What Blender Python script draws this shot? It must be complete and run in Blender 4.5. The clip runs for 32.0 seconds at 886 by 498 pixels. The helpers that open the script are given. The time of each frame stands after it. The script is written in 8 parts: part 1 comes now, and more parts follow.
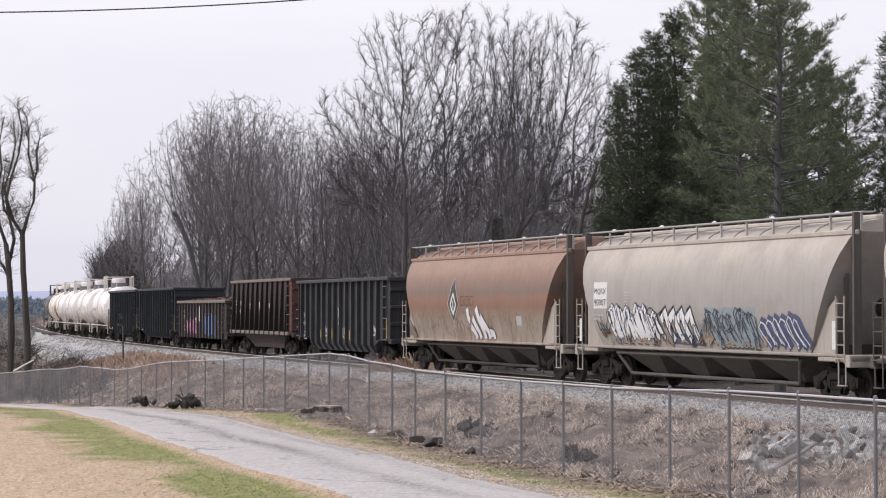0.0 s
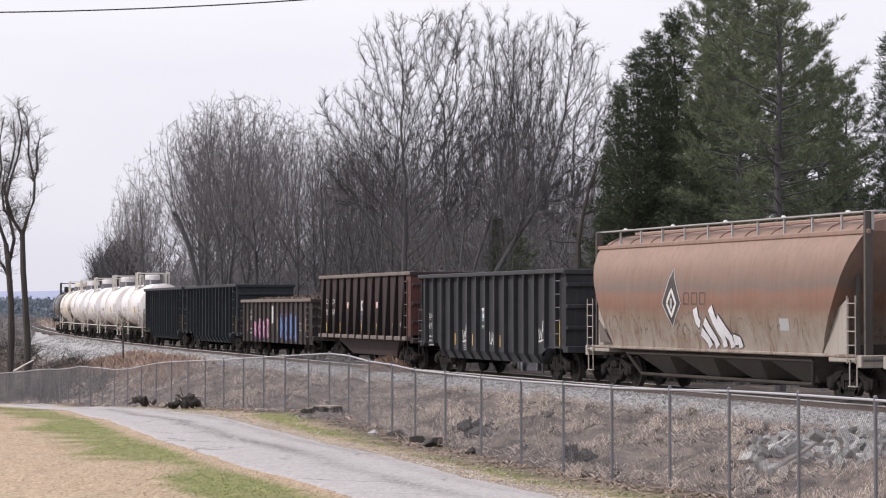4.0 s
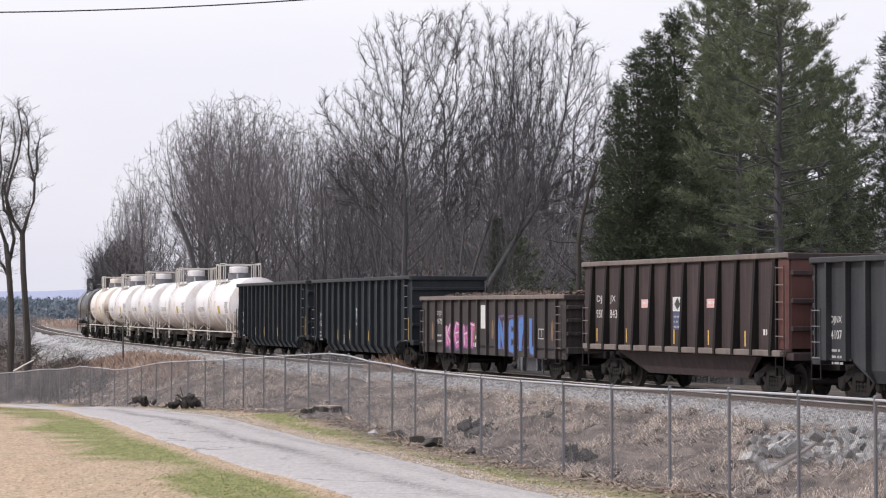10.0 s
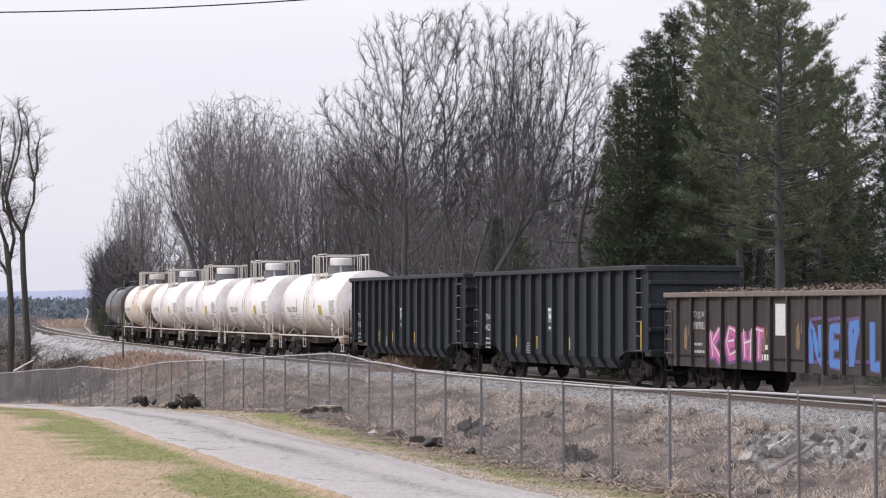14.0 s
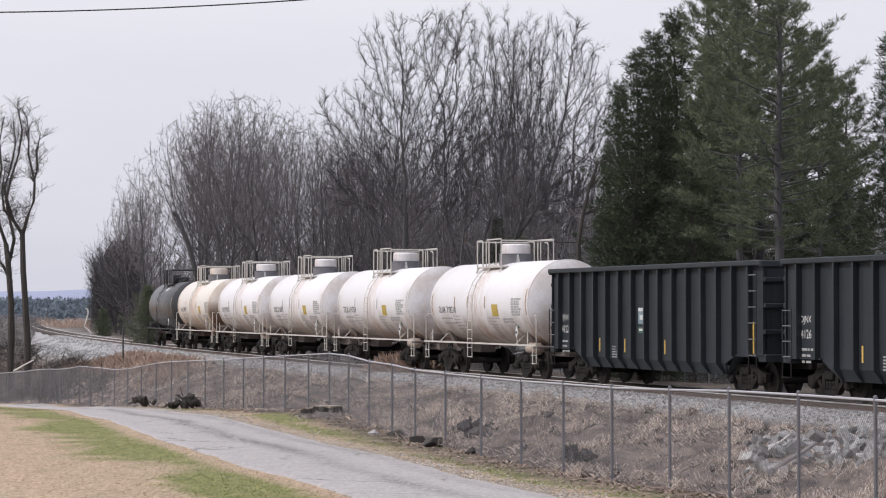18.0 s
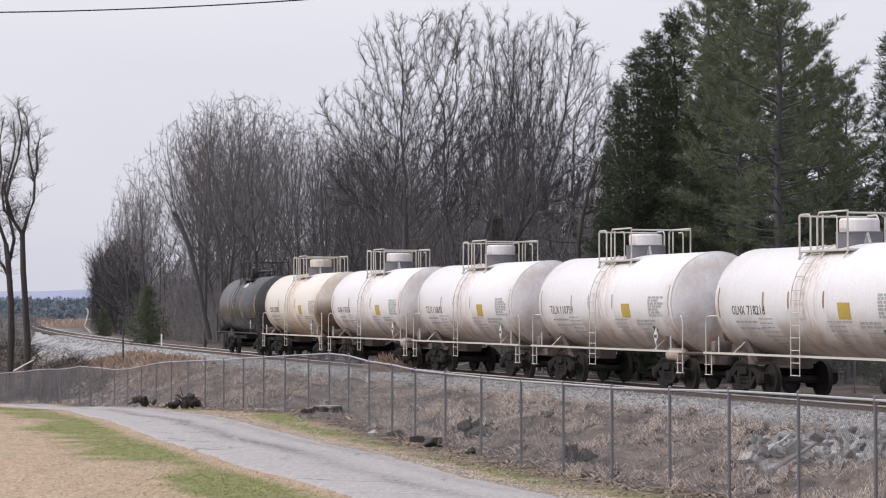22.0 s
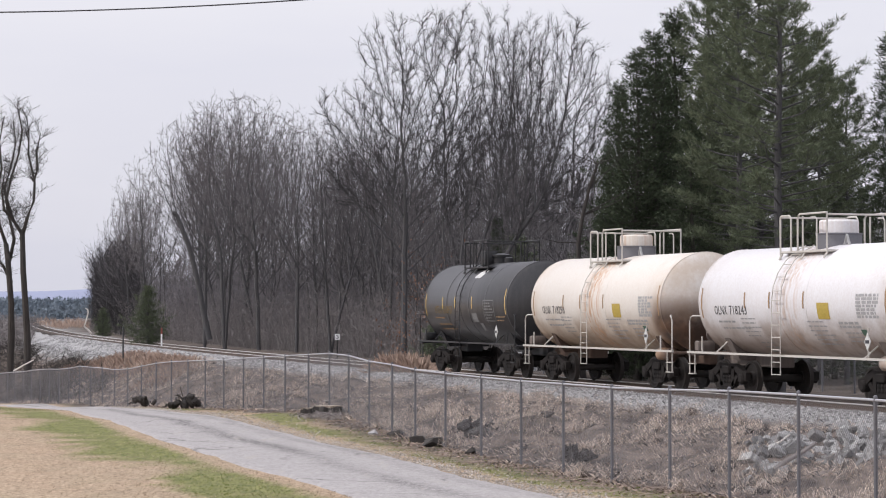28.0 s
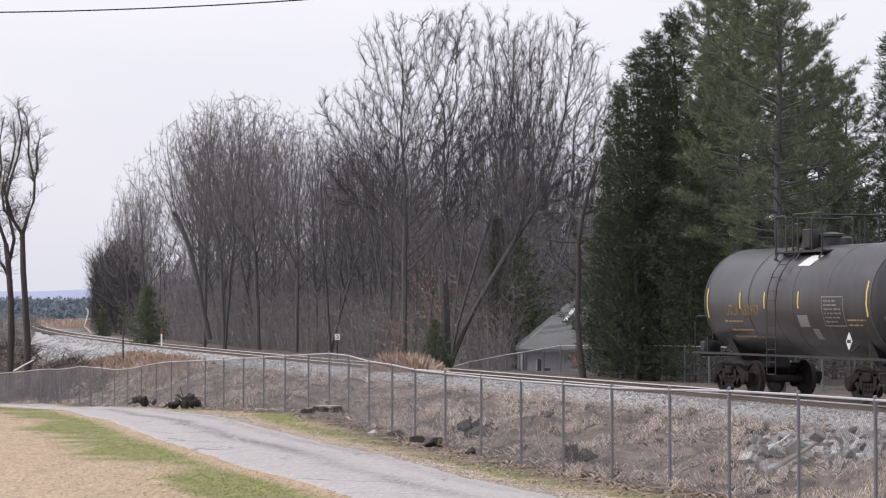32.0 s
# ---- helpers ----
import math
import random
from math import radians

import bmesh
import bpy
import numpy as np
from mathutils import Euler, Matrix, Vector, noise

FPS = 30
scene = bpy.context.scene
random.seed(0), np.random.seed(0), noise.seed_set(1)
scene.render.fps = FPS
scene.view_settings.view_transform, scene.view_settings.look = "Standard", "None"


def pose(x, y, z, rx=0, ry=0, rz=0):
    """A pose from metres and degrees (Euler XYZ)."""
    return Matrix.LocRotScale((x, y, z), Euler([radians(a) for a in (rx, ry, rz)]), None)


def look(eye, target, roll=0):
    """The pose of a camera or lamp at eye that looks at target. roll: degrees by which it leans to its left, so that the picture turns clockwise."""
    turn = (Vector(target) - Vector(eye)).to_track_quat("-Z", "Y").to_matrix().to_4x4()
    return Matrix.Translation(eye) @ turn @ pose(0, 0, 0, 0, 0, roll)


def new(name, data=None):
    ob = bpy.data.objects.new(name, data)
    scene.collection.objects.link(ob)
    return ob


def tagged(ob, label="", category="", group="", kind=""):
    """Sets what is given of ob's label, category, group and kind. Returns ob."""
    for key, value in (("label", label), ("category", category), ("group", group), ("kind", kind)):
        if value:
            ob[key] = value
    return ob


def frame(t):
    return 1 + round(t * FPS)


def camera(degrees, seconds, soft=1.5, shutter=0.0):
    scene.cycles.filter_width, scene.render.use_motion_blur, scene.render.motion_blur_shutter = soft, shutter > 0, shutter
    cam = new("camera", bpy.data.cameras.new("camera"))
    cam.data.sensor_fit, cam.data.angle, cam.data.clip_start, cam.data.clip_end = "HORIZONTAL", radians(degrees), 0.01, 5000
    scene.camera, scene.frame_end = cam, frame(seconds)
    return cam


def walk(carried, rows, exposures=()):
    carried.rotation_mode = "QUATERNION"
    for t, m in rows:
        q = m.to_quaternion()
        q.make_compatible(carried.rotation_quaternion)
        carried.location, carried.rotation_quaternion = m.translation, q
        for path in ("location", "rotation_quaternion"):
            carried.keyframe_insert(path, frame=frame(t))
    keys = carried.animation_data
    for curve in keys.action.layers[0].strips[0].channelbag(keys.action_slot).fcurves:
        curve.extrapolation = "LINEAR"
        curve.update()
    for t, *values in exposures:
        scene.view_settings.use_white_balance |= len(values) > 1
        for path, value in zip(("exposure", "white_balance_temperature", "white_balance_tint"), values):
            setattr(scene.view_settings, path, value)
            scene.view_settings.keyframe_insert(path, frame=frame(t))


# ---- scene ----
# The camera stands on the lawn; rail tops are z = 0.
EYE = 2.29
cam = camera(21.16, 32.0, soft=1.1)
HERE = pose(0, 0, EYE, 91.446, 0, 0)
walk(cam, [(0.0, HERE), (32.0, HERE)], exposures=[(0.0, 0.0, 6560, 11), (8.5, 0.04, 6520, 10), (12.5, 0.04, 6480, 10), (14.5, -0.02, 6500, 10), (17.5, -0.18, 6450, 10), (26.5, -0.2, 6430, 10), (29.5, -0.08, 6480, 10), (32.0, 0.0, 6500, 10)])

# ---- the line of the track: heading and curvature along its length ----
KNOT_S = [-400, 0, 40, 80, 120, 170, 230, 300, 370, 450, 620]
KNOT_K = [-0.2, -0.389, -0.818, -0.727, -0.597, -0.600, -0.258, -0.283, -0.414, -0.9, -2.0]
STEP = 1.0
S_ALL = np.arange(-260.0, 560.0 + STEP, STEP)
ZERO = 260
_k = np.interp(S_ALL, KNOT_S, KNOT_K) / 1000
_th = np.concatenate([[0], np.cumsum((_k[1:] + _k[:-1]) / 2 * STEP)])
TH = _th - _th[ZERO] + 1.9040632
_tm = (TH[1:] + TH[:-1]) / 2
_cx = np.concatenate([[0], np.cumsum(np.cos(_tm) * STEP)])
_cy = np.concatenate([[0], np.cumsum(np.sin(_tm) * STEP)])
TX = _cx - _cx[ZERO] + 13.3221
TY = _cy - _cy[ZERO] + 49.8907


def on_track(s, off=0.0):
    """Plan place at s metres along the track, off metres towards the lawn, and the heading."""
    th = np.interp(s, S_ALL, TH)
    return np.interp(s, S_ALL, TX) - off * np.sin(th), np.interp(s, S_ALL, TY) + off * np.cos(th), th


# How far the train has come at each time.
RUN_T = [0, 4, 8, 12, 16, 20, 24, 28, 32]
RUN_D = [-83.491, -64.524, -43.984, -22.148, 0.832, 24.661, 49.847, 74.865, 99.506]


def run(t):
    n = len(RUN_T)
    h = 4.0
    a = np.zeros((n, n))
    b = np.zeros(n)
    a[0, 0] = a[-1, -1] = 1
    for i in range(1, n - 1):
        a[i, i - 1], a[i, i], a[i, i + 1] = h, 4 * h, h
        b[i] = 3 * (RUN_D[i + 1] - 2 * RUN_D[i] + RUN_D[i - 1]) / h
    c = np.linalg.solve(a, b)
    i = min(int(t / h), n - 2)
    d = t - RUN_T[i]
    return RUN_D[i] + ((RUN_D[i + 1] - RUN_D[i]) / h - h * (2 * c[i] + c[i + 1]) / 3) * d + c[i] * d * d + (c[i + 1] - c[i]) / (3 * h) * d ** 3


# ---- sky and sun: thin bright overcast, brighter overhead, with a hazy sun ----
SUN_DIR = Vector((-0.72, -0.17, 0.68)).normalized()
world = bpy.data.worlds.new("sky")
scene.world = world
world.use_nodes = True
wn, wl = world.node_tree.nodes, world.node_tree.links
wn.clear()
w_out = wn.new("ShaderNodeOutputWorld")
w_bg = wn.new("ShaderNodeBackground")
w_sky = wn.new("ShaderNodeTexSky")
w_sky.sky_type = "NISHITA"
w_sky.sun_disc = False
w_sky.sun_elevation = math.asin(SUN_DIR.z)
w_sky.sun_rotation = math.atan2(SUN_DIR.x, SUN_DIR.y)
w_sky.dust_density = 4.0
w_dim = wn.new("ShaderNodeVectorMath")
w_dim.operation = "SCALE"
w_dim.inputs["Scale"].default_value = 0.10
w_co = wn.new("ShaderNodeTexCoord")
w_map = wn.new("ShaderNodeMapping")
w_map.inputs["Scale"].default_value = (1.0, 1.0, 5.0)
w_noise = wn.new("ShaderNodeTexNoise")
w_noise.inputs["Scale"].default_value = 2.2
w_noise.inputs["Detail"].default_value = 5.0
w_ramp = wn.new("ShaderNodeValToRGB")
w_ramp.color_ramp.elements[0].position, w_ramp.color_ramp.elements[0].color = 0.30, (0.815, 0.815, 0.93, 1)
w_ramp.color_ramp.elements[1].position, w_ramp.color_ramp.elements[1].color = 0.62, (0.93, 0.915, 0.985, 1)
w_mix = wn.new("ShaderNodeMix")
w_mix.data_type = "RGBA"
w_mix.inputs["Factor"].default_value = 0.9
wl.new(w_sky.outputs["Color"], w_dim.inputs[0])
wl.new(w_co.outputs["Generated"], w_map.inputs["Vector"])
wl.new(w_map.outputs["Vector"], w_noise.inputs["Vector"])
wl.new(w_noise.outputs["Fac"], w_ramp.inputs["Fac"])
wl.new(w_dim.outputs["Vector"], w_mix.inputs["A"])
wl.new(w_ramp.outputs["Color"], w_mix.inputs["B"])
w_up = wn.new("ShaderNodeSeparateXYZ")
w_rise = wn.new("ShaderNodeMapRange")
w_rise.inputs["To Min"].default_value, w_rise.inputs["To Max"].default_value = 0.985, 1.70
w_lift = wn.new("ShaderNodeVectorMath")
w_lift.operation = "SCALE"
wl.new(w_co.outputs["Generated"], w_up.inputs["Vector"])
wl.new(w_up.outputs["Z"], w_rise.inputs["Value"])
wl.new(w_rise.outputs["Result"], w_lift.inputs["Scale"])
wl.new(w_mix.outputs["Result"], w_lift.inputs[0])
wl.new(w_lift.outputs["Vector"], w_bg.inputs["Color"])
wl.new(w_bg.outputs["Background"], w_out.inputs["Surface"])
w_bg.inputs["Strength"].default_value = 1.0
sun = new("sun", bpy.data.lights.new("sun", "SUN"))
sun.data.energy = 2.4
sun.data.angle = radians(2.0)
sun.data.color = (1.0, 0.96, 0.925)
sun.matrix_basis = look(SUN_DIR * 50, (0, 0, 0))


# ---- materials ----
def nodes_of(name):
    m = bpy.data.materials.new(name)
    m.use_nodes = True
    return m, m.node_tree.nodes, m.node_tree.links, m.node_tree.nodes["Principled BSDF"]


def noise_at(nt, ln, co, scale, detail=4.0, stretch=(1, 1, 1), rough=0.55):
    mp = nt.new("ShaderNodeMapping")
    mp.inputs["Scale"].default_value = stretch
    ns = nt.new("ShaderNodeTexNoise")
    ns.inputs["Scale"].default_value = scale
    ns.inputs["Detail"].default_value = detail
    ns.inputs["Roughness"].default_value = rough
    ln.new(co, mp.inputs["Vector"])
    ln.new(mp.outputs["Vector"], ns.inputs["Vector"])
    return ns.outputs["Fac"]


def step_of(nt, ln, fac, lo, hi, amount=1.0):
    r = nt.new("ShaderNodeMapRange")
    r.inputs["From Min"].default_value, r.inputs["From Max"].default_value = lo, hi
    r.inputs["To Max"].default_value = amount
    ln.new(fac, r.inputs["Value"])
    return r.outputs["Result"]


def blend(nt, ln, fac, a, b):
    x = nt.new("ShaderNodeMix")
    x.data_type = "RGBA"
    ln.new(fac, x.inputs["Factor"])
    for v, key in ((a, "A"), (b, "B")):
        if isinstance(v, tuple):
            x.inputs[key].default_value = (*v, 1)
        else:
            ln.new(v, x.inputs[key])
    return x.outputs["Result"]


def bump_of(nt, ln, bs, fac, strength, dist=0.02):
    b = nt.new("ShaderNodeBump")
    b.inputs["Strength"].default_value, b.inputs["Distance"].default_value = strength, dist
    ln.new(fac, b.inputs["Height"])
    ln.new(b.outputs["Normal"], bs.inputs["Normal"])


def paint(name, col, dirt, rough=0.5, metal=0.0, streak=0.5, patch=0.4, bump=0.15, gloss=0.5):
    """Weathered paint or metal: streaks that run down, patches of dirt or rust, a fine grain."""
    m, nt, ln, bs = nodes_of(name)
    co = nt.new("ShaderNodeTexCoord").outputs["Object"]
    s1 = step_of(nt, ln, noise_at(nt, ln, co, 1.0, 5, (7, 7, 0.5)), 0.45, 0.75, streak)
    s2 = step_of(nt, ln, noise_at(nt, ln, co, 0.9, 6), 0.48, 0.72, patch)
    s3 = noise_at(nt, ln, co, 18, 3)
    c = blend(nt, ln, s1, col, dirt)
    c = blend(nt, ln, s2, c, tuple(0.6 * a + 0.4 * b for a, b in zip(dirt, col)))
    c = blend(nt, ln, step_of(nt, ln, s3, 0.35, 0.8, 0.25), c, dirt)
    ln.new(c, bs.inputs["Base Color"])
    bs.inputs["Roughness"].default_value, bs.inputs["Metallic"].default_value = rough, metal
    bs.inputs["Specular IOR Level"].default_value = gloss
    if bump:
        bump_of(nt, ln, bs, s3, bump, 0.01)
    return m


def tank_paint(name, col, grime, rust, spill, soot=0.0):
    """Tank paint: grime towards the heads and the foot, rust that has run down beside the ladder."""
    m = paint(name, col, grime, 0.42, 0, 0.06, 0.10, 0.03)
    nt, ln = m.node_tree.nodes, m.node_tree.links
    bs = nt["Principled BSDF"]
    c = bs.inputs["Base Color"].links[0].from_socket
    co = nt.new("ShaderNodeTexCoord").outputs["Object"]
    sx = nt.new("ShaderNodeSeparateXYZ")
    ln.new(co, sx.inputs["Vector"])

    def times(a, b):
        k = nt.new("ShaderNodeMath")
        k.operation = "MULTIPLY"
        ln.new(a, k.inputs[0])
        ln.new(b, k.inputs[1])
        return k.outputs["Value"]

    def away(sock, mid):
        k = nt.new("ShaderNodeMath")
        k.operation = "SUBTRACT"
        k.inputs[1].default_value = mid
        ln.new(sock, k.inputs[0])
        j = nt.new("ShaderNodeMath")
        j.operation = "ABSOLUTE"
        ln.new(k.outputs["Value"], j.inputs[0])
        return j.outputs["Value"]
    cloud = step_of(nt, ln, noise_at(nt, ln, co, 1.3, 6, (1, 1, 0.8), 0.65), 0.40, 0.62)
    drip = step_of(nt, ln, noise_at(nt, ln, co, 1.0, 5, (9, 9, 0.35), 0.6), 0.42, 0.62)
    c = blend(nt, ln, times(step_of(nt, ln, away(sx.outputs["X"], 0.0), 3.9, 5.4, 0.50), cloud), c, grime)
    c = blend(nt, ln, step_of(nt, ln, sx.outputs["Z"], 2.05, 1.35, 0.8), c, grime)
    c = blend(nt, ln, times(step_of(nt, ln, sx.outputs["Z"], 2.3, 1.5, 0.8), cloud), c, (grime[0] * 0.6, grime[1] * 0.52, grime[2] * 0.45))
    c = blend(nt, ln, times(step_of(nt, ln, away(sx.outputs["X"], -0.05), 0.85, 0.2, spill), drip), c, rust)
    if soot:
        # a dark leak at the foot of the front head
        c = blend(nt, ln, times(times(step_of(nt, ln, sx.outputs["X"], 3.7, 4.9, soot), step_of(nt, ln, sx.outputs["Z"], 3.0, 1.7)), step_of(nt, ln, noise_at(nt, ln, co, 0.9, 5), 0.30, 0.50)), c, (0.24, 0.12, 0.06))
        c = blend(nt, ln, times(times(step_of(nt, ln, sx.outputs["X"], 4.2, 4.9, soot), step_of(nt, ln, sx.outputs["Z"], 2.7, 1.9)), step_of(nt, ln, noise_at(nt, ln, co, 0.7, 5), 0.20, 0.42)), c, (0.045, 0.030, 0.024))
    ln.new(c, bs.inputs["Base Color"])
    return m


def banded(name, stops, dirt, streak, runs=0.5):
    """Sun-faded paint whose tone changes from the foot of the side to its shoulder."""
    m = paint(name, stops[0][1], dirt, 0.65, 0, streak, 0.55, 0.06, 0.3)
    nt, ln = m.node_tree.nodes, m.node_tree.links
    co = nt.new("ShaderNodeTexCoord").outputs["Object"]
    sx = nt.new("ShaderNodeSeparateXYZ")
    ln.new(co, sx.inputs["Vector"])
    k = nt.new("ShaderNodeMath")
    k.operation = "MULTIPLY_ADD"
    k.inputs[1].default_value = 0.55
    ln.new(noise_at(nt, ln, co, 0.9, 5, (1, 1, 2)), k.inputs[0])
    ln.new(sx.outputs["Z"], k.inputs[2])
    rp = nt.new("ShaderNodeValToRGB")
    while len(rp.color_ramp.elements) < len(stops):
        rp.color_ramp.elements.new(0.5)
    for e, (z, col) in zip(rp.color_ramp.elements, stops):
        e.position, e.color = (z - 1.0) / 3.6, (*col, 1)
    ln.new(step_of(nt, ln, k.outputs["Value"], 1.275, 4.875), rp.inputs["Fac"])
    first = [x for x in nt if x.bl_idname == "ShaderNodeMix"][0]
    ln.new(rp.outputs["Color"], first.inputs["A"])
    # rust and grime that have run down the lower side
    bs = nt["Principled BSDF"]
    low = nt.new("ShaderNodeMath")
    low.operation = "MULTIPLY"
    ln.new(step_of(nt, ln, sx.outputs["Z"], 2.9, 1.5, runs), low.inputs[0])
    ln.new(step_of(nt, ln, noise_at(nt, ln, co, 1.0, 6, (4.5, 4.5, 0.22), 0.65), 0.47, 0.62), low.inputs[1])
    c = blend(nt, ln, low.outputs["Value"], bs.inputs["Base Color"].links[0].from_socket, dirt)
    pale = nt.new("ShaderNodeMath")
    pale.operation = "MULTIPLY"
    ln.new(step_of(nt, ln, sx.outputs["Z"], 2.3, 1.6, 0.7), pale.inputs[0])
    ln.new(step_of(nt, ln, noise_at(nt, ln, co, 0.7, 7, (1, 1, 1.4), 0.7), 0.46, 0.60), pale.inputs[1])
    c = blend(nt, ln, pale.outputs["Value"], c, stops[0][1])
    if runs > 0.6:
        # cracked paint; shaded creases of dents are put into the same dark lines
        ridge = nt.new("ShaderNodeMath")
        ridge.operation = "PINGPONG"
        ridge.inputs[1].default_value = 0.06
        ln.new(noise_at(nt, ln, co, 1.0, 1.5, (1.5, 1.5, 0.75), 0.5), ridge.inputs[0])
        crack = nt.new("ShaderNodeMath")
        crack.operation = "MULTIPLY"
        ln.new(step_of(nt, ln, ridge.outputs["Value"], 0.012, 0.003), crack.inputs[0])
        ln.new(step_of(nt, ln, noise_at(nt, ln, co, 1.1, 4), 0.42, 0.56, 0.8), crack.inputs[1])
        zone = nt.new("ShaderNodeMath")
        zone.operation = "MULTIPLY"
        ln.new(crack.outputs["Value"], zone.inputs[0])
        ln.new(step_of(nt, ln, sx.outputs["Z"], 2.5, 2.0), zone.inputs[1])
        foot = nt.new("ShaderNodeMath")
        foot.operation = "MULTIPLY"
        ln.new(zone.outputs["Value"], foot.inputs[0])
        ln.new(step_of(nt, ln, sx.outputs["Z"], 1.45, 1.60), foot.inputs[1])
        c = blend(nt, ln, foot.outputs["Value"], c, (0.085, 0.062, 0.05))
    ln.new(c, bs.inputs["Base Color"])
    return m


def plain(name, col, rough=0.6, metal=0.0, var=0.25, scale=14):
    m, nt, ln, bs = nodes_of(name)
    co = nt.new("ShaderNodeTexCoord").outputs["Object"]
    n = noise_at(nt, ln, co, scale, 4)
    ln.new(blend(nt, ln, n, tuple(v * (1 - var) for v in col), tuple(min(1, v * (1 + var)) for v in col)), bs.inputs["Base Color"])
    bs.inputs["Roughness"].default_value, bs.inputs["Metallic"].default_value = rough, metal
    return m


def speckle(name, a, b, rough=0.9, obrand=False, translucent=0.0):
    """Stuff of many small pieces, each with a tone of its own."""
    m, nt, ln, bs = nodes_of(name)
    g = nt.new("ShaderNodeNewGeometry").outputs["Random Per Island"]
    co = nt.new("ShaderNodeTexCoord").outputs["Object"]
    c = blend(nt, ln, g, a, b)
    n = noise_at(nt, ln, co, 0.5, 4)
    c = blend(nt, ln, step_of(nt, ln, n, 0.35, 0.75, 0.45), c, tuple(v * 0.6 for v in a))
    ln.new(c, bs.inputs["Base Color"])
    bs.inputs["Roughness"].default_value = rough
    bs.inputs["Specular IOR Level"].default_value = 0.12
    return m


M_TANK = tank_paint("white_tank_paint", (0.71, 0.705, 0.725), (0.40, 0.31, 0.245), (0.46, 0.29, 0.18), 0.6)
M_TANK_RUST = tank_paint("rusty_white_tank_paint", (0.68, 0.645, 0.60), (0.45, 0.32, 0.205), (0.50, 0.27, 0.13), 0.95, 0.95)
M_TANK_BLACK = paint("black_tank_paint", (0.034, 0.034, 0.037), (0.078, 0.074, 0.073), 0.34, 0, 0.35, 0.6, 0.05, 0.55)
M_RAILING = plain("white_painted_pipe", (0.50, 0.475, 0.435), 0.5, 0, 0.2)
M_IRON_BLACK = plain("black_painted_iron", (0.02, 0.02, 0.022), 0.5, 0, 0.3)
M_RUST = paint("rusty_steel", (0.10, 0.062, 0.045), (0.04, 0.03, 0.026), 0.85, 0, 0.4, 0.5, 0.3)
M_TRUCK = paint("grimy_cast_steel", (0.013, 0.012, 0.012), (0.036, 0.027, 0.023), 0.85, 0, 0.4, 0.5, 0.3, 0.2)
M_WHEEL = paint("wheel_steel", (0.018, 0.016, 0.015), (0.045, 0.031, 0.025), 0.7, 0.3, 0.2, 0.5, 0.2)
M_GON = paint("blue_black_gondola_paint", (0.029, 0.0305, 0.035), (0.072, 0.072, 0.076), 0.55, 0, 0.4, 0.5, 0.12, 0.25)
M_GON_GREEN = paint("green_black_gondola_paint", (0.019, 0.0235, 0.029), (0.048, 0.053, 0.060), 0.55, 0, 0.4, 0.5, 0.12, 0.25)
M_GON_BROWN = paint("dark_brown_gondola_paint", (0.036, 0.032, 0.033), (0.085, 0.068, 0.065), 0.7, 0, 0.6, 0.6, 0.2, 0.25)
M_GON_OX = paint("oxide_brown_gondola_paint", (0.037, 0.029, 0.031), (0.088, 0.056, 0.054), 0.75, 0, 0.6, 0.6, 0.2, 0.25)
M_OXRED = paint("oxide_red_paint", (0.10, 0.036, 0.030), (0.05, 0.028, 0.025), 0.65, 0, 0.6, 0.5, 0.2)
M_SILL = paint("dusty_sill_paint", (0.17, 0.14, 0.125), (0.07, 0.055, 0.05), 0.75, 0, 0.6, 0.6, 0.25)
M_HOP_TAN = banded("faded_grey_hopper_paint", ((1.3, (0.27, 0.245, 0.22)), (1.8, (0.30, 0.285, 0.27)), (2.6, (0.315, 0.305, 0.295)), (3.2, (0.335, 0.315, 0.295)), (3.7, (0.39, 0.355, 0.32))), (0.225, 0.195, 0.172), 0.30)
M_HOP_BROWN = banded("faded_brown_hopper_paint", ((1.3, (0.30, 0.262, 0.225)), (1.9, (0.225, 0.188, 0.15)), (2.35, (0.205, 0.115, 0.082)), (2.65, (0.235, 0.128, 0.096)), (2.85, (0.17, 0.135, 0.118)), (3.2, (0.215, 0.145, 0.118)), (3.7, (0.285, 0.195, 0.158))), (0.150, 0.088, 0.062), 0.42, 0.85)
# darker than the frame paint, for bulkheads and pipes under the body
M_HOP_UNDER = paint("dark_hopper_underside", (0.058, 0.050, 0.045), (0.028, 0.024, 0.022), 0.85, 0, 0.5, 0.6, 0.2, 0.2)
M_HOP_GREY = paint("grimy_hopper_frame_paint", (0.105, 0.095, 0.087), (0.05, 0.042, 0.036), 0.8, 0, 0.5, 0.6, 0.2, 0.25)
M_DUST = paint("dusty_pale_end_paint", (0.36, 0.33, 0.295), (0.20, 0.17, 0.145), 0.8, 0, 0.6, 0.5, 0.1, 0.25)
M_YELLOW = plain("yellow_reflector", (0.56, 0.38, 0.10), 0.35)
M_WHITE = plain("white_lettering", (0.55, 0.55, 0.54), 0.55)
M_BLACK = plain("black_lettering", (0.035, 0.035, 0.04), 0.55)
M_GREYLET = plain("grey_stencil", (0.34, 0.34, 0.34), 0.6)
M_FADED = plain("faded_grey_stencil", (0.16, 0.16, 0.16), 0.6)
M_GOLD = plain("gold_lettering", (0.20, 0.135, 0.05), 0.5)
M_PLACARD = plain("yellow_placard", (0.42, 0.31, 0.06), 0.5)
M_GREEN = plain("green_sticker", (0.05, 0.12, 0.08), 0.5)
M_PINK = plain("pink_spray_paint", (0.42, 0.10, 0.26), 0.6)
M_BLUE = plain("blue_spray_paint", (0.07, 0.17, 0.42), 0.6)
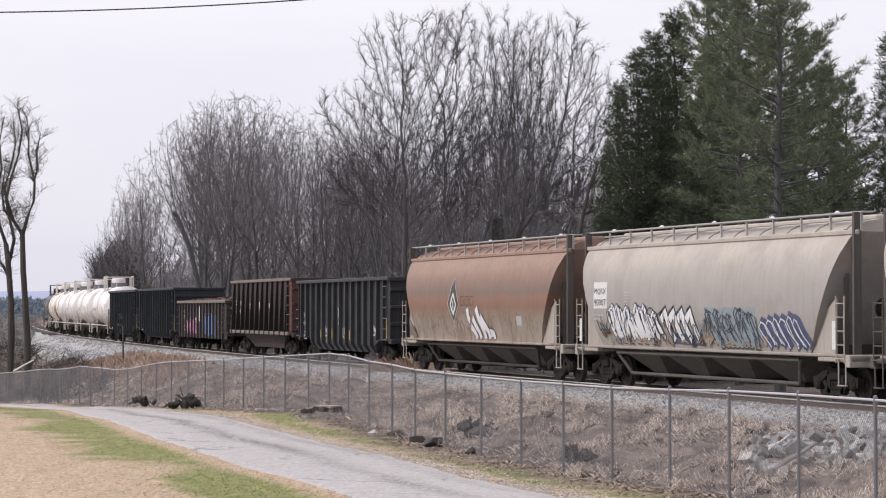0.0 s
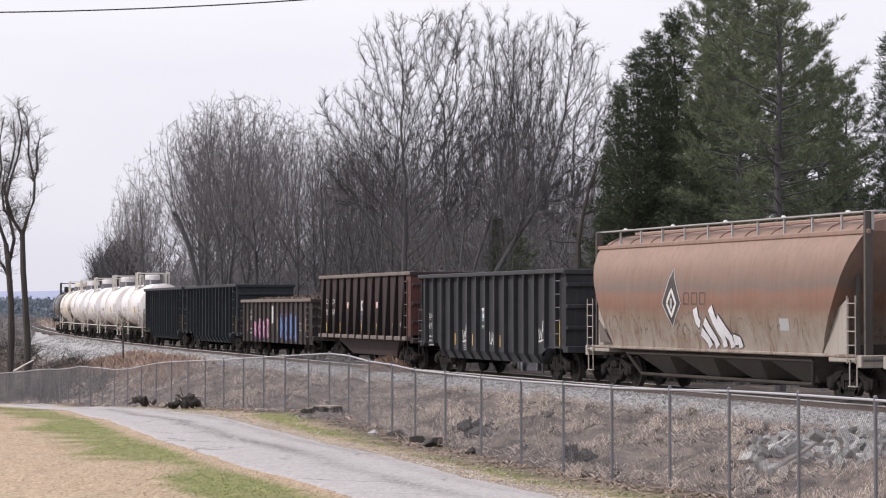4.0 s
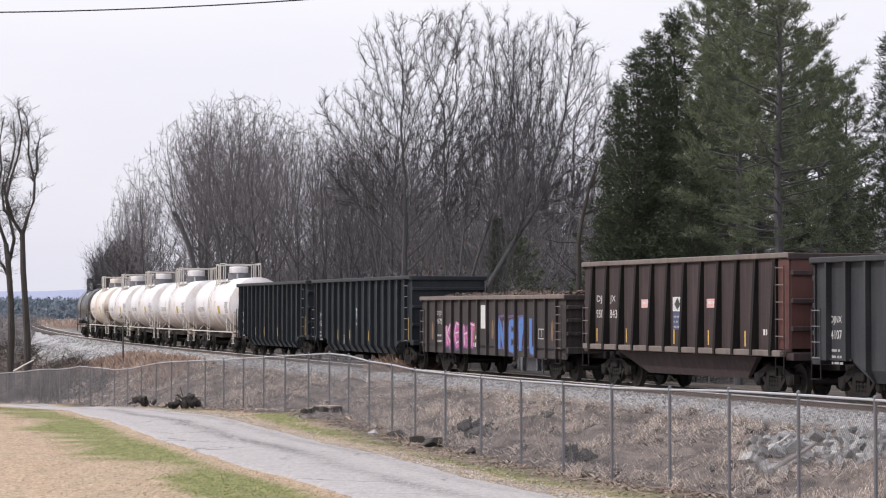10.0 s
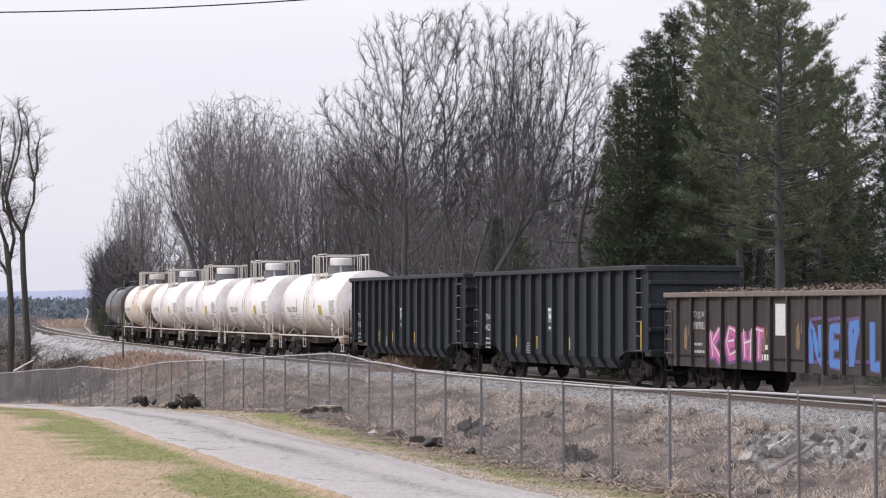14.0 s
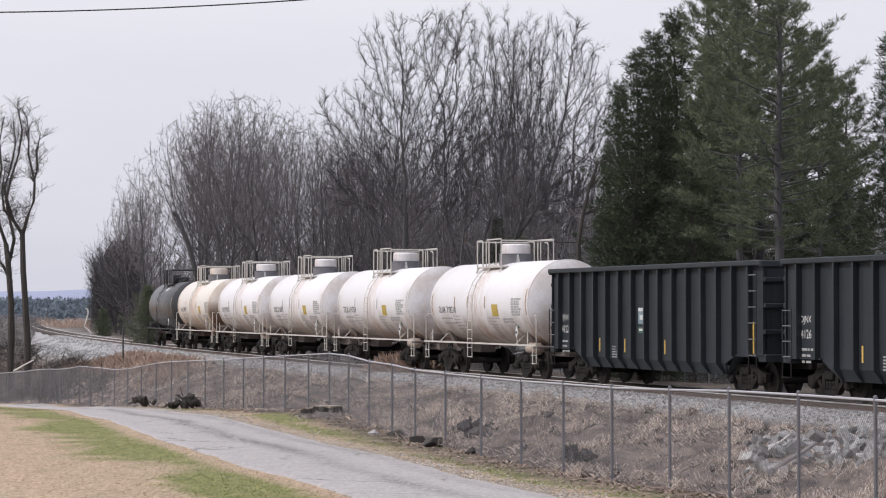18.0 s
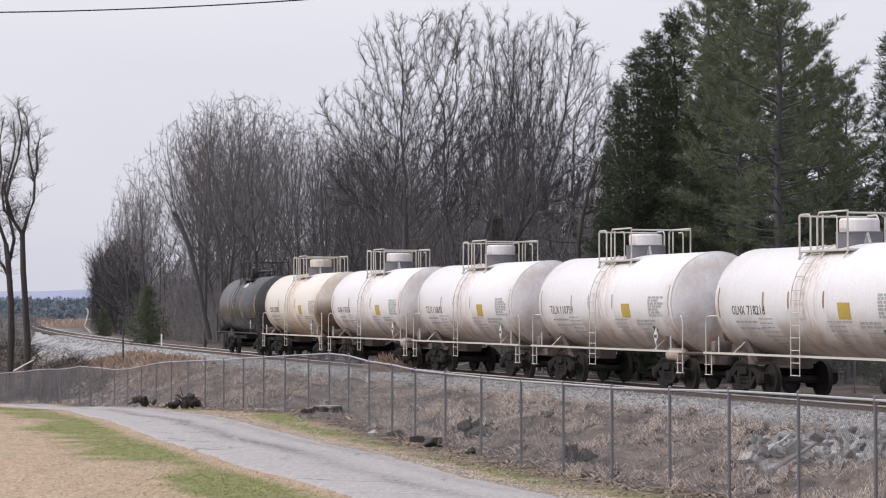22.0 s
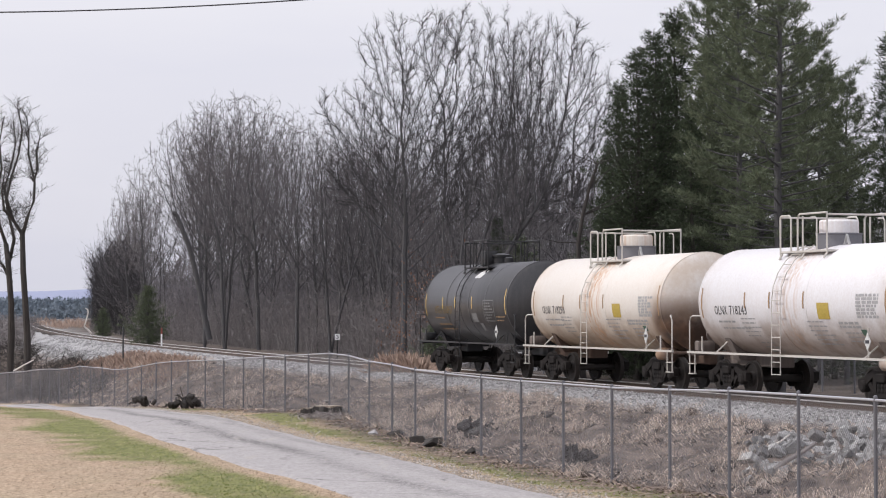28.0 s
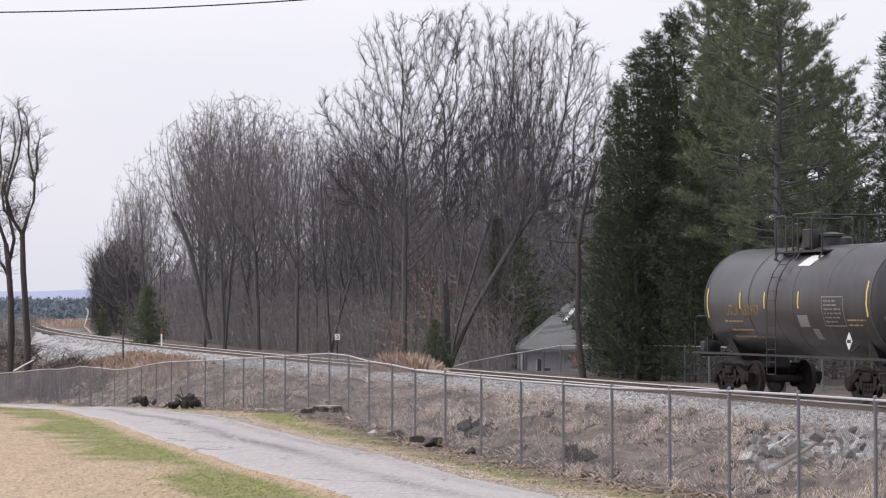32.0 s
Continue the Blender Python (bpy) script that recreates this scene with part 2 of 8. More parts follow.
M_PURPLE = plain("purple_spray_paint", (0.10, 0.06, 0.16), 0.6)
M_NAVY = plain("navy_panel", (0.055, 0.07, 0.135), 0.5)
M_SILVER = plain("silver_spray_paint", (0.58, 0.58, 0.60), 0.45)
M_SPRAYBLUE = plain("faded_blue_spray_paint", (0.17, 0.235, 0.27), 0.6)
M_ORANGE = plain("worn_orange_paint", (0.30, 0.19, 0.10), 0.6)
M_RUBBED = plain("rubbed_rusty_paint", (0.17, 0.11, 0.068), 0.8, 0, 0.5, 6)
M_SCRAP = speckle("scrap_metal", (0.035, 0.026, 0.022), (0.24, 0.18, 0.15), 0.7)
M_GALV = plain("galvanised_steel", (0.44, 0.44, 0.47), 0.42, 0.5, 0.15)
M_POST = plain("dull_grey_post", (0.15, 0.15, 0.165), 0.6, 0.2, 0.15)
M_WIRE = plain("weathered_fence_wire", (0.20, 0.196, 0.208), 0.5, 0.2, 0.15)
M_BARK = paint("grey_bark", (0.076, 0.074, 0.077), (0.041, 0.040, 0.041), 0.95, 0, 0.7, 0.5, 0.6)
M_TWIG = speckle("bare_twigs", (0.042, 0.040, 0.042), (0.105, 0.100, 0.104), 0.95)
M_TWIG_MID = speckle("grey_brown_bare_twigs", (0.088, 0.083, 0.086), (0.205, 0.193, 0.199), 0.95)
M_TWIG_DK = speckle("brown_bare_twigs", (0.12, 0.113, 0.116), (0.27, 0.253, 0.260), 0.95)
M_UNDER = speckle("brown_undergrowth", (0.135, 0.124, 0.122), (0.33, 0.305, 0.298), 0.95)
M_PINE = speckle("pine_needles", (0.076, 0.094, 0.060), (0.175, 0.20, 0.13), 0.9)
M_FIR = speckle("dark_fir_needles", (0.038, 0.050, 0.033), (0.088, 0.108, 0.068), 1.0)
M_LAWN = speckle("straw_lawn", (0.19, 0.142, 0.098), (0.62, 0.495, 0.37), 0.95)
M_DRY = speckle("dry_grass", (0.25, 0.198, 0.160), (0.93, 0.795, 0.685), 0.95)
M_STRAW = speckle("orange_dry_weeds", (0.27, 0.195, 0.155), (0.56, 0.43, 0.355), 0.95)
M_EARTH = speckle("dark_root_mat", (0.05, 0.042, 0.038), (0.13, 0.108, 0.096), 0.95)
M_BRUSH = speckle("grey_brush", (0.155, 0.140, 0.136), (0.41, 0.37, 0.352), 0.95)
M_LEAF = speckle("brown_dead_leaves", (0.20, 0.148, 0.12), (0.44, 0.345, 0.285), 0.9)
M_GRASS = speckle("green_grass", (0.098, 0.126, 0.036), (0.29, 0.312, 0.105), 0.9)
M_STONE = speckle("crushed_stone", (0.20, 0.197, 0.20), (0.62, 0.61, 0.605), 0.9)
M_CHIP = speckle("pale_gravel_chips", (0.24, 0.215, 0.19), (0.62, 0.57, 0.52), 0.9)
M_CLING = speckle("clinging_brown_leaves", (0.15, 0.085, 0.062), (0.30, 0.175, 0.125), 0.9)
M_ROCK, r_nt, r_ln, r_bs = nodes_of("broken_grey_rock")
r_co = r_nt.new("ShaderNodeTexCoord").outputs["Object"]
r_rnd = r_nt.new("ShaderNodeObjectInfo").outputs["Random"]
r_col = blend(r_nt, r_ln, r_rnd, (0.10, 0.099, 0.099), (0.56, 0.555, 0.545))
r_ln.new(blend(r_nt, r_ln, step_of(r_nt, r_ln, noise_at(r_nt, r_ln, r_co, 2.5, 5), 0.45, 0.7, 0.6), r_col, (0.10, 0.10, 0.10)), r_bs.inputs["Base Color"])
r_bs.inputs["Roughness"].default_value = 0.9
bump_of(r_nt, r_ln, r_bs, noise_at(r_nt, r_ln, r_co, 6, 4), 0.5, 0.1)
M_RAIL = paint("rail_steel", (0.12, 0.085, 0.065), (0.06, 0.045, 0.04), 0.6, 0.5, 0.3, 0.4, 0.2)
M_RAILTOP = plain("worn_rail_head", (0.72, 0.69, 0.67), 0.4, 0.5, 0.1)
M_TIE = paint("creosoted_wood", (0.06, 0.05, 0.045), (0.13, 0.115, 0.10), 0.9, 0, 0.5, 0.5, 0.5)
M_STUMP = paint("dark_stump_wood", (0.032, 0.028, 0.026), (0.072, 0.062, 0.055), 0.9, 0, 0.6, 0.5, 0.6)
M_CUTWOOD = plain("cut_wood", (0.30, 0.25, 0.20), 0.85)
M_ROOF = paint("grey_shingles", (0.17, 0.175, 0.175), (0.10, 0.105, 0.10), 0.9, 0, 0.5, 0.5, 0.4)
M_SIDING = paint("pale_grey_siding", (0.47, 0.48, 0.53), (0.34, 0.34, 0.37), 0.7, 0, 0.3, 0.3, 0.1)
M_WALLWHITE = plain("white_trim", (0.72, 0.72, 0.72), 0.6)
M_DARKGLASS = plain("dark_window_glass", (0.03, 0.035, 0.04), 0.15)
M_CABLE = plain("black_cable", (0.03, 0.03, 0.035), 0.6)
M_BIRCH = plain("pale_birch_bark", (0.62, 0.58, 0.54), 0.8)
M_REDTIP = plain("red_marker_tip", (0.22, 0.06, 0.045), 0.6)
# distance haze is put into the blue of these two colours
M_HILL = plain("haze_tinted_hill", (0.27, 0.295, 0.40), 1.0, 0, 0.1, 0.01)
M_FARWOOD = speckle("haze_tinted_far_woods", (0.15, 0.185, 0.22), (0.22, 0.26, 0.30), 1.0)


# ---- mesh helpers ----
class Mesh:
    """Collects faces and makes one mesh of them."""

    def __init__(self):
        self.v, self.f = [], []

    def add(self, vs, fs):
        k = len(self.v)
        self.v.extend(vs)
        self.f.extend([tuple(i + k for i in f) for f in fs])
        return self

    def box(self, x0, x1, y0, y1, z0, z1):
        return self.add([(x0, y0, z0), (x1, y0, z0), (x1, y1, z0), (x0, y1, z0), (x0, y0, z1), (x1, y0, z1), (x1, y1, z1), (x0, y1, z1)],
                        [(3, 2, 1, 0), (4, 5, 6, 7), (0, 1, 5, 4), (1, 2, 6, 5), (2, 3, 7, 6), (3, 0, 4, 7)])

    def bevbox(self, x0, x1, y0, y1, z0, z1, b=0.02):
        """A box with chamfered edges along x and upright edges."""
        vs, n = [], 8
        for x, i in ((x0, b), (x0 + b, 0), (x1 - b, 0), (x1, b)):
            a, c, d, e = y0 + i, y1 - i, z0 + i, z1 - i
            vs += [(x, a + b, d), (x, c - b, d), (x, c, d + b), (x, c, e - b), (x, c - b, e), (x, a + b, e), (x, a, e - b), (x, a, d + b)]
        fs = [tuple(range(n)), tuple(reversed(range(3 * n, 4 * n)))]
        for r in range(3):
            for i in range(n):
                j = (i + 1) % n
                fs.append((r * n + i, (r + 1) * n + i, (r + 1) * n + j, r * n + j))
        return self.add(vs, fs)

    def tube(self, pts, r, n=6, r1=None, cap=True):
        """A round bar along points; r to r1."""
        P = [Vector(p) for p in pts]
        vs, fs = [], []
        ref = Vector((0.13, 0.31, 0.94))
        for i, p in enumerate(P):
            d = (P[min(i + 1, len(P) - 1)] - P[max(i - 1, 0)]).normalized()
            a = d.cross(ref)
            if a.length < 0.1:
                a = d.cross(Vector((1, 0, 0)))
            a.normalize()
            b = d.cross(a)
            q = r if r1 is None else r + (r1 - r) * i / max(1, len(P) - 1)
            for k in range(n):
                w = 2 * math.pi * k / n
                vs.append(tuple(p + (a * math.cos(w) + b * math.sin(w)) * q))
        for i in range(len(P) - 1):
            for k in range(n):
                j = (k + 1) % n
                fs.append((i * n + k, i * n + j, (i + 1) * n + j, (i + 1) * n + k))
        if cap:
            fs += [tuple(reversed(range(n))), tuple(range((len(P) - 1) * n, len(P) * n))]
        return self.add(vs, fs)

    def lathe(self, prof, n=24, axis="x", at=(0, 0, 0)):
        """A profile of (along, radius) turned round an axis."""
        vs, fs = [], []
        for a, r in prof:
            for k in range(n):
                w = 2 * math.pi * k / n
                c, s = r * math.cos(w), r * math.sin(w)
                p = {"x": (a, c, s), "y": (s, a, c), "z": (c, s, a)}[axis]
                vs.append((p[0] + at[0], p[1] + at[1], p[2] + at[2]))
        for i in range(len(prof) - 1):
            for k in range(n):
                j = (k + 1) % n
                fs.append((i * n + k, i * n + j, (i + 1) * n + j, (i + 1) * n + k))
        fs += [tuple(reversed(range(n))), tuple(range((len(prof) - 1) * n, len(prof) * n))]
        return self.add(vs, fs)

    def loft(self, rings, closed=True, caps=True):
        n = len(rings[0])
        vs = [tuple(p) for ring in rings for p in ring]
        fs = []
        for i in range(len(rings) - 1):
            for k in range(n if closed else n - 1):
                j = (k + 1) % n
                fs.append((i * n + k, i * n + j, (i + 1) * n + j, (i + 1) * n + k))
        if caps and closed:
            fs += [tuple(reversed(range(n))), tuple(range((len(rings) - 1) * n, len(rings) * n))]
        return self.add(vs, fs)

    def make(self, name, smooth=False):
        me = bpy.data.meshes.new(name)
        me.from_pydata(self.v, [], self.f)
        if smooth:
            me.polygons.foreach_set("use_smooth", [True] * len(me.polygons))
            me.set_sharp_from_angle(angle=radians(38))
        me.update()
        return me


def fix_normals(me):
    b = bmesh.new()
    b.from_mesh(me)
    bmesh.ops.recalc_face_normals(b, faces=b.faces)
    b.to_mesh(me)
    b.free()


def part(name, m, mat, parent, label="", smooth=False, at=None):
    """One mesh object under a thing or a part."""
    me = m
    if isinstance(m, Mesh):
        me = m.make(name, smooth)
        fix_normals(me)
    if not me.materials:
        me.materials.append(mat)
    ob = new(name, me)
    ob.parent = parent
    if at is not None:
        ob.matrix_basis = at
    return tagged(ob, label)


def thing(name, label, category, group="", at=None, kind=""):
    ob = new(name)
    ob.empty_display_size = 0.3
    if at is not None:
        ob.matrix_basis = at
    return tagged(ob, label, category, group, kind)


def solo(name, m, mat, label, category="", group="", kind="", smooth=False, at=None):
    me = m
    if isinstance(m, Mesh):
        me = m.make(name, smooth)
        fix_normals(me)
    if not me.materials:
        me.materials.append(mat)
    ob = new(name, me)
    if at is not None:
        ob.matrix_basis = at
    return tagged(ob, label, category, group, kind)


# ---- the lie of the land ----
FENCE_TOP = [(6.95, 31.7, 0.98), (6.3, 34.6, 0.96), (5.62, 37.55, 0.93), (4.88, 40.5, 0.89), (4.15, 43.46, 0.81), (3.3, 46.39, 0.75), (2.5, 49.33, 0.73), (1.72, 52.28, 0.70),
             (0.89, 55.22, 0.70), (0.06, 58.15, 0.71), (-0.71, 61.1, 0.72), (-1.37, 64.08, 0.78), (-2.08, 67.05, 0.81), (-2.78, 70.02, 0.91), (-3.49, 72.98, 0.92),
             (-4.3, 75.92, 0.83), (-5.24, 78.83, 0.73), (-6.17, 81.73, 0.63), (-7.11, 84.63, 0.53), (-8.08, 87.52, 0.41), (-9.05, 90.41, 0.33), (-10.02, 93.3, 0.24),
             (-11.0, 96.19, 0.15), (-11.97, 99.08, 0.02), (-12.95, 101.97, -0.17), (-13.92, 104.86, -0.36), (-14.9, 107.75, -0.47), (-15.87, 110.64, -0.47), (-16.85, 113.53, -0.50),
             (-17.82, 116.42, -0.52), (-18.8, 119.31, -0.70), (-19.77, 122.2, -0.82), (-20.75, 125.09, -0.88), (-21.72, 127.98, -0.98), (-22.7, 130.87, -1.10), (-23.67, 133.76, -1.25), (-24.65, 136.65, -1.35),
             (-25.62, 139.54, -1.46), (-26.6, 142.43, -1.58), (-27.57, 145.32, -1.70)]
FENCE_H = 1.83
_fx = np.array([f[0] for f in FENCE_TOP])
_fy = np.array([f[1] for f in FENCE_TOP])
_fz = np.array([f[2] for f in FENCE_TOP]) - FENCE_H
LAWN_Y = [-300, 0, 25, 38, 70, 84, 120, 135, 200, 4000]
LAWN_Z = [0.6, 0.6, -0.35, -0.98, -1.02, -1.32, -2.6, -3.02, -3.6, -3.6]


def smooth01(t):
    t = np.clip(t, 0, 1)
    return t * t * (3 - 2 * t)


def track_side(x, y):
    """Distance from the track (towards the lawn) and the place along it, for arrays."""
    x, y = np.asarray(x, float), np.asarray(y, float)
    best = np.full(x.shape, 1e18)
    idx = np.zeros(x.shape, int)
    for i in range(0, len(S_ALL), 4):
        d = (x - TX[i]) ** 2 + (y - TY[i]) ** 2
        m = d < best
        best[m], idx[m] = d[m], i
    th = TH[idx]
    dx, dy = x - TX[idx], y - TY[idx]
    along = dx * np.cos(th) + dy * np.sin(th)
    off = -dx * np.sin(th) + dy * np.cos(th)
    return off, S_ALL[idx] + along, np.sqrt(best)


def fence_off(x, y):
    """Signed distance to the fence line: positive on the lawn side, and the ground level at the fence there."""
    x, y = np.asarray(x, float), np.asarray(y, float)
    yy = np.clip(y, _fy[0], _fy[-1])
    fx = np.interp(y, _fy, _fx, left=None, right=None)
    fx = np.where(y > _fy[-1], _fx[-1] - (y - _fy[-1]) * 0.337, fx)
    fx = np.where(y < _fy[0], _fx[0] - (y - _fy[0]) * 0.23, fx)
    return (fx - x) * 0.95, np.interp(yy, _fy, _fz)


def _hash(a, b, s):
    v = np.sin(a * 127.1 + b * 311.7 + s * 74.7) * 43758.5453
    return v - np.floor(v)


def lumps(x, y, size, seed):
    """Smooth noise in -1..1 for arrays."""
    u, v = np.asarray(x) / size, np.asarray(y) / size
    i, j = np.floor(u), np.floor(v)
    f, g = smooth01(u - i), smooth01(v - j)
    a = _hash(i, j, seed) * (1 - f) + _hash(i + 1, j, seed) * f
    b = _hash(i, j + 1, seed) * (1 - f) + _hash(i + 1, j + 1, seed) * f
    return (a * (1 - g) + b * g) * 2 - 1


def ground_at(x, y):
    """Ground level for arrays of plan places."""
    x, y = np.asarray(x, float), np.asarray(y, float)
    off, along, dist = track_side(x, y)
    fo, fz = fence_off(x, y)
    lawn = np.interp(y, LAWN_Y, LAWN_Z)
    lawn = fz + (lawn - fz) * smooth01(fo / 5.0)
    lawn = lawn + 0.02 * lumps(x, y, 3.5, 3)
    # the bank between the ballast and the fence
    toe = 3.0
    width = np.maximum(off + np.minimum(fo, 0) * -1 - toe, 0.5)
    t = np.clip((off - toe) / width, 0, 1)
    bank = -0.52 + (fz + 0.52) * (0.35 * t + 0.65 * smooth01(t))
    bank = bank + smooth01(t * 5) * smooth01((1 - t) * 4) * (0.20 * lumps(x, y, 1.7, 7) + 0.36 * (0.5 - np.abs(lumps(x, y * 0.8, 1.1, 8))) + 0.10 * lumps(x, y, 0.55, 10))
    far = -0.52 - 0.25 * smooth01((-off - 3) / 10) + 0.10 * lumps(x, y, 3.0, 9) * smooth01((-off - 3) / 4)
    far = far + 0.28 + np.clip((-off - 25) / 300, 0, 1) * 3.0
    z = np.where(fo > 0, lawn, np.where(off > toe, bank, -0.52))
    z = np.where(off < -3, np.where(-off < 4, -0.52 - 0.2 * (-off - 3), far), z)
    # the ballast bed
    bed = np.where(np.abs(off) < 1.75, -0.172, np.where(np.abs(off) < 3.0, -0.172 - 0.348 * (np.abs(off) - 1.75) / 1.25, z))
    z = np.where(np.abs(off) < 3.0, bed, z)
    # beyond the curve the valley falls away
    deep = smooth01((y - 420) / 250) * smooth01((dist - 8) / 40)
    return z - deep * 5.0


def gz(x, y):
    return float(ground_at(np.array([x]), np.array([y]))[0])


def graded(dense0, dense1, step, lo, hi, grow=1.16):
    c = list(np.arange(dense0, dense1 + 1e-6, step))
    a, d = c[-1], step
    while a < hi:
        d *= grow
        a += d
        c.append(a)
    a, d = c[0], step
    while a > lo:
        d *= grow
        a -= d
        c.insert(0, a)
    return np.array(c)


# ---- the drive's edges: worn asphalt from the lawn down to the far corner of the fence ----
DRIVE_L = [(-0.2, 30.0), (-1.5, 41.0), (-2.45, 44.0), (-3.83, 48.2), (-5.64, 54.6), (-7.97, 62.7), (-11.59, 76.8), (-14.87, 91.3), (-16.6, 96.0), (-21.2, 114.0), (-26.0, 126.0)]
DRIVE_R = [(2.6, 30.0), (2.15, 40.5), (0.6, 46.2), (-0.95, 53.2), (-3.3, 60.3), (-6.6, 71.6), (-9.2, 81.0), (-14.2, 99.0), (-20.5, 119.5)]


def lush_at(x, y):
    """Where the grass is green: a strip along the drive, patches beyond."""
    el = np.interp(y, [p[1] for p in DRIVE_L], [p[0] for p in DRIVE_L])
    er = np.interp(y, [p[1] for p in DRIVE_R], [p[0] for p in DRIVE_R])
    patch = 0.55 * lumps(x, y * 0.5, 1.6, 61) + 0.45 * lumps(x, y * 0.6, 0.6, 62)
    near = el - x
    a = smooth01((near - 0.25) / 0.5) * (1 - smooth01((near - 1.5 - 1.3 * patch) / 1.6)) * (0.82 + 0.5 * patch)
    far = x - er
    b = smooth01((far - 0.5) / 0.5) * (1 - smooth01((far - 2.2) / 0.9)) * smooth01(patch * 1.6 + 0.55) * 0.85
    return np.clip(np.where(near > 0, a, np.where(far > 0, b, 0)) * (y < 125) * (y > 20), 0, 1)


def build_ground():
    xs = graded(-30, 13, 0.30, -3000, 3000)
    ys = graded(32, 140, 0.45, -400, 4000)
    X, Y = np.meshgrid(xs, ys)
    Z = ground_at(X.ravel(), Y.ravel())
    n, m = len(xs), len(ys)
    v = np.stack([X.ravel(), Y.ravel(), Z], 1)
    i = np.arange((m - 1) * (n - 1))
    r, c = i // (n - 1), i % (n - 1)
    k = r * n + c
    f = np.stack([k, k + 1, k + n + 1, k + n], 1)
    me = bpy.data.meshes.new("ground")
    me.from_pydata(v.tolist(), [], f.tolist())
    me.polygons.foreach_set("use_smooth", [True] * len(me.polygons))
    # which ground cover grows where
    off, along, dist = track_side(v[:, 0], v[:, 1])
    fo, fz = fence_off(v[:, 0], v[:, 1])
    lawn = smooth01((fo - 0.4) / 1.6)
    stone = 1 - smooth01((np.abs(off) - 2.25 - 3.0 * smooth01((along - 70) / 60) * (off > 0)) / 0.7)
    woods = smooth01((-off - 2.6) / 1.2)
    col = np.stack([lawn, stone * (1 - lawn), woods, np.ones_like(lawn)], 1).astype(np.float32)
    at = me.color_attributes.new("cover", "FLOAT_COLOR", "POINT")
    at.data.foreach_set("color", col.ravel())
    lush = lush_at(v[:, 0], v[:, 1])
    at = me.color_attributes.new("lush", "FLOAT_COLOR", "POINT")
    at.data.foreach_set("color", np.stack([lush, lush, lush, np.ones_like(lush)], 1).astype(np.float32).ravel())
    mt, nt, ln, bs = nodes_of("ground_cover")
    co = nt.new("ShaderNodeTexCoord").outputs["Object"]
    va = nt.new("ShaderNodeVertexColor")
    va.layer_name = "cover"
    sp = nt.new("ShaderNodeSeparateColor")
    ln.new(va.outputs["Color"], sp.inputs["Color"])
    big = noise_at(nt, ln, co, 0.35, 5)
    mid = noise_at(nt, ln, co, 1.6, 6, (1, 1, 1), 0.65)
    fine = noise_at(nt, ln, co, 22, 4)
    bank = blend(nt, ln, step_of(nt, ln, mid, 0.38, 0.62), (0.046, 0.038, 0.034), (0.28, 0.222, 0.185))
    bank = blend(nt, ln, step_of(nt, ln, fine, 0.42, 0.62, 0.7), bank, (0.06, 0.05, 0.045))
    grain = noise_at(nt, ln, co, 12, 6, (1, 0.30, 1), 0.8)
    turf = blend(nt, ln, step_of(nt, ln, grain, 0.36, 0.62), (0.225, 0.168, 0.112), (0.48, 0.376, 0.272))
    turf = blend(nt, ln, step_of(nt, ln, noise_at(nt, ln, co, 1.8, 7, (1.2, 0.35, 1), 0.75), 0.52, 0.72, 0.3), turf, (0.30, 0.265, 0.14))
    turf = blend(nt, ln, step_of(nt, ln, big, 0.45, 0.62, 0.55), turf, blend(nt, ln, step_of(nt, ln, grain, 0.36, 0.62), (0.25, 0.174, 0.12), (0.51, 0.376, 0.267)))
    turf = blend(nt, ln, step_of(nt, ln, noise_at(nt, ln, co, 1.4, 8, (1.2, 0.35, 1), 0.75), 0.52, 0.68, 0.45), turf, (0.24, 0.205, 0.145))
    mott = noise_at(nt, ln, co, 2.2, 9, (1.6, 0.40, 1), 0.8)
    turf = blend(nt, ln, step_of(nt, ln, mott, 0.50, 0.66, 0.45), turf, (0.215, 0.165, 0.115))
    turf = blend(nt, ln, step_of(nt, ln, mott, 0.47, 0.33, 0.3), turf, (0.54, 0.41, 0.29))
    lushc = nt.new("ShaderNodeVertexColor")
    lushc.layer_name = "lush"
    turf = blend(nt, ln, step_of(nt, ln, lushc.outputs["Color"], 0.08, 0.75, 0.85), turf, blend(nt, ln, step_of(nt, ln, noise_at(nt, ln, co, 3.0, 8, (1.8, 0.45, 1), 0.78), 0.36, 0.62), (0.066, 0.092, 0.026), (0.215, 0.226, 0.08)))
    gravel = blend(nt, ln, step_of(nt, ln, noise_at(nt, ln, co, 14, 5), 0.3, 0.7), (0.20, 0.197, 0.197), (0.46, 0.455, 0.45))
    litter = blend(nt, ln, step_of(nt, ln, mid, 0.35, 0.7), (0.062, 0.053, 0.048), (0.155, 0.127, 0.108))
    c = blend(nt, ln, sp.outputs["Red"], bank, turf)
    c = blend(nt, ln, sp.outputs["Green"], c, gravel)
    c = blend(nt, ln, sp.outputs["Blue"], c, litter)
    ln.new(c, bs.inputs["Base Color"])
    bs.inputs["Roughness"].default_value = 1.0
    bs.inputs["Specular IOR Level"].default_value = 0.15
    bump_of(nt, ln, bs, grain, 0.25, 0.03)
    me.materials.append(mt)
    return tagged(new("ground", me), "dry lawn, grassy bank and wooded leaf litter", kind="structure")


build_ground()

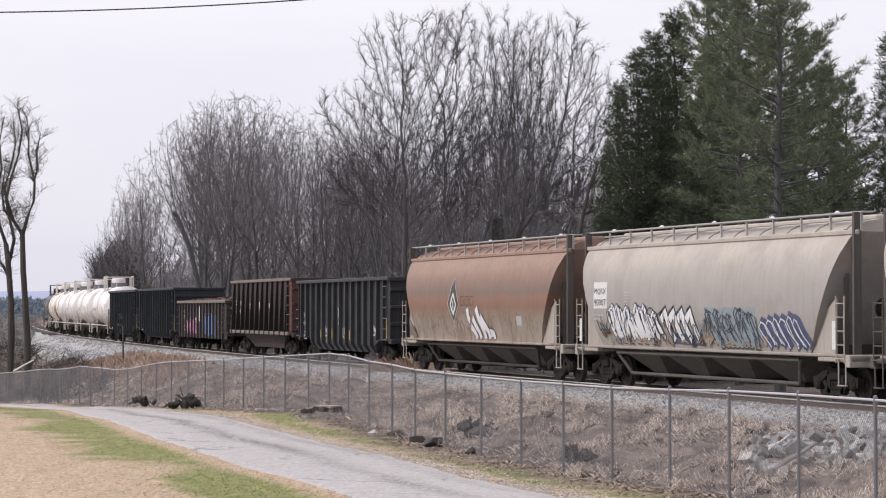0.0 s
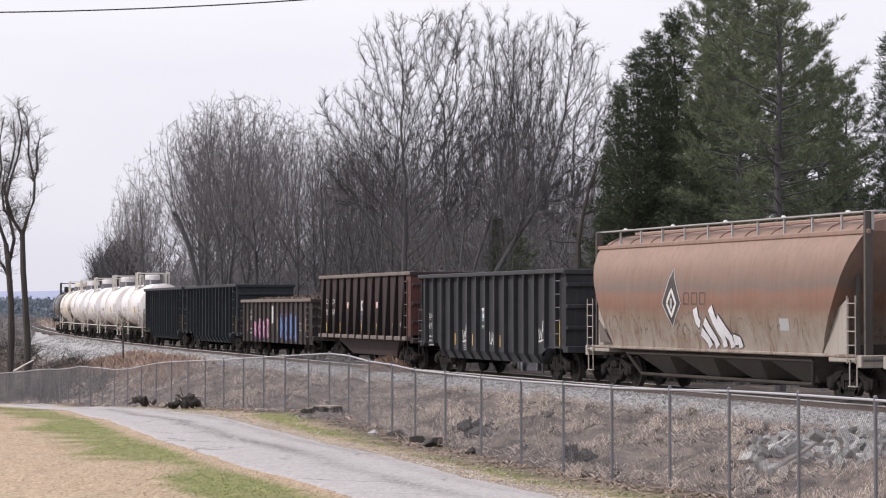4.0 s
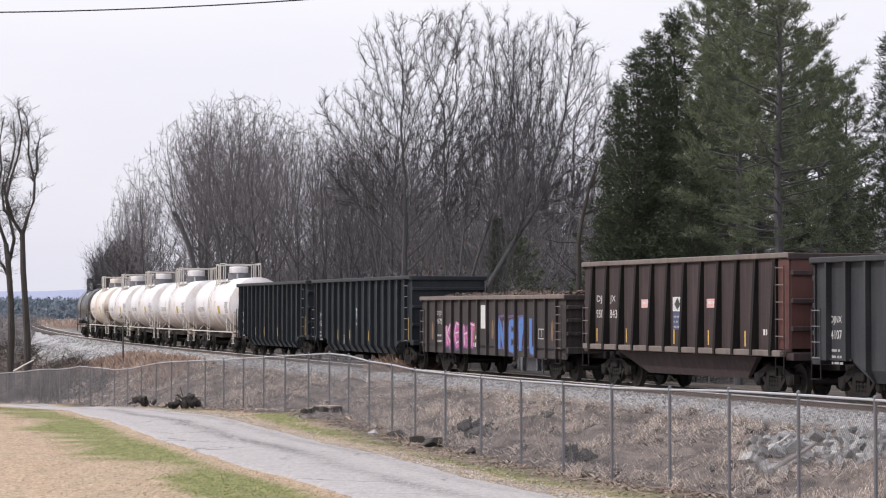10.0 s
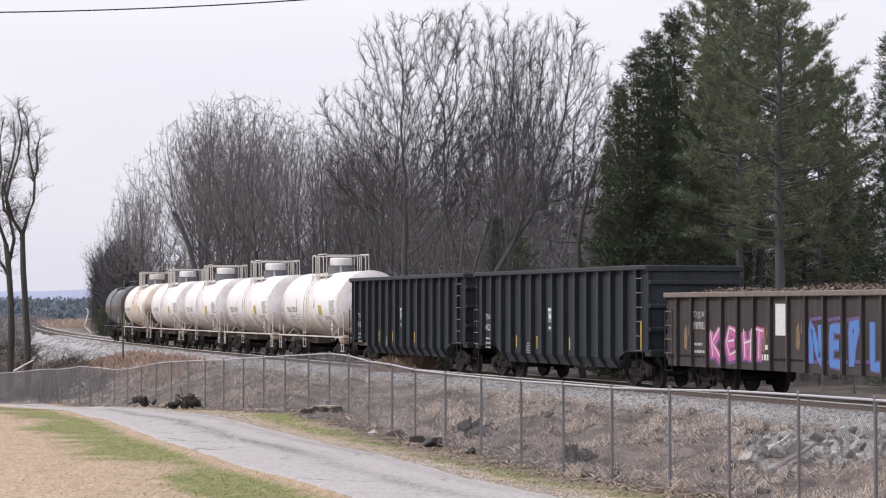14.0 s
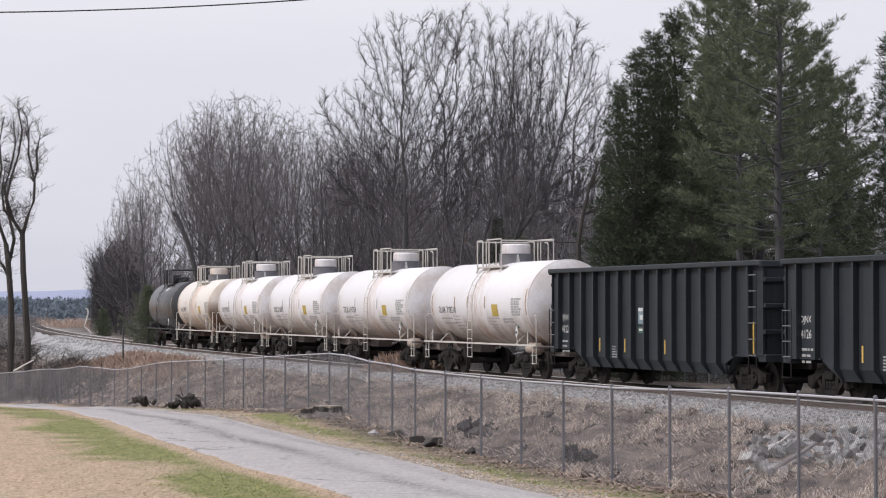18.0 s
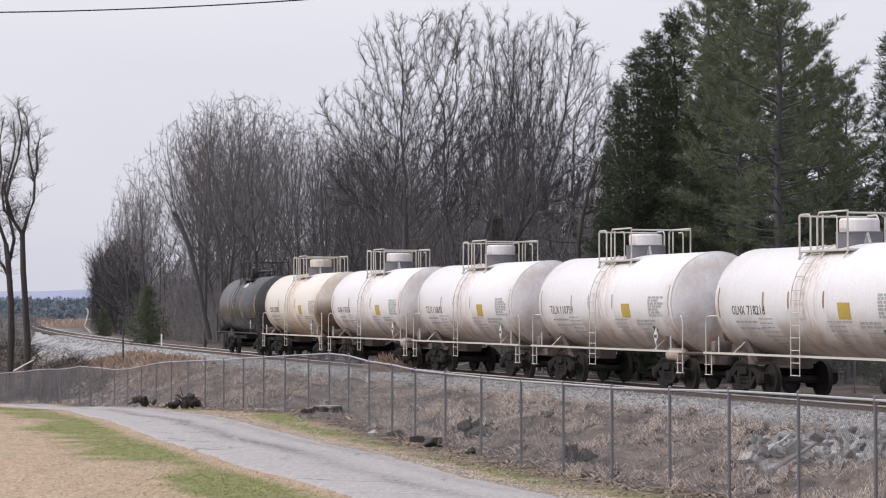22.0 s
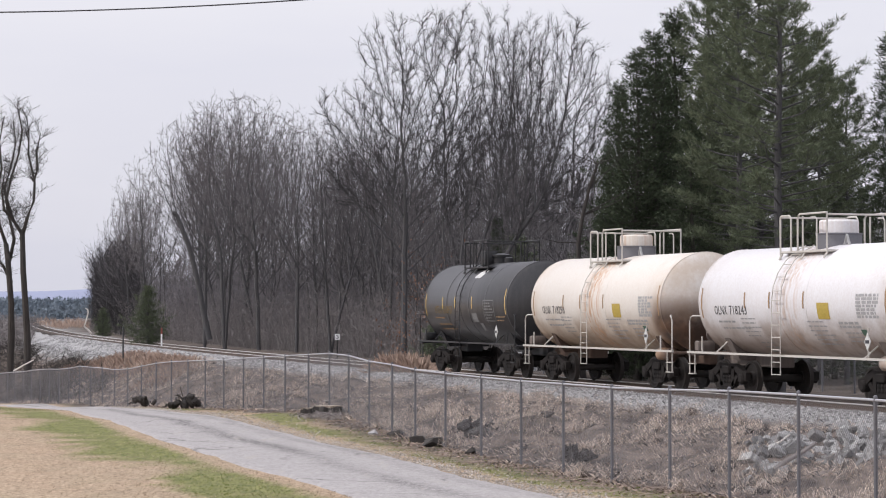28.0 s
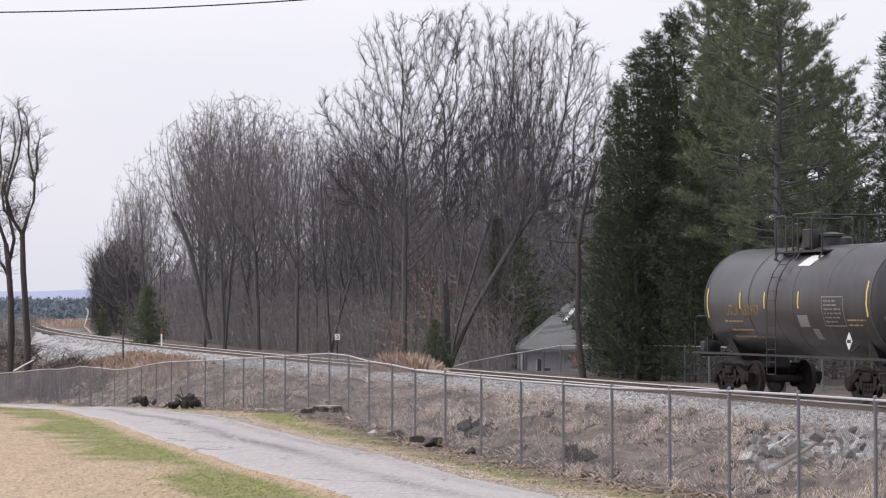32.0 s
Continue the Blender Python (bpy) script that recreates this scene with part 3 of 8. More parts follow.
def build_drive():
    n = 240
    w = np.linspace(0, 1, n)

    def side(pts):
        p = np.array(pts)
        yy = p[0, 1] + (p[-1, 1] - p[0, 1]) * w
        out = np.stack([np.interp(yy, p[:, 1], p[:, 0]), yy], 1)
        for _ in range(40):
            out[1:-1] = (out[:-2] + 2 * out[1:-1] + out[2:]) / 4
        return out
    a, b = side(DRIVE_L), side(DRIVE_R)
    jag = 0.06
    a[:, 0] += jag * (lumps(a[:, 1], a[:, 1] * 0, 2.3, 21) + lumps(a[:, 1], a[:, 1] * 0, 1.1, 23))
    b[:, 0] += jag * (lumps(b[:, 1], b[:, 1] * 0, 2.3, 22) + lumps(b[:, 1], b[:, 1] * 0, 1.1, 24) + lumps(b[:, 1], b[:, 1] * 0, 0.6, 26))
    cols = 28
    v, f = [], []
    for i in range(n):
        for k in range(cols + 1):
            t = k / cols
            x, y = a[i] * (1 - t) + b[i] * t
            v.append((x, y, t))
    arr = np.array(v)
    z = ground_at(arr[:, 0], arr[:, 1])
    edge = np.minimum(arr[:, 2], 1 - arr[:, 2]) * cols
    z = z + np.where(edge < 0.5, -0.03, 0.035)
    m = Mesh()
    m.v = [(p[0], p[1], zz) for p, zz in zip(v, z)]
    for i in range(n - 1):
        for k in range(cols):
            q = i * (cols + 1) + k
            m.f.append((q, q + 1, q + cols + 2, q + cols + 1))
    mt, nt, ln, bs = nodes_of("worn_asphalt")
    co = nt.new("ShaderNodeTexCoord").outputs["Object"]
    ac = nt.new("ShaderNodeVertexColor")
    ac.layer_name = "across"
    c = blend(nt, ln, step_of(nt, ln, noise_at(nt, ln, co, 6.0, 9, (1.4, 0.5, 1), 0.8), 0.36, 0.64), (0.285, 0.266, 0.260), (0.39, 0.367, 0.358))
    c = blend(nt, ln, step_of(nt, ln, noise_at(nt, ln, co, 1.0, 9, (1.0, 0.40, 1), 0.75), 0.46, 0.70, 0.3), c, (0.24, 0.226, 0.218))
    c = blend(nt, ln, step_of(nt, ln, noise_at(nt, ln, co, 2.2, 9, (1.2, 0.5, 1), 0.85), 0.60, 0.68, 0.35), c, (0.15, 0.14, 0.135))
    c = blend(nt, ln, step_of(nt, ln, noise_at(nt, ln, co, 10, 6, (1, 0.5, 1), 0.9), 0.52, 0.62, 0.65), c, (0.20, 0.19, 0.186))
    c = blend(nt, ln, step_of(nt, ln, noise_at(nt, ln, co, 14, 6, (1, 0.30, 1), 0.85), 0.54, 0.66, 0.5), c, (0.50, 0.48, 0.465))
    lane = nt.new("ShaderNodeMath")
    lane.operation = "MULTIPLY"
    ln.new(ac.outputs["Color"], lane.inputs[0])
    ln.new(step_of(nt, ln, noise_at(nt, ln, co, 9.0, 7, (1, 0.5, 1), 0.85), 0.42, 0.54), lane.inputs[1])
    c = blend(nt, ln, lane.outputs["Value"], c, (0.10, 0.095, 0.092))
    vo = nt.new("ShaderNodeTexVoronoi")
    vo.feature = "DISTANCE_TO_EDGE"
    vo.inputs["Scale"].default_value = 0.28
    wob = nt.new("ShaderNodeVectorMath")
    wob.operation = "MULTIPLY_ADD"
    wn1 = nt.new("ShaderNodeTexNoise")
    wn1.inputs["Scale"].default_value = 1.8
    ln.new(co, wn1.inputs["Vector"])
    ln.new(wn1.outputs["Color"], wob.inputs[0])
    wob.inputs[1].default_value = (0.9, 0.9, 0.9)
    ln.new(co, wob.inputs[2])
    ln.new(wob.outputs["Vector"], vo.inputs["Vector"])
    gap = nt.new("ShaderNodeMath")
    gap.operation = "MULTIPLY"
    ln.new(step_of(nt, ln, vo.outputs["Distance"], 0.020, 0.004, 0.7), gap.inputs[0])
    ln.new(step_of(nt, ln, noise_at(nt, ln, co, 0.5, 4, (1, 0.6, 1)), 0.52, 0.62), gap.inputs[1])
    c = blend(nt, ln, gap.outputs["Value"], c, (0.075, 0.07, 0.067))
    c = blend(nt, ln, step_of(nt, ln, noise_at(nt, ln, co, 2.5, 6, (1.6, 0.15, 1)), 0.6, 0.75, 0.6), c, (0.38, 0.345, 0.305))
    ln.new(c, bs.inputs["Base Color"])
    bs.inputs["Roughness"].default_value = 0.95
    bump_of(nt, ln, bs, noise_at(nt, ln, co, 30, 3, (1, 0.08, 1)), 0.2, 0.01)
    me = m.make("road", True)
    sway = 0.05 * lumps(arr[:, 1], arr[:, 1] * 0, 5.0, 31) + 0.03 * lumps(arr[:, 1], arr[:, 1] * 0, 1.6, 32)
    fade = 0.95 + 0.5 * lumps(arr[:, 1], arr[:, 1] * 0, 4.0, 33)
    band = np.clip(fade * (0.9 * np.exp(-((arr[:, 2] - 0.50 - sway) / 0.085) ** 2) + 0.45 * np.exp(-((arr[:, 2] - 0.86 - sway) / 0.06) ** 2)), 0, 1)
    lay = me.color_attributes.new("across", "FLOAT_COLOR", "POINT")
    lay.data.foreach_set("color", np.stack([band, band, band, np.ones_like(band)], 1).astype(np.float32).ravel())
    solo("road", me, mt, "worn pale asphalt drive", kind="structure", smooth=True)


build_drive()


# ---- the railway track ----
def build_track():
    track = thing("railway_track", "single railway track curving away on grey ballast", "track", kind="structure")
    for side, nm in ((0.755, "rail"), (-0.755, "rail")):
        prof = [(-0.065, -0.17), (0.065, -0.17), (0.065, -0.155), (0.012, -0.14), (0.012, -0.045), (0.036, -0.035), (0.036, 0.0), (-0.036, 0.0), (-0.036, -0.035), (-0.012, -0.045), (-0.012, -0.14), (-0.065, -0.155)]
        rings, tops = [], []
        for s in np.arange(-200, 545, 4.0):
            ring = []
            for o, z in prof:
                x, y, _ = on_track(s, side + o)
                ring.append((x, y, z))
            rings.append(ring)
            x0, y0, _ = on_track(s, side - 0.038)
            x1, y1, _ = on_track(s, side + 0.038)
            tops.append([(x0, y0, 0.004), (x1, y1, 0.004), (x1, y1, -0.022), (x0, y0, -0.022)])
        r = part(nm, Mesh().loft(rings), M_RAIL, track)
        part("rail_head", Mesh().loft(tops), M_RAILTOP, r, "bright worn running surface")
    rnd = random.Random(5)
    tie = Mesh().bevbox(-0.115, 0.115, -1.3, 1.3, -0.33, -0.165, 0.015).make("tie")
    fix_normals(tie)
    tie.materials.append(M_TIE)
    rest = Mesh()
    s = -60.0
    k = 0
    while s < 300:
        x, y, th = on_track(s)
        if 8 < s < 150 and k < 290:
            part("tie", tie, M_TIE, track, at=pose(x, y, rnd.uniform(-0.012, 0.004), 0, 0, math.degrees(th) + rnd.uniform(-1.2, 1.2)))
            k += 1
        else:
            c, sn = math.cos(th), math.sin(th)
            o = Mesh().box(-0.115, 0.115, -1.3, 1.3, -0.33, -0.165)
            rest.add([(x + c * p[0] - sn * p[1], y + sn * p[0] + c * p[1], p[2]) for p in o.v], o.f)
        s += 0.5
    tagged(part("ties", rest, M_TIE, track), "dark wooden ties", kind="stuff")


def scatter(name, mat, label, spots, shape, kind="stuff", category=""):
    """Many small pieces in one mesh: shape is a list of (verts, faces); spots: (x, y, z, size, turn, tilt)."""
    V, F = [], []
    base = 0
    for i, (x, y, z, size, turn, tilt) in enumerate(spots):
        vs, fs = shape[i % len(shape)]
        c, s = math.cos(turn), math.sin(turn)
        ct, st = math.cos(tilt), math.sin(tilt)
        sx, sy, sz = size if isinstance(size, tuple) else (size, size, size)
        for a, b, d in vs:
            a, b, d = a * sx, b * sy, d * sz
            a, d = a * ct + d * st, -a * st + d * ct
            V.append((x + c * a - s * b, y + s * a + c * b, z + d))
        F.extend([tuple(q + base for q in f) for f in fs])
        base += len(vs)
    me = bpy.data.meshes.new(name)
    me.from_pydata(V, [], F)
    me.materials.append(mat)
    return tagged(new(name, me), label, category, kind=kind)


def pebble(seed, flat=0.7):
    r = random.Random(seed)
    v = [(1, 0, 0), (-1, 0, 0), (0, 1, 0), (0, -1, 0), (0, 0, flat), (0, 0, -flat)]
    v = [(a * r.uniform(0.6, 1.1) + r.uniform(-.3, .3), b * r.uniform(0.6, 1.1) + r.uniform(-.3, .3), c * r.uniform(0.7, 1.2)) for a, b, c in v]
    return v, [(0, 2, 4), (2, 1, 4), (1, 3, 4), (3, 0, 4), (2, 0, 5), (1, 2, 5), (3, 1, 5), (0, 3, 5)]


def build_ballast():
    r = random.Random(11)
    spots = []
    for i in range(24000):
        s = 4 + 170 * r.random() ** 1.35
        off = r.uniform(0.85, 3.5 + 2.4 * float(smooth01((s - 85) / 60))) if r.random() < 0.78 else r.uniform(-3.2, 0.7)
        if s < 95 and off > 2.3 and r.random() < (off - 2.3) * 2.0 * (1 - float(smooth01((s - 70) / 40))):
            continue
        x, y, _ = on_track(s, off)
        spots.append([x, y, 0, r.uniform(0.025, 0.055) * (1 + s / 160), r.uniform(0, 6.3), r.uniform(-.5, .5)])
    z = ground_at(np.array([p[0] for p in spots]), np.array([p[1] for p in spots]))
    for p, q in zip(spots, z):
        p[2] = q + 0.01
    scatter("ballast", M_STONE, "pale grey crushed stone ballast", spots, [pebble(k) for k in range(9)])


build_track()
build_ballast()


# ---- the chain-link fence ----
def build_fence(name, tops, height, label, diamond=0.076, wire=0.0022, tr=0.021):
    fence = thing(name, label, "fence")
    P = [Vector(t) for t in tops]
    post = Mesh().lathe([(-height - 0.15, 0.030), (0.02, 0.030), (0.035, 0.034), (0.06, 0.028), (0.075, 0.008)], 10, "z").make("post", True)
    post.materials.append(M_POST)
    for i, p in enumerate(P):
        part("post", post, M_GALV, fence, at=pose(p.x, p.y, p.z))
    for a, b in zip(P[:-1], P[1:]):
        part("top_rail", Mesh().tube([a, b], tr, 8), M_GALV, fence, smooth=True)
        L = (b - a).length
        n = int(L / diamond)
        m = Mesh()
        flat = (b - a).normalized()
        side = Vector((0, 0, 1)).cross(flat).normalized()
        H = height - 0.03

        def spot(u, w):
            return a + (b - a) * u + Vector((0, 0, -w))
        rise = H / L
        for k in range(-int(H / diamond), n + 1):
            for d in (1, -1):
                u0 = k * diamond / L
                u1 = u0 + rise
                c0, c1 = max(u0, 0), min(u1, 1)
                if c1 <= c0:
                    continue
                w0, w1 = (c0 - u0) * L, (c1 - u0) * L
                if d < 0:
                    w0, w1 = H - w0, H - w1
                p, q = spot(c0, w0), spot(c1, w1)
                e = Vector((0, 0, wire))
                o = side * wire
                lift = side * (0.002 * d)
                m.add([p + lift - e - o * 0.6, p + lift + e - o * 0.6, p + lift + o, q + lift - e - o * 0.6, q + lift + e - o * 0.6, q + lift + o],
                      [(0, 1, 4, 3), (1, 2, 5, 4), (2, 0, 3, 5)])
        me = m.make("mesh_panel")
        part("mesh_panel", me, M_WIRE, fence)
    return fence


build_fence("chain_link_fence", FENCE_TOP, FENCE_H, "galvanised chain-link fence along the foot of the bank")


# ---- lettering: flat letters in the built-in font, bent onto the surface they stand on ----
LETTERS = {}


def letters(text):
    if text not in LETTERS:
        cu = bpy.data.curves.new("letters", "FONT")
        cu.body = text
        cu.resolution_u = 2
        ob = bpy.data.objects.new("letters", cu)
        me = bpy.data.meshes.new_from_object(ob)
        v = np.array([p.co[:2] for p in me.vertices])
        LETTERS[text] = (v - v.min(0), np.ptp(v, 0), [tuple(p.vertices) for p in me.polygons])
        bpy.data.meshes.remove(me)
        bpy.data.curves.remove(cu)
    return LETTERS[text]


def lettering(parent, text, x, z, w, h, mat, surf, lift=0.008, name="lettering", label=""):
    """Text w by h metres with its lower left corner at x, z on the side nearest the lawn."""
    v, ext, fs = letters(text)
    m = Mesh()
    m.add([(x + p[0] / ext[0] * w, surf(x, z + p[1] / ext[1] * h) - lift, z + p[1] / ext[1] * h) for p in v], fs)
    me = m.make(name)
    me.materials.append(mat)
    return part(name, me, mat, parent, label)


def sheet(parent, name, x0, x1, z0, z1, mat, surf, lift=0.006, label="", nx=1, nz=3, skew=0.0):
    """A flat patch (sticker, panel, bar) lying on the side."""
    m = Mesh()
    vs, fs = [], []
    for j in range(nz + 1):
        z = z0 + (z1 - z0) * j / nz
        for i in range(nx + 1):
            x = x0 + (x1 - x0) * i / nx + skew * j / nz
            vs.append((x, surf(x, z) - lift, z))
    for j in range(nz):
        for i in range(nx):
            k = j * (nx + 1) + i
            fs.append((k, k + 1, k + nx + 2, k + nx + 1))
    me = m.add(vs, fs).make(name)
    me.materials.append(mat)
    return part(name, me, mat, parent, label)


def bars(parent, x, z, w, rows, mat, surf, pitch=0.09, h=0.04, seed=1):
    """Lines of writing too small to read."""
    r = random.Random(seed)
    m = Mesh()
    for k in range(rows):
        a = x
        zz = z - k * pitch
        end = x + w * r.uniform(0.6, 1.0)
        while a < end:
            b = min(end, a + r.uniform(0.08, 0.28))
            m.add([(a, surf(a, zz) - 0.007, zz), (b, surf(b, zz) - 0.007, zz), (b, surf(b, zz + h) - 0.007, zz + h), (a, surf(a, zz + h) - 0.007, zz + h)], [(0, 1, 2, 3)])
            a = b + r.uniform(0.03, 0.07)
    me = m.make("small_print")
    me.materials.append(mat)
    return tagged(part("small_print", me, mat, parent), kind="stuff")


def stroke(m, pts, width, surf, lift):
    """A painted line of given width."""
    P = []
    for a, b in zip(pts[:-1], pts[1:]):
        n = max(1, int(math.hypot(b[0] - a[0], b[1] - a[1]) / 0.15))
        P += [(a[0] + (b[0] - a[0]) * i / n, a[1] + (b[1] - a[1]) * i / n) for i in range(n)]
    P.append(pts[-1])
    vs, fs = [], []
    for i, p in enumerate(P):
        a, b = P[max(0, i - 1)], P[min(len(P) - 1, i + 1)]
        dx, dz = b[0] - a[0], b[1] - a[1]
        l = math.hypot(dx, dz) or 1
        nx, nz = -dz / l * width / 2, dx / l * width / 2
        for sgn in (1, -1):
            x, z = p[0] + sgn * nx, p[1] + sgn * nz
            vs.append((x, surf(x, z) - lift, z))
    for i in range(len(P) - 1):
        fs.append((2 * i, 2 * i + 1, 2 * i + 3, 2 * i + 2))
    m.add(vs, fs)


def spray(parent, name, lines, width, mat, surf, lift=0.010, label=""):
    for i, pts in enumerate(lines):
        m = Mesh()
        stroke(m, pts, width, surf, lift + 0.0006 * i)
        me = m.make(name)
        me.materials.append(mat)
        last = part(name, me, mat, parent, label)
    return last


def blob(parent, name, outlines, mat, surf, lift=0.008, label=""):
    """Filled painted shapes, each an outline fanned from its middle."""
    m = Mesh()
    for o, pts in enumerate(outlines):
        cx, cz = sum(p[0] for p in pts) / len(pts), sum(p[1] for p in pts) / len(pts)
        L = lift + 0.0007 * o
        vs = [(cx, surf(cx, cz) - L, cz)]
        fs = []
        n = len(pts)
        for ring in (0.5, 1.0):
            for x, z in pts:
                a, b = cx + (x - cx) * ring, cz + (z - cz) * ring
                vs.append((a, surf(a, b) - L, b))
        for i in range(n):
            j = (i + 1) % n
            fs += [(0, 1 + i, 1 + j), (1 + i, 1 + n + i, 1 + n + j, 1 + j)]
        m.add(vs, fs)
    me = m.make(name)
    me.materials.append(mat)
    return part(name, me, mat, parent, label)


# ---- running gear shared by all the cars ----
WHEEL_R = 0.457
TRAIN, WHEELSETS = [], []


def gear_meshes():
    w = Mesh()
    for s in (-1, 1):
        prof = [(0.66, 0.10), (0.66, 0.16), (0.70, 0.18), (0.712, 0.38), (0.69, 0.40), (0.683, 0.485), (0.715, 0.475), (0.722, 0.457), (0.815, 0.452), (0.815, 0.40), (0.775, 0.385), (0.765, 0.20), (0.83, 0.16), (0.83, 0.09)]
        w.lathe([(s * a, r) for a, r in prof], 20, "y")
    w.lathe([(-1.02, 0.075), (-0.85, 0.085), (-0.6, 0.095), (0.6, 0.095), (0.85, 0.085), (1.02, 0.075)], 12, "y")
    for s in (-1, 1):
        for k in range(3):
            a = k * 2.094
            w.box(0.05 * math.cos(a) - 0.012, 0.05 * math.cos(a) + 0.012, s * 1.02, s * 1.045, 0.05 * math.sin(a) - 0.012, 0.05 * math.sin(a) + 0.012)
    wm = w.make("wheelset", True)
    fix_normals(wm)
    wm.materials.append(M_WHEEL)
    f = Mesh()
    for s in (-1, 1):
        y0, y1 = (s * 0.93, s * 1.08)
        a, b = min(y0, y1), max(y0, y1)

        def beam(pts):
            f.loft([[(x, a, z) for x, z in pts], [(x, b, z) for x, z in pts]])
        beam([(-1.12, 0.40), (-0.98, 0.38), (-0.70, 0.52), (-0.40, 0.70), (0.40, 0.70), (0.70, 0.52), (0.98, 0.38), (1.12, 0.40), (1.14, 0.62), (0.92, 0.66), (0.45, 0.84), (-0.45, 0.84), (-0.92, 0.66), (-1.14, 0.62)])
        beam([(-0.66, 0.50), (-0.32, 0.20), (0.32, 0.20), (0.66, 0.50), (0.56, 0.56), (0.26, 0.31), (-0.26, 0.31), (-0.56, 0.56)])
        beam([(-0.42, 0.24), (-0.26, 0.24), (-0.26, 0.76), (-0.42, 0.76)])
        beam([(0.26, 0.24), (0.42, 0.24), (0.42, 0.76), (0.26, 0.76)])
        for x in (-0.17, 0.0, 0.17):
            f.lathe([(0.30, 0.07), (0.36, 0.085), (0.42, 0.07), (0.48, 0.085), (0.54, 0.07)], 10, "z", (x, s * 1.02, 0))
        for x in (-0.889, 0.889):
            f.lathe([(s * 0.95, 0.15), (s * 1.10, 0.15), (s * 1.14, 0.10)], 14, "y", (x, 0, WHEEL_R))
    fm = f.make("sideframe", False)
    fix_normals(fm)
    fm.materials.append(M_TRUCK)
    bo = Mesh().bevbox(-0.22, 0.22, -1.14, 1.14, 0.56, 0.78, 0.03)
    bo.lathe([(0.75, 0.25), (0.90, 0.25)], 16, "z")
    for x in (-0.42, 0.42):
        bo.box(x - 0.06, x + 0.06, -0.85, 0.85, 0.34, 0.46)
    for s in (-1, 1):
        for x in (-0.52, 0.52):
            bo.bevbox(x - 0.05, x + 0.05, s * 0.70 - 0.07, s * 0.70 + 0.07, 0.28, 0.58, 0.015)
    bm_ = bo.make("truck", False)
    fix_normals(bm_)
    bm_.materials.append(M_TRUCK)
    return wm, fm, bm_


WM, FM, BM = gear_meshes()


def trucks(car_ob, dist, z=0.0):
    for x in (dist, -dist):
        t = part("truck", BM, M_TRUCK, car_ob, "grimy two-axle truck", at=pose(x, 0, z))
        part("sideframe", FM, M_TRUCK, t)
        for a in (0.889, -0.889):
            w = part("wheelset", WM, M_WHEEL, t, at=pose(a, 0, WHEEL_R))
            WHEELSETS.append((w, a))


def couplers(car_ob, end):
    for s in (-1, 1):
        m = Mesh()
        m.bevbox(min(s * (end - 0.45), s * (end + 0.25)), max(s * (end - 0.45), s * (end + 0.25)), -0.07, 0.07, 0.78, 0.94, 0.02)
        m.bevbox(min(s * (end + 0.22), s * (end + 0.46)), max(s * (end + 0.22), s * (end + 0.46)), -0.14, 0.12, 0.72, 1.0, 0.04)
        m.tube([(s * (end - 0.05), 0.22, 0.75), (s * (end + 0.15), 0.24, 0.55), (s * (end + 0.35), 0.2, 0.5), (s * (end + 0.48), 0.12, 0.62)], 0.025, 6)
        part("coupler", m, M_TRUCK, car_ob, "rusty knuckle coupler")


def ladder(parent, x0, x1, y, z0, z1, n, mat, name="ladder", r=0.016, lean=0.0):
    m = Mesh()
    m.tube([(x0, y, z0), (x0, y + lean, z1)], r, 6)
    m.tube([(x1, y, z0), (x1, y + lean, z1)], r, 6)
    for i in range(n):
        t = (i + 0.5) / n
        z = z0 + (z1 - z0) * t
        m.tube([(x0, y + lean * t, z), (x1, y + lean * t, z)], r * 0.85, 6)
    return part(name, m, mat, parent, smooth=True)


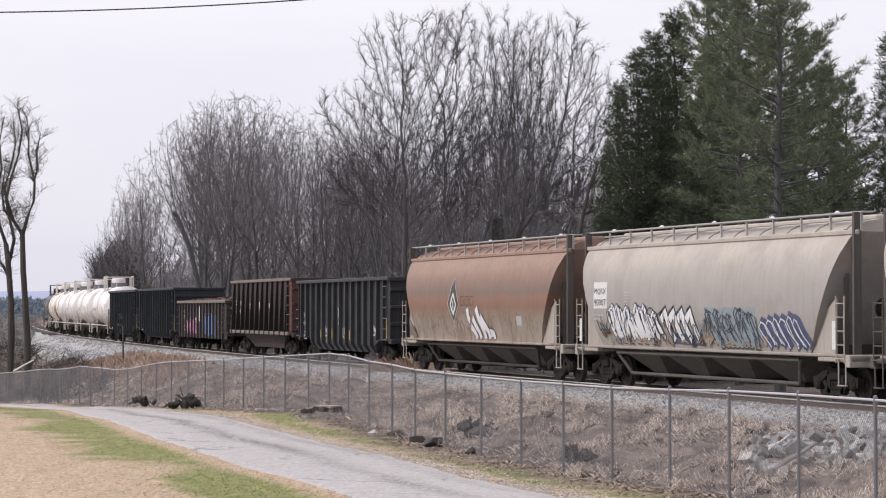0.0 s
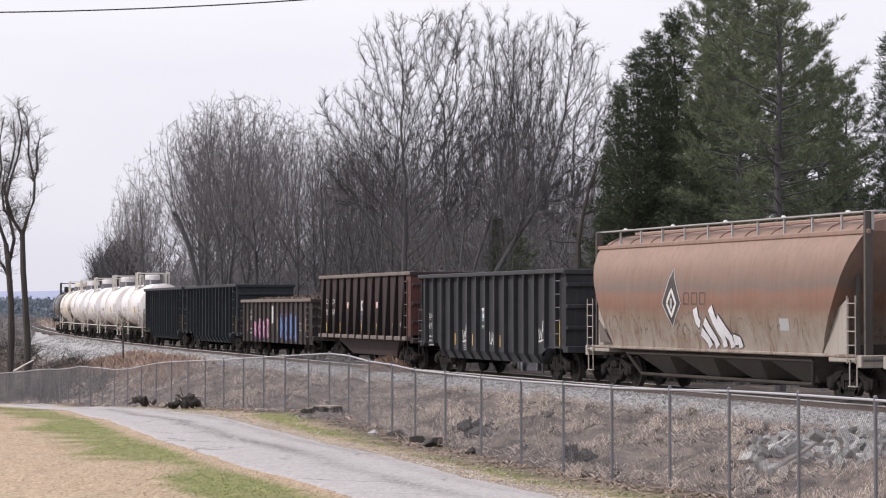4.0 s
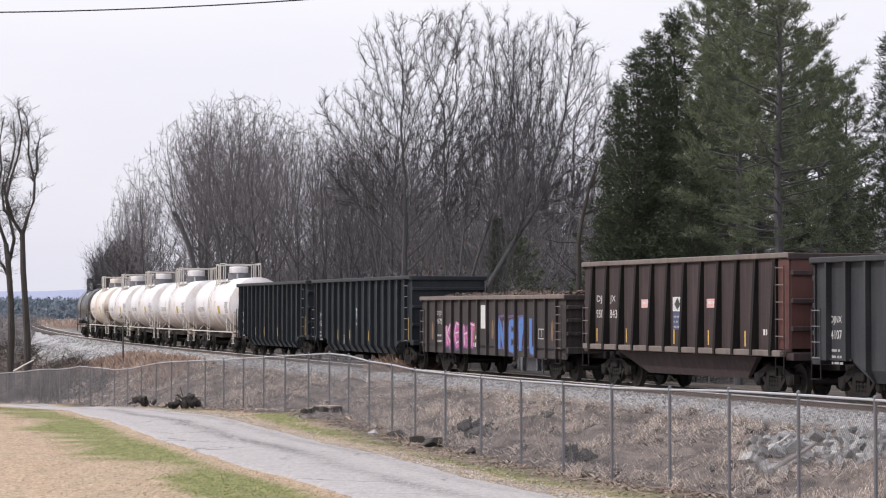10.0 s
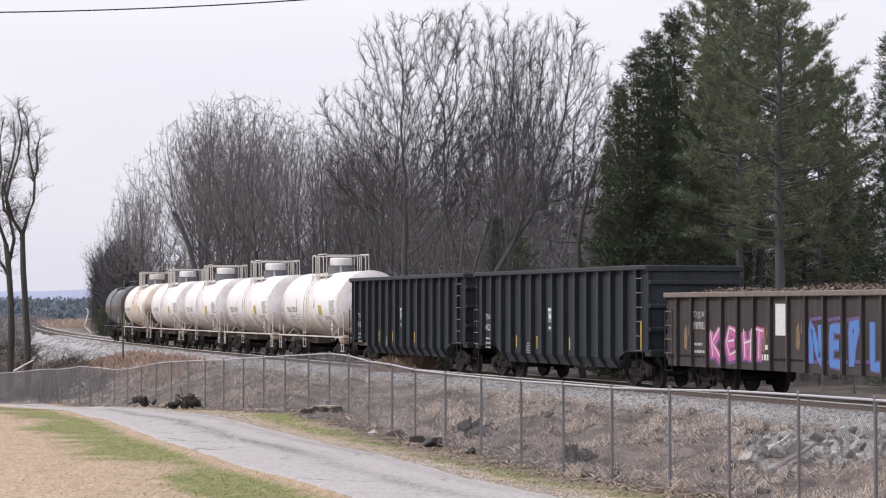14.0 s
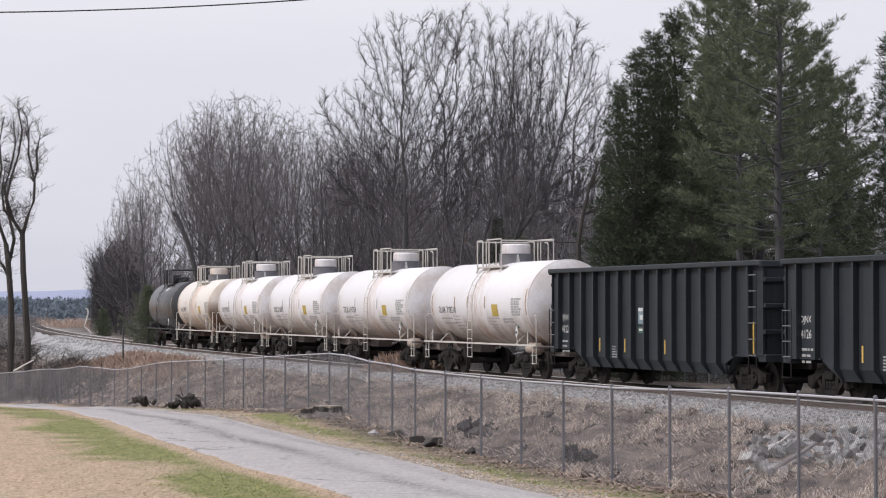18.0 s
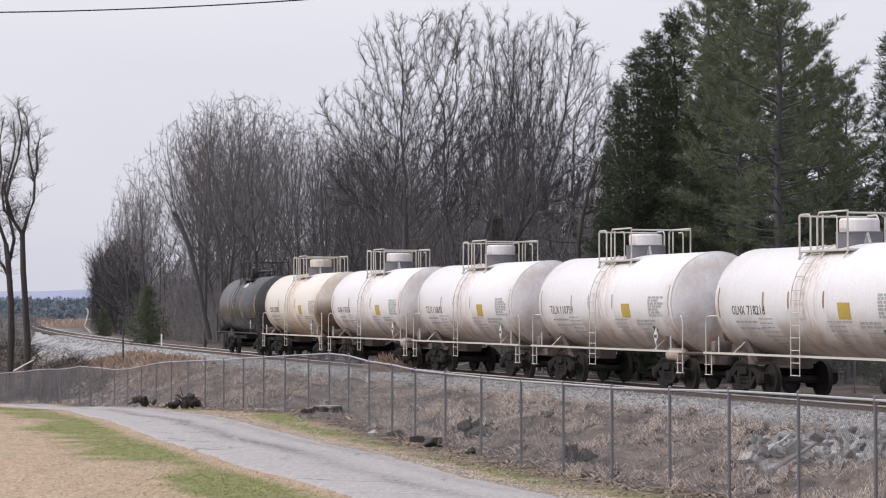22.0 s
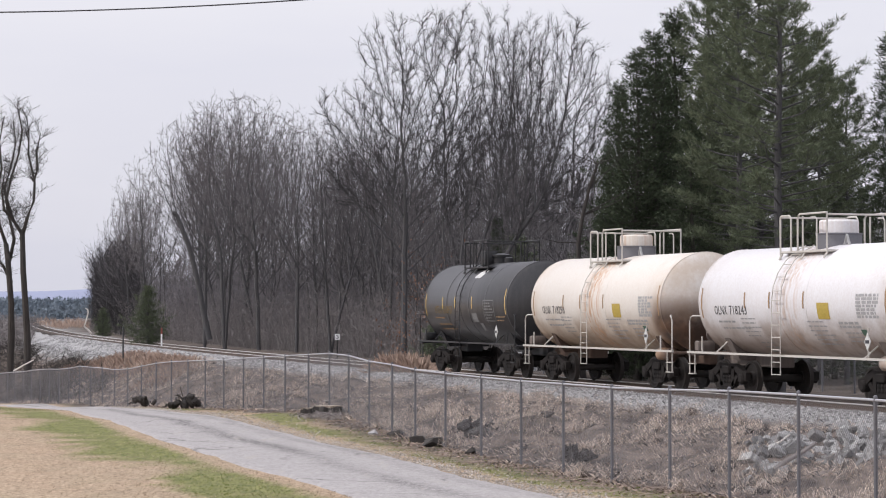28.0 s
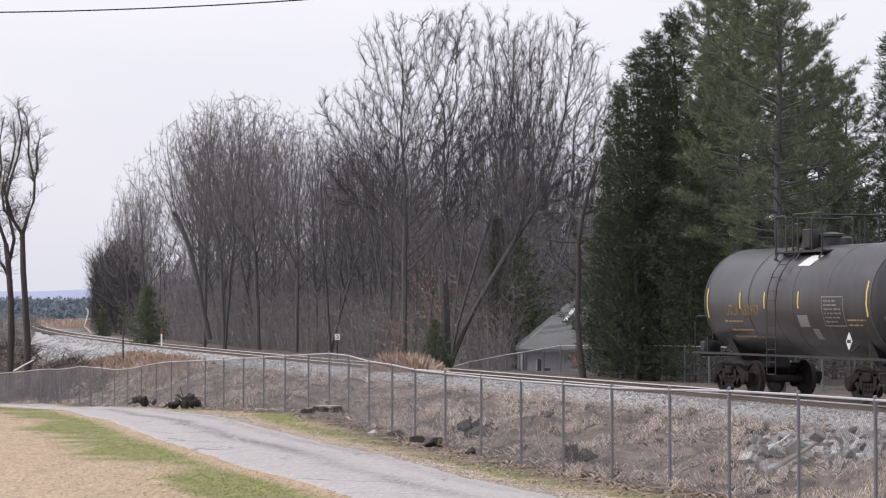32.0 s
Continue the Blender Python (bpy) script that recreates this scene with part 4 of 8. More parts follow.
# ---- tank cars ----
def tank_car(mark, number, at_s, mat, frame_mat, label, length=10.25, radius=1.43, truck=4.15, black=False, rusty=0, seed=1):
    car_ob = thing("tank_car", label, "tank car", "freight train")
    zc = 2.47
    R = radius
    half = length / 2
    rnd = random.Random(seed)

    def surf(x, z):
        return -math.sqrt(max(0.05, R * R - (z - zc) ** 2))
    # dished heads with a crisp rim
    prof = [(-half - 0.03 - 0.36 * (1 - k * k), max(0.04, R * 0.985 * k)) for k in (0.0, 0.2, 0.4, 0.55, 0.7, 0.82, 0.92, 1.0)]
    body = prof + [(-half, R), (half, R)] + [(-a, r) for a, r in reversed(prof)]
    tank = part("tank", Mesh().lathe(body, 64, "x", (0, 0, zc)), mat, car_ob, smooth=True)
    for x in (-half, half):
        band = Mesh()
        band.lathe([(x - 0.03, R + 0.001), (x - 0.025, R + 0.010), (x + 0.025, R + 0.010), (x + 0.03, R + 0.001)], 64, "x", (0, 0, zc))
        part("weld_seam", band, mat, tank, smooth=True)
    if not black:
        for x in (-0.55, 1.0):
            wrap = Mesh()
            wrap.lathe([(x - 0.04, R + 0.001), (x - 0.035, R + 0.007), (x + 0.035, R + 0.007), (x + 0.04, R + 0.001)], 64, "x", (0, 0, zc))
            part("jacket_seam", wrap, mat, tank, smooth=True)
    else:
        for x in (-1.9, -0.4, 0.55, 2.3):
            wrap = Mesh()
            wrap.lathe([(x - 0.03, R + 0.001), (x - 0.025, R + 0.008), (x + 0.025, R + 0.008), (x + 0.03, R + 0.001)], 64, "x", (0, 0, zc))
            part("jacket_seam", wrap, mat, tank, smooth=True)
    # saddles, stub sills
    for s in (-1, 1):
        sd = Mesh()
        n = 10
        ring0, ring1 = [], []
        for i in range(n + 1):
            a = math.radians(-90 - 48 + 96 * i / n)
            ring0.append((R * 1.004 * math.cos(a), zc + R * 1.004 * math.sin(a)))
        pts = ring0 + [(0.75, 0.92), (-0.75, 0.92)]
        x0, x1 = s * truck - 0.16, s * truck + 0.16
        sd.loft([[(x0, y, z) for y, z in pts], [(x1, y, z) for y, z in pts]])
        part("saddle", sd, frame_mat, car_ob)
        sill = Mesh().bevbox(min(s * 2.9, s * (half + 0.85)), max(s * 2.9, s * (half + 0.85)), -0.30, 0.30, 0.74, 1.06, 0.03)
        sill.bevbox(min(s * (half + 0.45), s * (half + 0.85)), max(s * (half + 0.45), s * (half + 0.85)), -1.38, 1.38, 1.02, 1.10, 0.02)
        part("stub_sill", sill, frame_mat, car_ob)
    # walkway rail along the side
    for s in (-1, 1):
        m = Mesh()
        m.box(-half - 0.80, half + 0.80, s * 1.40 - 0.035, s * 1.40 + 0.035, 1.085, 1.14)
        for x in (-half + 0.9, half - 1.3):
            m.tube([(x, s * 1.40, 1.08), (x + 0.30, s * 1.16, 1.42)], 0.02, 6)
        part("side_rail", m, M_IRON_BLACK if black else M_RAILING, car_ob)
    # end handrails, steps
    mat2 = M_IRON_BLACK if black else M_RAILING
    for s in (-1, 1):
        for e in (-1, 1):
            m = Mesh()
            xe = e * (half + 0.72)
            xi = e * (half + 0.02)
            m.tube([(xe, s * 1.38, 1.12), (xe, s * 1.38, 1.95), (xe - e * 0.06, s * 1.38, 2.06), (xe - e * 0.16, s * 1.36, 2.1), (xi + e * 0.25, s * 1.2, 2.1)], 0.021, 6)
            m.tube([(xe - e * 0.8, s * 1.38, 1.12), (xe - e * 0.8, s * 1.38, 1.55)], 0.026, 6)
            part("handrail", m, mat2, car_ob, smooth=True)
            st = Mesh()
            for dx in (0.0, 0.34):
                st.tube([(xe - e * dx, s * 1.38, 1.08), (xe - e * dx, s * 1.38, 0.52)], 0.018, 5)
            for z in (0.53, 0.80):
                st.box(min(xe, xe - e * 0.34), max(xe, xe - e * 0.34), s * 1.38 - 0.05, s * 1.38 + 0.05, z - 0.012, z + 0.012)
            part("step", st, mat2, car_ob)
    # side ladder and its curved upper rungs
    x0, x1 = -0.62, -0.14
    m = Mesh()
    for x in (x0, x1):
        arc = [(x, -R - 0.10, 0.62), (x, -R - 0.10, zc)] + [(x, -(R + 0.10) * math.cos(a), zc + (R + 0.10) * math.sin(a)) for a in (0.25, 0.5, 0.75, 1.0, 1.2)]
        m.tube(arc, 0.014, 6)
    for z in np.arange(0.64, 2.6, 0.31):
        m.tube([(x0, -R - 0.10, z), (x1, -R - 0.10, z)], 0.012, 6)
    for a in (0.18, 0.42, 0.66, 0.9, 1.12):
        m.tube([(x0, -(R + 0.10) * math.cos(a), zc + (R + 0.10) * math.sin(a)), (x1, -(R + 0.10) * math.cos(a), zc + (R + 0.10) * math.sin(a))], 0.012, 6)
    part("ladder", m, mat2, car_ob, smooth=True)
    m = Mesh()
    for x in (x0, x1):
        m.tube([(x, R + 0.10, 0.62), (x, R + 0.10, zc)] + [(x, (R + 0.10) * math.cos(a), zc + (R + 0.10) * math.sin(a)) for a in (0.25, 0.5, 0.75, 1.0, 1.2)], 0.019, 6)
    part("ladder", m, mat2, car_ob, smooth=True)
    # platform and its railing on top
    zt = zc + R
    deck = Mesh()
    for s in (-1, 1):
        deck.bevbox(-1.25, 1.25, min(s * 0.42, s * 0.95), max(s * 0.42, s * 0.95), zt - 0.20, zt - 0.14, 0.01)
        for x in (-1.2, 0.0, 1.2):
            deck.tube([(x, s * 0.9, zt - 0.18), (x, s * 1.02, zt - 0.36)], 0.025, 5)
    part("platform", deck, mat2 if not black else M_IRON_BLACK, car_ob)
    m = Mesh()
    top = zt + 0.72
    r = 0.026
    for s in (-1, 1):
        m.tube([(-1.25, s * 0.95, zt - 0.36), (-1.25, s * 0.95, top), (-1.18, s * 0.95, top + 0.03), (-0.75, s * 0.95, top + 0.03), (-0.66, s * 0.95, top - 0.05), (-0.66, s * 0.95, zt - 0.15)], r, 6)
        m.tube([(-0.30, s * 0.95, zt - 0.15), (-0.30, s * 0.95, top - 0.03), (-0.20, s * 0.95, top + 0.05), (1.25, s * 0.95, top + 0.05), (1.25, s * 0.95, zt - 0.22)], r, 6)
        m.tube([(0.72, s * 0.95, zt - 0.15), (0.72, s * 0.95, top - 0.12), (0.64, s * 0.95, top - 0.05), (0.40, s * 0.95, top - 0.05)], r * 0.8, 6)
        m.tube([(-0.02, s * 0.95, zt - 0.15), (-0.02, s * 0.95, top)], r, 6)
    for x in (-1.25, 1.25):
        m.tube([(x, -0.95, top), (x, 0.95, top)], r, 6)
    part("railing", m, mat2, car_ob, smooth=True)
    if black:
        d = Mesh().lathe([(zt - 0.1, 0.34), (zt + 0.20, 0.34), (zt + 0.22, 0.38), (zt + 0.28, 0.38), (zt + 0.34, 0.15)], 20, "z", (-0.1, 0, 0))
        d.bevbox(-0.45, -0.02, -0.62, -0.15, zt - 0.10, zt + 0.42, 0.03)
        d.lathe([(zt - 0.1, 0.16), (zt + 0.16, 0.16), (zt + 0.2, 0.08)], 12, "z", (0.75, 0, 0))
        part("manway", d, M_IRON_BLACK, car_ob, smooth=True)
    else:
        d = Mesh().lathe([(zt - 0.15, 0.58), (zt + 0.24, 0.58), (zt + 0.26, 0.60), (zt + 0.29, 0.60)], 26, "z", (0.10, 0, 0))
        part("manway", d, M_POST, car_ob, "dark grey manway collar", smooth=True)
        d = Mesh().lathe([(zt + 0.27, 0.50), (zt + 0.58, 0.50), (zt + 0.63, 0.46), (zt + 0.64, 0.05)], 26, "z", (0.10, 0, 0))
        part("dome_housing", d, mat, car_ob, smooth=True)
        if rusty:
            v = Mesh().tube([(0.85, -0.25, zt - 0.05), (0.98, -0.25, zt + 0.22), (1.12, -0.25, zt - 0.05)], 0.04, 6)
            part("vent_valve", v, M_GREYLET, car_ob, smooth=True)
    # air reservoir, brake wheel, outlet
    m = Mesh().lathe([(half - 1.1, 0.05), (half - 1.0, 0.19), (half - 0.2, 0.19), (half - 0.1, 0.05)], 14, "x", (0, -0.95 if rusty else 0.3, 1.0))
    part("air_reservoir", m, mat if not black else M_IRON_BLACK, car_ob, smooth=True)
    m = Mesh().bevbox(-half - 0.72, -half - 0.42, -1.25, -0.75, 1.12, 1.42, 0.04)
    m.lathe([(-half - 0.80, 0.03), (-half - 0.78, 0.26), (-half - 0.74, 0.26), (-half - 0.72, 0.03)], 18, "x", (0, -0.6, 1.6))
    part("brake_gear", m, M_SILL if not black else M_IRON_BLACK, car_ob, smooth=True)
    # reflector strips, lettering, stickers on the side
    strip = M_YELLOW if black else (M_ORANGE if rusty == 2 else M_GREYLET)
    for x, z0, z1 in ((-half + 0.12, 2.05, 2.85), (-2.4, 2.3, 2.72), (-1.0, 2.3, 2.72), (0.85, 2.3, 2.72), (half - 0.2, 2.1, 2.95)):
        sheet(car_ob, "reflector", x, x + 0.07, z0, z1, strip, surf, 0.010)
    if black:
        lettering(car_ob, mark, -half + 1.25, 2.12, 0.80, 0.27, M_GOLD, surf)
        lettering(car_ob, number, -half + 2.18, 2.12, 1.02, 0.27, M_GOLD, surf)
        bars(car_ob, -half + 1.1, 1.95, 1.4, 1, M_ORANGE, surf, seed=seed)
        bars(car_ob, -half + 1.3, 1.72, 1.7, 2, M_ORANGE, surf, 0.17, 0.05, seed=seed + 1)
        sheet(car_ob, "sticker", 0.30, 0.95, 3.36, 3.62, M_WHITE, surf, 0.012, "white panel", 2, 4, 0.25)
        sheet(car_ob, "sticker", 0.78, 1.30, 1.84, 2.14, M_FADED, surf)
        sheet(car_ob, "sticker", 1.36, 1.68, 1.54, 1.80, M_FADED, surf)
        bars(car_ob, 2.2, 2.46, 0.9, 6, M_FADED, surf, 0.10, 0.04, seed + 2)
        spray(car_ob, "stencil_box", [[(2.12, 2.58), (3.18, 2.58), (3.18, 1.88), (2.12, 1.88), (2.12, 2.58)]], 0.03, M_FADED, surf)
        bars(car_ob, 3.3, 2.0, 0.9, 2, M_ORANGE, surf, 0.12, 0.04, seed + 6)
    else:
        lettering(car_ob, mark, -half + 0.95, 2.14, 0.74, 0.235, M_BLACK, surf)
        lettering(car_ob, number, -half + 1.83, 2.14, 1.02, 0.235, M_BLACK, surf)
        bars(car_ob, -half + 1.05, 1.93, 1.6, 1, M_GREYLET, surf, 0.1, 0.05, seed)
        bars(car_ob, -half + 1.2, 1.76, 1.7, 1, M_GREYLET, surf, 0.1, 0.05, seed + 1)
        bars(car_ob, -2.7, 2.02, 1.1, 5, M_GREYLET, surf, 0.11, 0.03, seed + 2)
        bars(car_ob, -2.3, 1.40, 1.0, 3, M_GREYLET, surf, 0.11, 0.03, seed + 3)
        bars(car_ob, 0.95, 1.96, 1.3, 6, M_GREYLET, surf, 0.11, 0.035, seed + 4)
        sheet(car_ob, "placard", 1.60, 2.20, 2.04, 2.44, M_PLACARD, surf, 0.010, "yellow warning placard")
        bars(car_ob, 2.55, 1.92, 1.5, 2, M_GREYLET, surf, 0.09, 0.06, seed + 7)
        bars(car_ob, 3.55, 2.58, 1.1, 7, M_GREYLET, surf, 0.085, 0.065, seed + 8)
        bars(car_ob, 2.7, 1.70, 1.0, 3, M_GREYLET, surf, 0.1, 0.03, seed + 9)
        sheet(car_ob, "sticker", 3.52, 3.78, 1.66, 1.80, M_GREEN, surf, 0.010, "dark green sticker")
    # hazard diamond on its bracket by the front end
    m = Mesh()
    xd, yd = half - 1.0, -1.44
    m.add([(xd - 0.15, yd, 1.52), (xd, yd, 1.30), (xd + 0.15, yd, 1.52), (xd, yd, 1.74), (xd - 0.15, yd + 0.02, 1.52), (xd, yd + 0.02, 1.30), (xd + 0.15, yd + 0.02, 1.52), (xd, yd + 0.02, 1.74)],
          [(0, 1, 2, 3), (7, 6, 5, 4), (0, 4, 5, 1), (1, 5, 6, 2), (2, 6, 7, 3), (3, 7, 4, 0)])
    dia = part("hazard_diamond", m, M_WHITE, car_ob)
    part("bracket", Mesh().tube([(xd, yd + 0.03, 1.10), (xd, yd + 0.03, 1.85)], 0.02, 5), mat2, dia)
    m = Mesh().box(xd - 0.09, xd + 0.09, yd - 0.006, yd - 0.002, 1.48, 1.56)
    part("hazard_text", m, M_BLACK, dia)
    trucks(car_ob, truck)
    couplers(car_ob, half + 0.75)
    TRAIN.append((car_ob, at_s, truck))
    return car_ob


# ---- gondolas ----
RECESS = {"tall": 0.15, "low": 0.10, "old": 0.085}


def gondola(at_s, length, top, mat, label, mark, number, truck, width=1.52, belly=True, posts=14, tub=0.55, sill_z=1.05, chord_mat=None, kind_of="tall", seed=1):
    car_ob = thing("gondola", label, "gondola car", "freight train")
    h = length / 2
    t = 0.05
    rise = h - 2.35 if belly else h
    lip = 0.02
    deep = RECESS[kind_of]

    def surf(x, z):
        return -width
    bend = tub + 0.30
    tuck = 0.30
    # side sheets: the belly between the trucks tucks in at the foot
    for s, nm in ((-1, "side_wall"), (1, "side_wall")):
        m = Mesh()
        y0, y1 = s * (width - deep), s * (width - deep - t)
        if belly:
            a = [(-h, top), (h, top), (h, sill_z), (rise + 0.55, sill_z), (rise, bend), (-rise, bend), (-rise - 0.55, sill_z), (-h, sill_z)]
        else:
            a = [(-h, top), (h, top), (h, tub), (-h, tub)]
        m.loft([[(x, y0, z) for x, z in a], [(x, y1, z) for x, z in a]])
        part(nm, m, mat, car_ob)
        if belly:
            m = Mesh()
            m.loft([[(-rise, y0, bend), (-rise + 0.25, s * (width - tuck), tub), (-rise + 0.25, s * (width - tuck - 0.05), tub), (-rise, y1, bend)],
                    [(rise, y0, bend), (rise - 0.25, s * (width - tuck), tub), (rise - 0.25, s * (width - tuck - 0.05), tub), (rise, y1, bend)]])
            part("belly_sheet", m, mat, car_ob)
        # top chord
        cm = Mesh().bevbox(-h - 0.05, h + 0.05, min(s * (width - 0.18), s * (width + lip)), max(s * (width - 0.18), s * (width + lip)), top - 0.06, top + 0.08, 0.02)
        part("top_chord", cm, chord_mat or mat, car_ob)
        # posts
        for i in range(posts):
            x = -h + 0.75 + (length - 1.5) * i / (posts - 1)
            pm = Mesh()
            foot = bend if (belly and abs(x) < rise) else (sill_z if belly else tub)
            yo, yi, wd = s * width, s * (width - deep), (0.065 if kind_of == "old" else 0.04)
            pts = [(yo, top - 0.06), (yi, top - 0.06), (yi, foot), (yo, foot)]
            if belly and abs(x) < rise:
                pts = [(yo, top - 0.06), (yi, top - 0.06), (yi, foot), (s * (width - tuck), tub), (s * (width - tuck + 0.06), tub), (yo, foot)]
            if kind_of == "old":
                pts = [(yo, top - 0.06), (yi, top - 0.06), (yi, 1.10), (s * 1.63, 1.10), (s * 1.63, 1.28)]
            pm.loft([[(x - wd, y, z) for y, z in pts], [(x + wd, y, z) for y, z in pts]])
            part("side_post", pm, M_TRUCK if kind_of == "old" else mat, car_ob)
    # ends, floor, sills
    for e in (-1, 1):
        x0, x1 = e * h, e * (h - t)
        m = Mesh().box(min(x0, x1), max(x0, x1), -width + 0.09, width - 0.09, sill_z if belly else tub + 0.2, top)
        part("end_wall", m, mat, car_ob)
        m = Mesh()
        m.bevbox(min(e * (h - 0.06), e * (h + 0.07)), max(e * (h - 0.06), e * (h + 0.07)), -width, width, top - 0.10, top + 0.07, 0.02)
        for k in range(3):
            z = sill_z + 0.25 + (top - sill_z - 0.4) * (k + 0.6) / 3
            m.bevbox(min(e * h, e * (h + 0.10)), max(e * h, e * (h + 0.10)), -width + 0.1, width - 0.1, z - 0.06, z + 0.06, 0.015)
        m.bevbox(min(e * (h - 0.3), e * (h + 0.12)), max(e * (h - 0.3), e * (h + 0.12)), -width + 0.1, width - 0.1, sill_z - 0.12, sill_z + 0.08, 0.02)
        part("end_beam", m, mat, car_ob)
    fm = Mesh()
    if belly:
        fm.box(-rise + 0.25, rise - 0.25, -width + tuck, width - tuck, tub, tub + 0.05)
        for e in (-1, 1):
            fm.add([(e * (rise - 0.25), -width + tuck, tub), (e * (rise - 0.25), width - tuck, tub), (e * (rise + 0.55), width - 0.12, sill_z), (e * (rise + 0.55), -width + 0.12, sill_z)], [(0, 1, 2, 3)])
            fm.box(min(e * (rise + 0.5), e * h), max(e * (rise + 0.5), e * h), -width + 0.1, width - 0.1, sill_z, sill_z + 0.05)
    else:
        fm.box(-h, h, -width + 0.1, width - 0.1, tub + 0.25, tub + 0.32)
        fm.bevbox(-h, h, -0.28, 0.28, tub + 0.05, tub + 0.30, 0.02)
    part("floor", fm, mat, car_ob)
    part("centre_sill", Mesh().bevbox(-h - 0.35, h + 0.35, -0.24, 0.24, 0.74, 1.02, 0.02), M_TRUCK, car_ob)
    # ladders at the corners
    for e, s in ((-1, -1), (1, -1), (1, 1), (-1, 1)):
        xa = e * (h - 0.12)
        xb = e * (h - 0.58)
        m = Mesh()
        full = e == 1
        z1 = top - 0.25 if full else sill_z + 1.25
        y = s * (width + 0.035)
        for x in (xa, xb):
            m.tube([(x, y, sill_z - 0.02), (x, y, z1)], 0.018, 5)
        k = 6 if full else 4
        lad = part("ladder", m, mat, car_ob, smooth=True)
        for i in range(k):
            z = sill_z + 0.05 + (z1 - sill_z - 0.1) * i / (k - 1)
            part("rung", Mesh().tube([(xa, y, z), (xb, y, z)], 0.014, 6), M_POST if kind_of == "tall" else M_SILL, lad, smooth=True)
        st = Mesh()
        for x in (xa, xb):
            st.tube([(x, y, sill_z), (x, y, 0.58)], 0.018, 5)
        st.box(min(xa, xb), max(xa, xb), y - 0.05, y + 0.05, 0.58, 0.60)
        part("step", st, M_TRUCK, car_ob)
    trucks(car_ob, truck)
    couplers(car_ob, h + 0.2)
    TRAIN.append((car_ob, at_s, truck))
    return car_ob, surf


def post_gap(length, posts, i):
    """Middle of the i-th space between side posts."""
    return -length / 2 + 0.75 + (length - 1.5) * (i + 0.5) / (posts - 1)


def tall_gondola(at_s, mat, number, label, length=14.9, top=3.46, seed=1, tag=False, logo=True):
    posts = 15
    car_ob, _ = gondola(at_s, length, top, mat, label, "DJNX", number, 5.75, posts=posts, seed=seed)
    inner = lambda x, z: -1.52 + RECESS["tall"]
    g = lambda i: post_gap(length, posts, i)
    w = (length - 1.5) / (posts - 1)
    if number:
        lettering(car_ob, "DJNX", g(0) - 0.46, 1.90, 0.54, 0.22, M_WHITE, inner)
        lettering(car_ob, number, g(0) - 0.46, 1.56, 0.54, 0.22, M_WHITE, inner)
    bars(car_ob, g(0) - 0.42, 1.26, 0.62, 3, M_GREYLET, inner, 0.15, 0.06, seed)
    for i in (3, 5, 8):
        x = g(i) - 0.30
        sheet(car_ob, "reflector", x, x + 0.085, 1.02, 1.42, M_YELLOW, inner)
    for e in (-1, 1):
        x = e * (length / 2 - 0.66)
        sheet(car_ob, "reflector", x - 0.045, x + 0.045, 1.12, 1.95, M_YELLOW, lambda a, b: -1.52 + RECESS["tall"])
    if logo:
        x = g(6)
        sheet(car_ob, "sign_panel", x - 0.22, x + 0.22, 1.86, 2.30, M_SPRAYBLUE, inner, label="small blue and white company panel")
        sheet(car_ob, "sign_panel_top", x - 0.22, x + 0.22, 2.22, 2.32, M_WHITE, inner, 0.009)
        sheet(car_ob, "sign_mark", x - 0.12, x + 0.12, 1.98, 2.12, M_WHITE, inner, 0.009)
        sheet(car_ob, "sticker", x - 0.22, x + 0.18, 1.60, 1.76, M_GREEN, inner)
        bars(car_ob, x - 0.17, 1.66, 0.32, 1, M_WHITE, inner, 0.1, 0.06, seed + 3)
    bars(car_ob, g(4) - 0.25, 1.16, 0.42, 5, M_GREYLET, inner, 0.075, 0.035, seed + 4)
    return car_ob, g, inner


